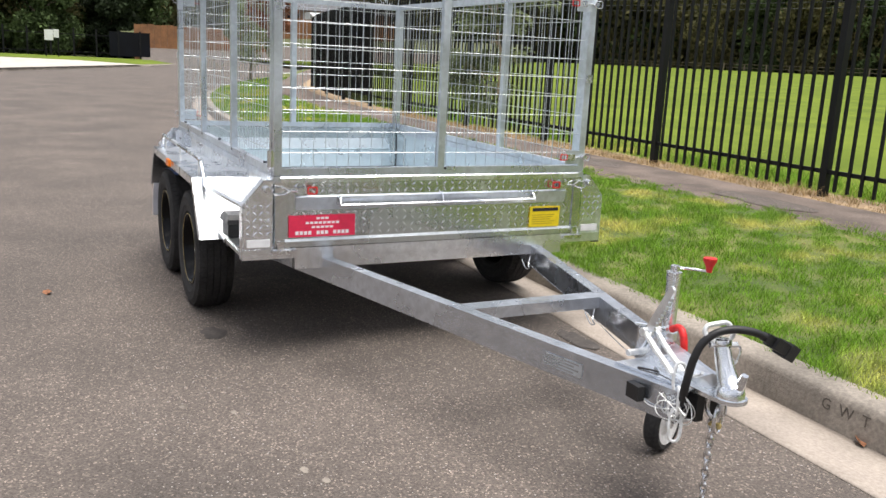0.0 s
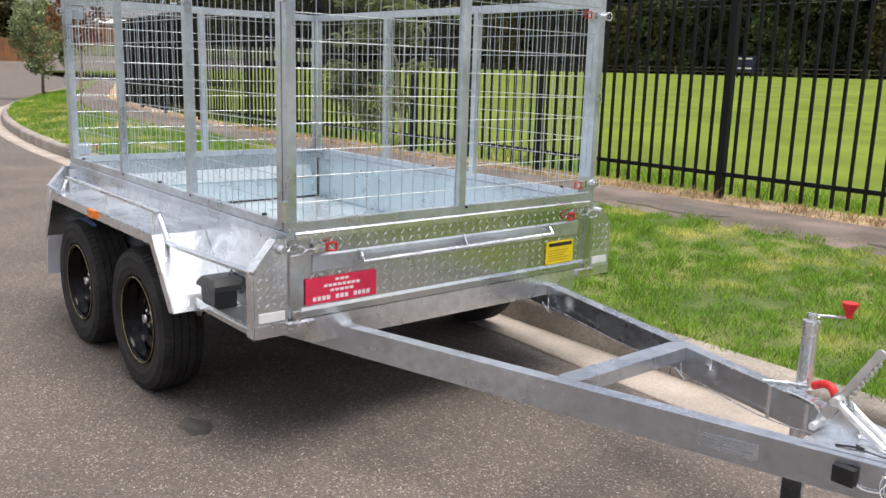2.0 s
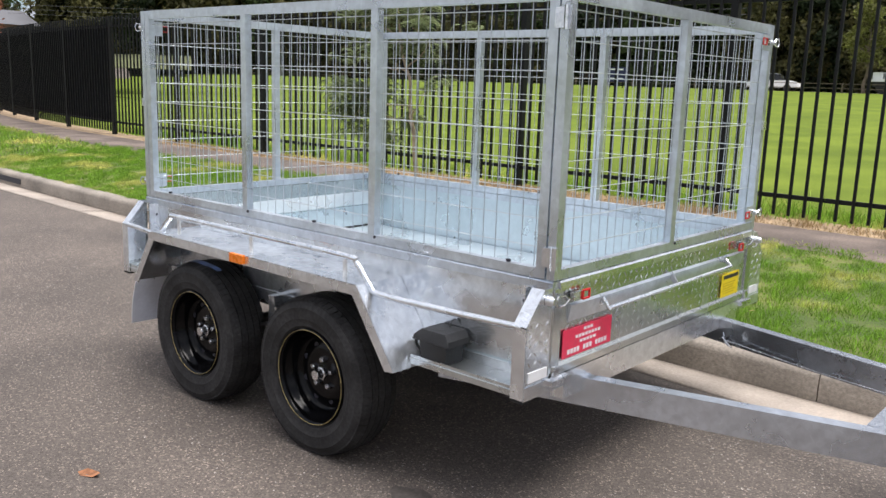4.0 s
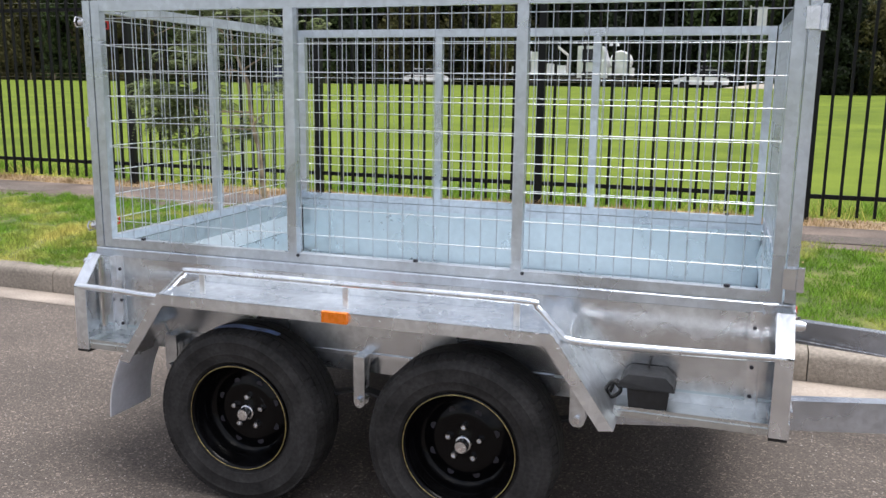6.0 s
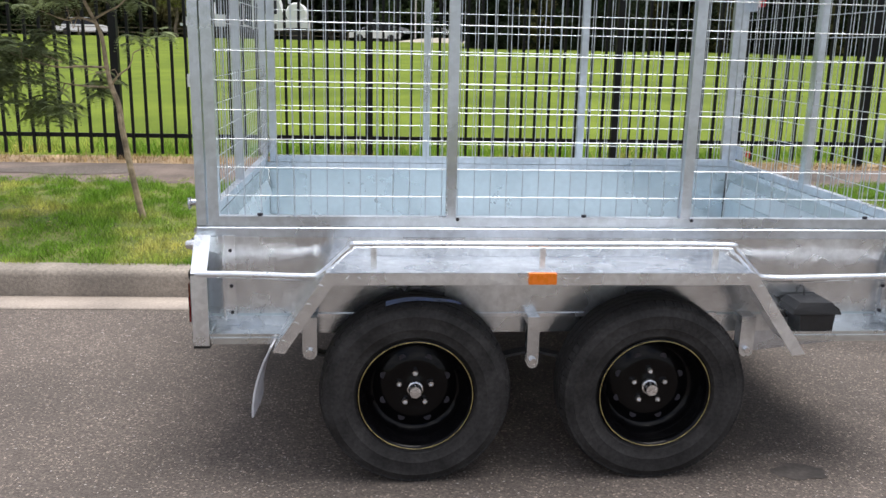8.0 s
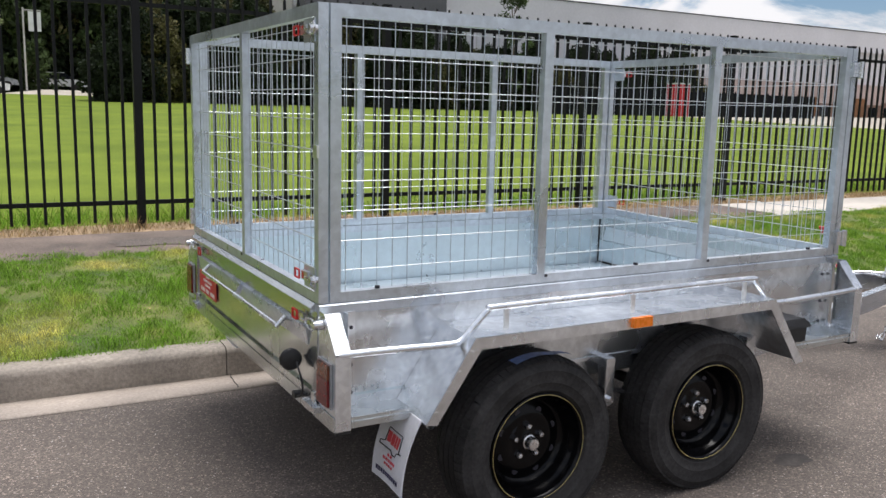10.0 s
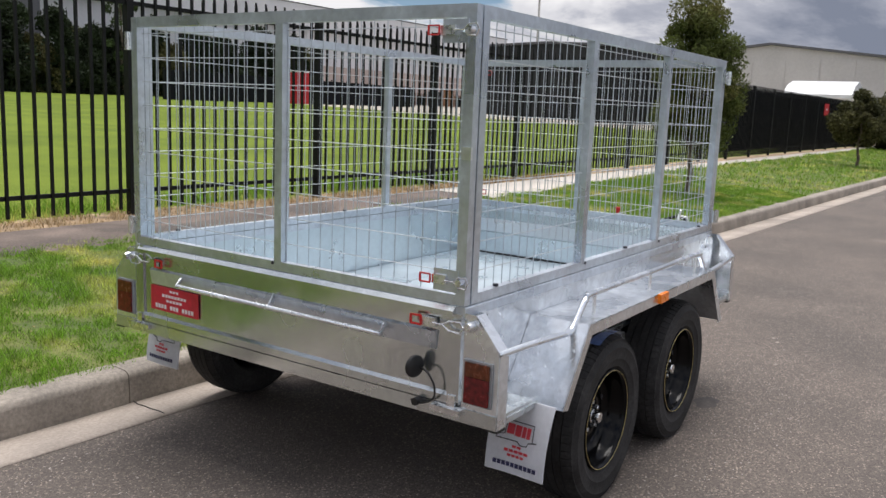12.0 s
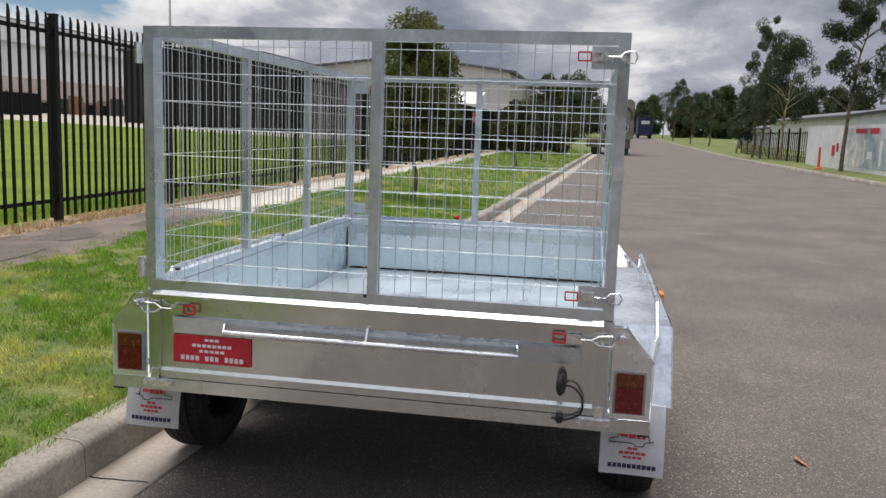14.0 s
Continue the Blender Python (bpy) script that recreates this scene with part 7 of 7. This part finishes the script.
def works_truck(at):
    """A long white works truck: deck with stacked boxes, a lifting arm, a tall cab with windows, wheels."""
    c = thing("works_truck", at, "long white works truck with boxes parked behind the oval", "truck")
    part("chassis", box(bmesh.new(), -5.0, 4.9, -1.0, 1.0, 0.55, 0.95), BLACK_STEEL, c)
    part("deck", box(bmesh.new(), -5.2, -0.1, -1.2, 1.2, 0.955, 1.15), WHITE_PAINT, c)
    for x, w, h in ((-3.85, 0.32, 1.75), (-3.05, 0.34, 1.70), (-2.2, 0.42, 0.75), (-1.1, 0.55, 0.6), (-4.7, 0.35, 0.5)):
        part("crate", box(bmesh.new(), x - w, x + w, -0.9, 0.9, 1.154, 1.15 + h), WHITE_PAINT, c, bevel=0.03)
    bm = bmesh.new()
    tube(bm, [(-0.45, 0, 1.15), (-0.45, 0, 2.6), (-1.4, 0, 3.3)], 0.11, 8)
    part("lifting_arm", bm, SHED_GREY, c)
    bm = bmesh.new()
    prism(bm, [(0.5, -1.15, 0.7), (0.5, -1.15, 3.3), (2.5, -1.15, 3.3), (2.9, -1.15, 2.1), (3.0, -1.15, 0.7)], (0, 2.3, 0))
    cab = part("cab", bm, WHITE_PAINT, c, bevel=0.08)
    part("side_window", box(bmesh.new(), 0.85, 2.45, -1.19, -1.154, 2.0, 3.05), GLASS_DARK, cab)
    part("grille", box(bmesh.new(), 0.9, 2.4, -1.20, -1.154, 0.8, 1.25), TRUCK_GREY, cab)
    bm = bmesh.new()
    lathe(bm, [(0.0, -1.0), (0.75, -1.0), (0.85, -0.85), (0.85, 0.85), (0.75, 1.0), (0.0, 1.0)], (3.95, 0, 2.1), "y", 20)
    part("tank", bm, WHITE_PAINT, c, smooth=True)
    part("tank_box", box(bmesh.new(), 3.05, 4.9, -1.1, 1.1, 0.96, 1.6), WHITE_PAINT, c, bevel=0.04)
    bm = bmesh.new()
    lathe(bm, [(0.0, 0.0), (0.42, 0.0), (0.38, 0.22), (0.0, 0.3)], (3.3, 0, 3.35), "z", 16)
    tube(bm, [(3.3, 0, 2.9), (3.3, 0, 3.36)], 0.08, 8)
    part("beacon", bm, WHITE_PAINT, c, smooth=True)
    for x in (-4.2, -3.1, 1.6, 4.1):
        for y in (-1.0, 1.0):
            w = bmesh.new()
            lathe(w, [(0.0, -0.14), (0.50, -0.14), (0.50, 0.14), (0.0, 0.14)], (x, y, 0.50), "y", 20)
            part("wheel", w, RUBBER, c)
    return c


works_truck((-10.1, 68.6, oval_z(67) - 0.04))

pipe_truck = thing("pipe_truck", (56.8, -1.62, 0.0), "olive truck loaded with pipes standing at the kerb", "truck")
part("chassis", box(bmesh.new(), 0, 7, -1.0, 1.0, 0.5, 0.8), BLACK_STEEL, pipe_truck)
part("tail_rack", box(bmesh.new(), -0.08, 0.06, -1.36, 1.58, 0.50, 1.12), RUST, pipe_truck, bevel=0.03)
for y in (-0.9, 0.9):
    part("mudflap", box(bmesh.new(), -0.03, 0.0, y - 0.36, y + 0.36, 0.1, 0.548), RUBBER, pipe_truck)
bm = bmesh.new()
prism(bm, [(0.0, 0.58, 1.13), (0.0, 0.58, 2.25), (0.0, 0.42, 2.9), (0.0, 0.30, 3.72), (0.0, -1.30, 3.80), (0.0, -1.52, 3.6), (0.0, -1.54, 1.13)], (6.8, 0, 0))
part("load", bm, TRUCK_GREEN, pipe_truck, bevel=0.08)
bm = bmesh.new()
tube(bm, arc([(-0.05, 0.18, 2.65), (-0.05, 0.02, 3.05), (-0.05, -0.45, 3.28), (-0.05, -1.05, 3.22), (-0.05, -1.36, 2.95), (-0.05, -1.42, 2.45)], 4), 0.12, 8)
part("hose", bm, TRUCK_GREY, pipe_truck, "thick dark hose arched over the load", smooth=True)
for y in (-0.78, 0.14):
    w = bmesh.new()
    lathe(w, [(0.33, 0.02), (0.42, 0.02), (0.42, -0.16), (0.33, -0.16)], (-0.06, y, 1.86), "x", 24, closed=True)
    part("pipe", w, SHED_GREY, pipe_truck, smooth=True)
    w = bmesh.new()
    lathe(w, [(0.0, 0), (0.34, 0), (0.34, -0.04), (0.0, -0.04)], (-0.02, y, 1.86), "x", 24)
    part("pipe_end", w, FENCE, pipe_truck)
for x in (1.2, 2.3, 5.8):
    for y in (-1.0, 1.0):
        w = bmesh.new()
        lathe(w, [(0.0, -0.15), (0.48, -0.15), (0.48, 0.15), (0.0, 0.15)], (x, y, 0.48), "y", 20)
        part("wheel", w, RUBBER, pipe_truck)

far_truck = thing("box_truck", (150, -9.0, rise(150) - 0.02), "dark blue box truck at the far end of the street", "truck")
part("body", box(bmesh.new(), 0.5, 8.0, -1.25, 1.25, 0.7, 3.7), BLUE_PAINT, far_truck, bevel=0.05)
part("sign_panel", box(bmesh.new(), 0.46, 0.496, -0.7, 0.7, 2.5, 3.1), WHITE_PAINT, far_truck)
part("bumper", box(bmesh.new(), 0.3, 0.49, -1.2, 1.2, 0.45, 0.66), BLACK_STEEL, far_truck)
for x in (1.5, 6.8):
    for y in (-1.0, 1.0):
        w = bmesh.new()
        lathe(w, [(0.0, -0.15), (0.48, -0.15), (0.48, 0.15), (0.0, 0.15)], (x, y, 0.48), "y", 20)
        part("wheel", w, RUBBER, far_truck)

kiosk = thing("red_kiosk", (45, 43.5, 1.25), "bright red kiosk at the end of the oval", "kiosk")
part("body", box(bmesh.new(), -0.58, 0.58, -0.58, 0.58, 0, 2.3), RED_PAINT, kiosk, bevel=0.03)
part("roof", box(bmesh.new(), -0.6, 0.6, -0.6, 0.6, 2.304, 2.4), WHITE_PAINT, kiosk, bevel=0.03)
part("door_seam", box(bmesh.new(), -0.590, -0.584, -0.02, 0.02, 0.1, 2.1), WHITE_PAINT, kiosk)
for i in range(14):
    x, y = 36 + 2.6 * i, 47.5 + 0.4 * i
    f = thing("oval_end_fence", (x, y, oval_z(min(y, 66)) - 0.1), "dark screened fence bay at the end of the oval", "fence", "oval end fence")
    part("post", box(bmesh.new(), -0.05, 0.05, -0.05, 0.05, 0, 2.3), FENCE, f)
    part("screen", box(bmesh.new(), 0.05, 2.55, -0.02, 0.02, 0.05, 2.15), CLOTH, f)
low = thing("low_boundary_fence", (0, 66.7, oval_z(66)), "low weathered timber rail fence round the oval", "fence")
for k in range(31):
    part("post", box(bmesh.new(), -92 + 3.0 * k, -91.9 + 3.0 * k, -0.04, 0.04, -0.05, 0.75), BARK, low)
for z in (0.35, 0.7):
    part("rail", box(bmesh.new(), -92, -1.9, -0.02, 0.02, z - 0.025, z + 0.025), BARK, low)
banner = thing("pole_sign", (3.6, 71.5, oval_z(67) + 0.40), "white board on a tall grey pole behind the oval", "sign")
bm = bmesh.new()
tube(bm, [(0, 0, -0.2), (0, 0, 6.2)], 0.07, 8)
part("pole", bm, SHED_GREY, banner, smooth=True)
part("board", box(bmesh.new(), 0.35, 1.25, -0.04, 0.04, 4.45, 5.95), WHITE_PAINT, banner)
part("crossarm", box(bmesh.new(), 0.0, 1.3, -0.03, 0.03, 6.0, 6.08), SHED_GREY, banner)
board = thing("field_sign", (-32.7, 60, oval_z(60)), "small dark blue sign with white bars beside the oval", "sign")
part("board", box(bmesh.new(), -0.8, 0.8, -0.03, 0.03, 0.5, 1.7), BLUE_PAINT, board)
for z in (0.7, 1.45):
    part("lettering_bar", box(bmesh.new(), -0.6, 0.6, -0.045, -0.034, z, z + 0.12), WHITE_PAINT, board)
for x in (-0.6, 0.6):
    part("leg", box(bmesh.new(), x - 0.04, x + 0.04, -0.025, 0.025, -0.05, 0.5), FENCE, board)


def pole(name, at, h, label, lamps=True, stout=1.0):
    p = thing(name, at, label, "pole", "poles")
    bm = bmesh.new()
    tube(bm, [(0, 0, -0.1), (0, 0, h * 0.5), (0, 0, h)], [0.16 * stout, 0.12 * stout, 0.08 * stout], 10)
    part("pole", bm, SHED_GREY, p, smooth=True)
    if lamps:
        part("crossarm", box(bmesh.new(), -0.1, 0.1, -2.3, 2.3, h - 0.3, h - 0.05), SHED_ROOF, p)
        for y in (-1.9, -0.65, 0.65, 1.9):
            part("floodlight", box(bmesh.new(), -0.6, 0.2, y - 0.45, y + 0.45, h - 0.046, h + 0.8), SHED_ROOF, p, bevel=0.06)
    return p


pole("floodlight_pole", (130, 69.4, -0.3), 22.6, "tall grey floodlight pole beyond the warehouse", stout=1.9)
pole("light_pole", (100, 28, -0.25), 11.6, "tall thin grey light pole", False)

mural = thing("mural_wall", (22, -12.1, 0.2), "low pale rendered wall with a painted blue mural", "wall")
part("wall", box(bmesh.new(), -8, 24.6, -0.1, 0.1, -0.3, 2.0), WHITE_PAINT, mural)
part("mural", box(bmesh.new(), -6.0, 17.6, 0.104, 0.115, 0.15, 1.85), MURAL, mural)
for k, (x, z, w, h) in enumerate(((19.2, 0.55, 0.5, 0.5), (18.5, 0.75, 0.35, 0.4), (15.0, 1.62, 1.6, 0.2), (13.2, 1.6, 1.2, 0.24), (9.0, 1.55, 2.0, 0.2))):
    part("painted_mark", box(bmesh.new(), x - w / 2, x + w / 2, 0.118, 0.122, z, z + h), RED_DULL, mural)
for k, (x, z, w, h) in enumerate(((14.4, 0.35, 0.25, 1.0), (13.6, 0.55, 0.7, 0.3), (12.2, 0.3, 0.3, 1.0), (11.0, 0.5, 0.9, 0.35), (9.6, 0.4, 0.3, 0.9), (8.2, 0.5, 0.8, 0.3), (6.4, 0.4, 0.35, 0.9))):
    part("painted_bar", box(bmesh.new(), x - w / 2, x + w / 2, 0.118, 0.122, z, z + h), WHITE_PAINT, mural)
bar_ob = part("bar", box(bmesh.new(), -0.03, 0.03, -0.02, 0.02, 0.0, 1.75), FENCE)
bar_mesh = bar_ob.data
bpy.data.objects.remove(bar_ob)
for k in range(8):
    f = thing("bar_fence", (46.8 + 3.0 * k, -12.3 - 0.03 * k, 0.2), "black steel bar fence panel across the road", "fence", "bar fences")
    for z in (0.25, 1.6):
        part("rail", box(bmesh.new(), 0.0, 3.0, -0.025, 0.025, z, z + 0.05), FENCE, f)
    part("post", box(bmesh.new(), 2.95, 3.05, -0.05, 0.05, -0.1, 1.95), FENCE, f)
    for j in range(5):
        piece("bar", bar_mesh, f, Matrix.Translation((0.5 * (j + 1), 0.05, 0)))
bollard = thing("traffic_bollard", (38.6, -10.75, 0.15), "orange plastic traffic bollard on the far verge", "bollard")
bm = bmesh.new()
lathe(bm, [(0.16, 0), (0.16, 0.06), (0.06, 0.1), (0.05, 1.0), (0.0, 1.03)], (0, 0, 0), "z", 16)
part("body", bm, ORANGE_PLASTIC, bollard, smooth=True)
shed((44, -30, 0.2), 19, 9, 4.0, 4.6, SHED_DARK, SHED_DARK, "dark low building behind the mural wall")
shed((68, -28, 0.2), 31, 8, 3.2, 3.9, WHITE_PAINT, WHITE_PAINT, "low white factory building across the road")
shed((103, -28, 0.2), 20, 8, 2.4, 3.0, WHITE_PAINT, WHITE_PAINT, "low white factory building across the road")

# far side of the bend
yard = thing("yard_fence", (-66, 2, 0.2), "black yard fence covered with black cloth across the bend", "fence")
for k in range(9):
    part("post", box(bmesh.new(), -0.05, 0.05, -8 + 1.6 * k, -7.88 + 1.6 * k, -0.3, 2.1), FENCE, yard)
part("screen", box(bmesh.new(), -0.02, 0.02, 2.6, 5.6, 0.15, 2.0), CLOTH, yard)
for z in (0.3, 1.6):
    part("rail", box(bmesh.new(), -0.02, 0.02, -8, 2.6, z, z + 0.06), FENCE, yard)
timber = thing("timber_wall", (-80, 14, 0.2), "brown timber paling wall behind the lawn across the bend", "wall")
for k in range(22):
    part("paling", box(bmesh.new(), -0.05, 0.05, -6 + 0.6 * k, -5.42 + 0.6 * k, -0.3, 2.95 + 0.04 * (k % 3)), BROWN_WALL, timber)
uphill = thing("timber_wall", (-93, 21, 2.9), "orange-brown timber paling wall above the side street", "wall")
for k in range(24):
    part("paling", box(bmesh.new(), -0.05, 0.05, 0.8 * k, 0.8 * k + 0.77, -0.6, 2.2 + 0.05 * (k % 3)), BROWN_WALL, uphill)
caravan = thing("caravan", (-99, 33.5, 3.1), "white caravan parked behind the timber wall", "caravan")
part("body", box(bmesh.new(), -1.1, 1.1, -3.0, 3.0, 0.5, 3.1), WHITE_PAINT, caravan, bevel=0.15)
part("awning", prism(bmesh.new(), [(1.1, -3.0, 2.9), (2.6, -3.0, 2.45), (2.6, -3.0, 2.55), (1.1, -3.0, 3.0)], (0, 6, 0)), WHITE_PAINT, caravan)
part("window", box(bmesh.new(), 1.104, 1.14, -1.0, 1.0, 1.5, 2.2), GLASS_DARK, caravan)
for y in (-0.5, 0.5):
    w = bmesh.new()
    lathe(w, [(0.0, -0.1), (0.35, -0.1), (0.35, 0.1), (0.0, 0.1)], (1.0, y, 0.33), "x", 16)
    part("wheel", w, RUBBER, caravan)
cables = thing("power_line", (0, 0, 0), "three thin overhead power cables before the trees", "cable")
for k in range(3):
    bm = bmesh.new()
    a, b = Vector((-125, 38, 9.0 + 0.55 * k)), Vector((-28, 74, 8.4 + 0.55 * k))
    tube(bm, [a.lerp(b, t / 8) + Vector((0, 0, -1.2 * math.sin(math.pi * t / 8))) for t in range(9)], 0.016, 5)
    part("cable", bm, SHED_ROOF, cables)
house = thing("house", (-112, 36, 4.2), "low brick house with a grey roof behind trees", "house")
part("wall", box(bmesh.new(), -5, 5, -9, 9, -0.3, 2.6), BRICK_WALL, house)
bm = bmesh.new()
prism(bm, [(-5.6, -9.5, 2.6), (0, -9.5, 4.6), (5.6, -9.5, 2.6)], (0, 19, 0))
part("roof", bm, SHED_ROOF, house)
for y in (-5, 0, 5):
    part("window", box(bmesh.new(), 5.004, 5.05, y - 0.8, y + 0.8, 0.9, 2.0), GLASS_DARK, house)
note = thing("notice_board", (-60, 0.35, 0.2), "white notice board on the yard fence", "sign")
part("board", box(bmesh.new(), -0.03, 0.03, -0.46, 0.10, 1.1, 1.82), WHITE_PAINT, note)
part("board", box(bmesh.new(), -0.03, 0.03, 0.12, 0.46, 1.3, 1.85), WHITE_PAINT, note)
for y in (-0.40, 0.40):
    part("leg", box(bmesh.new(), -0.09, -0.034, y - 0.04, y + 0.04, -0.3, 1.7), FENCE, note)
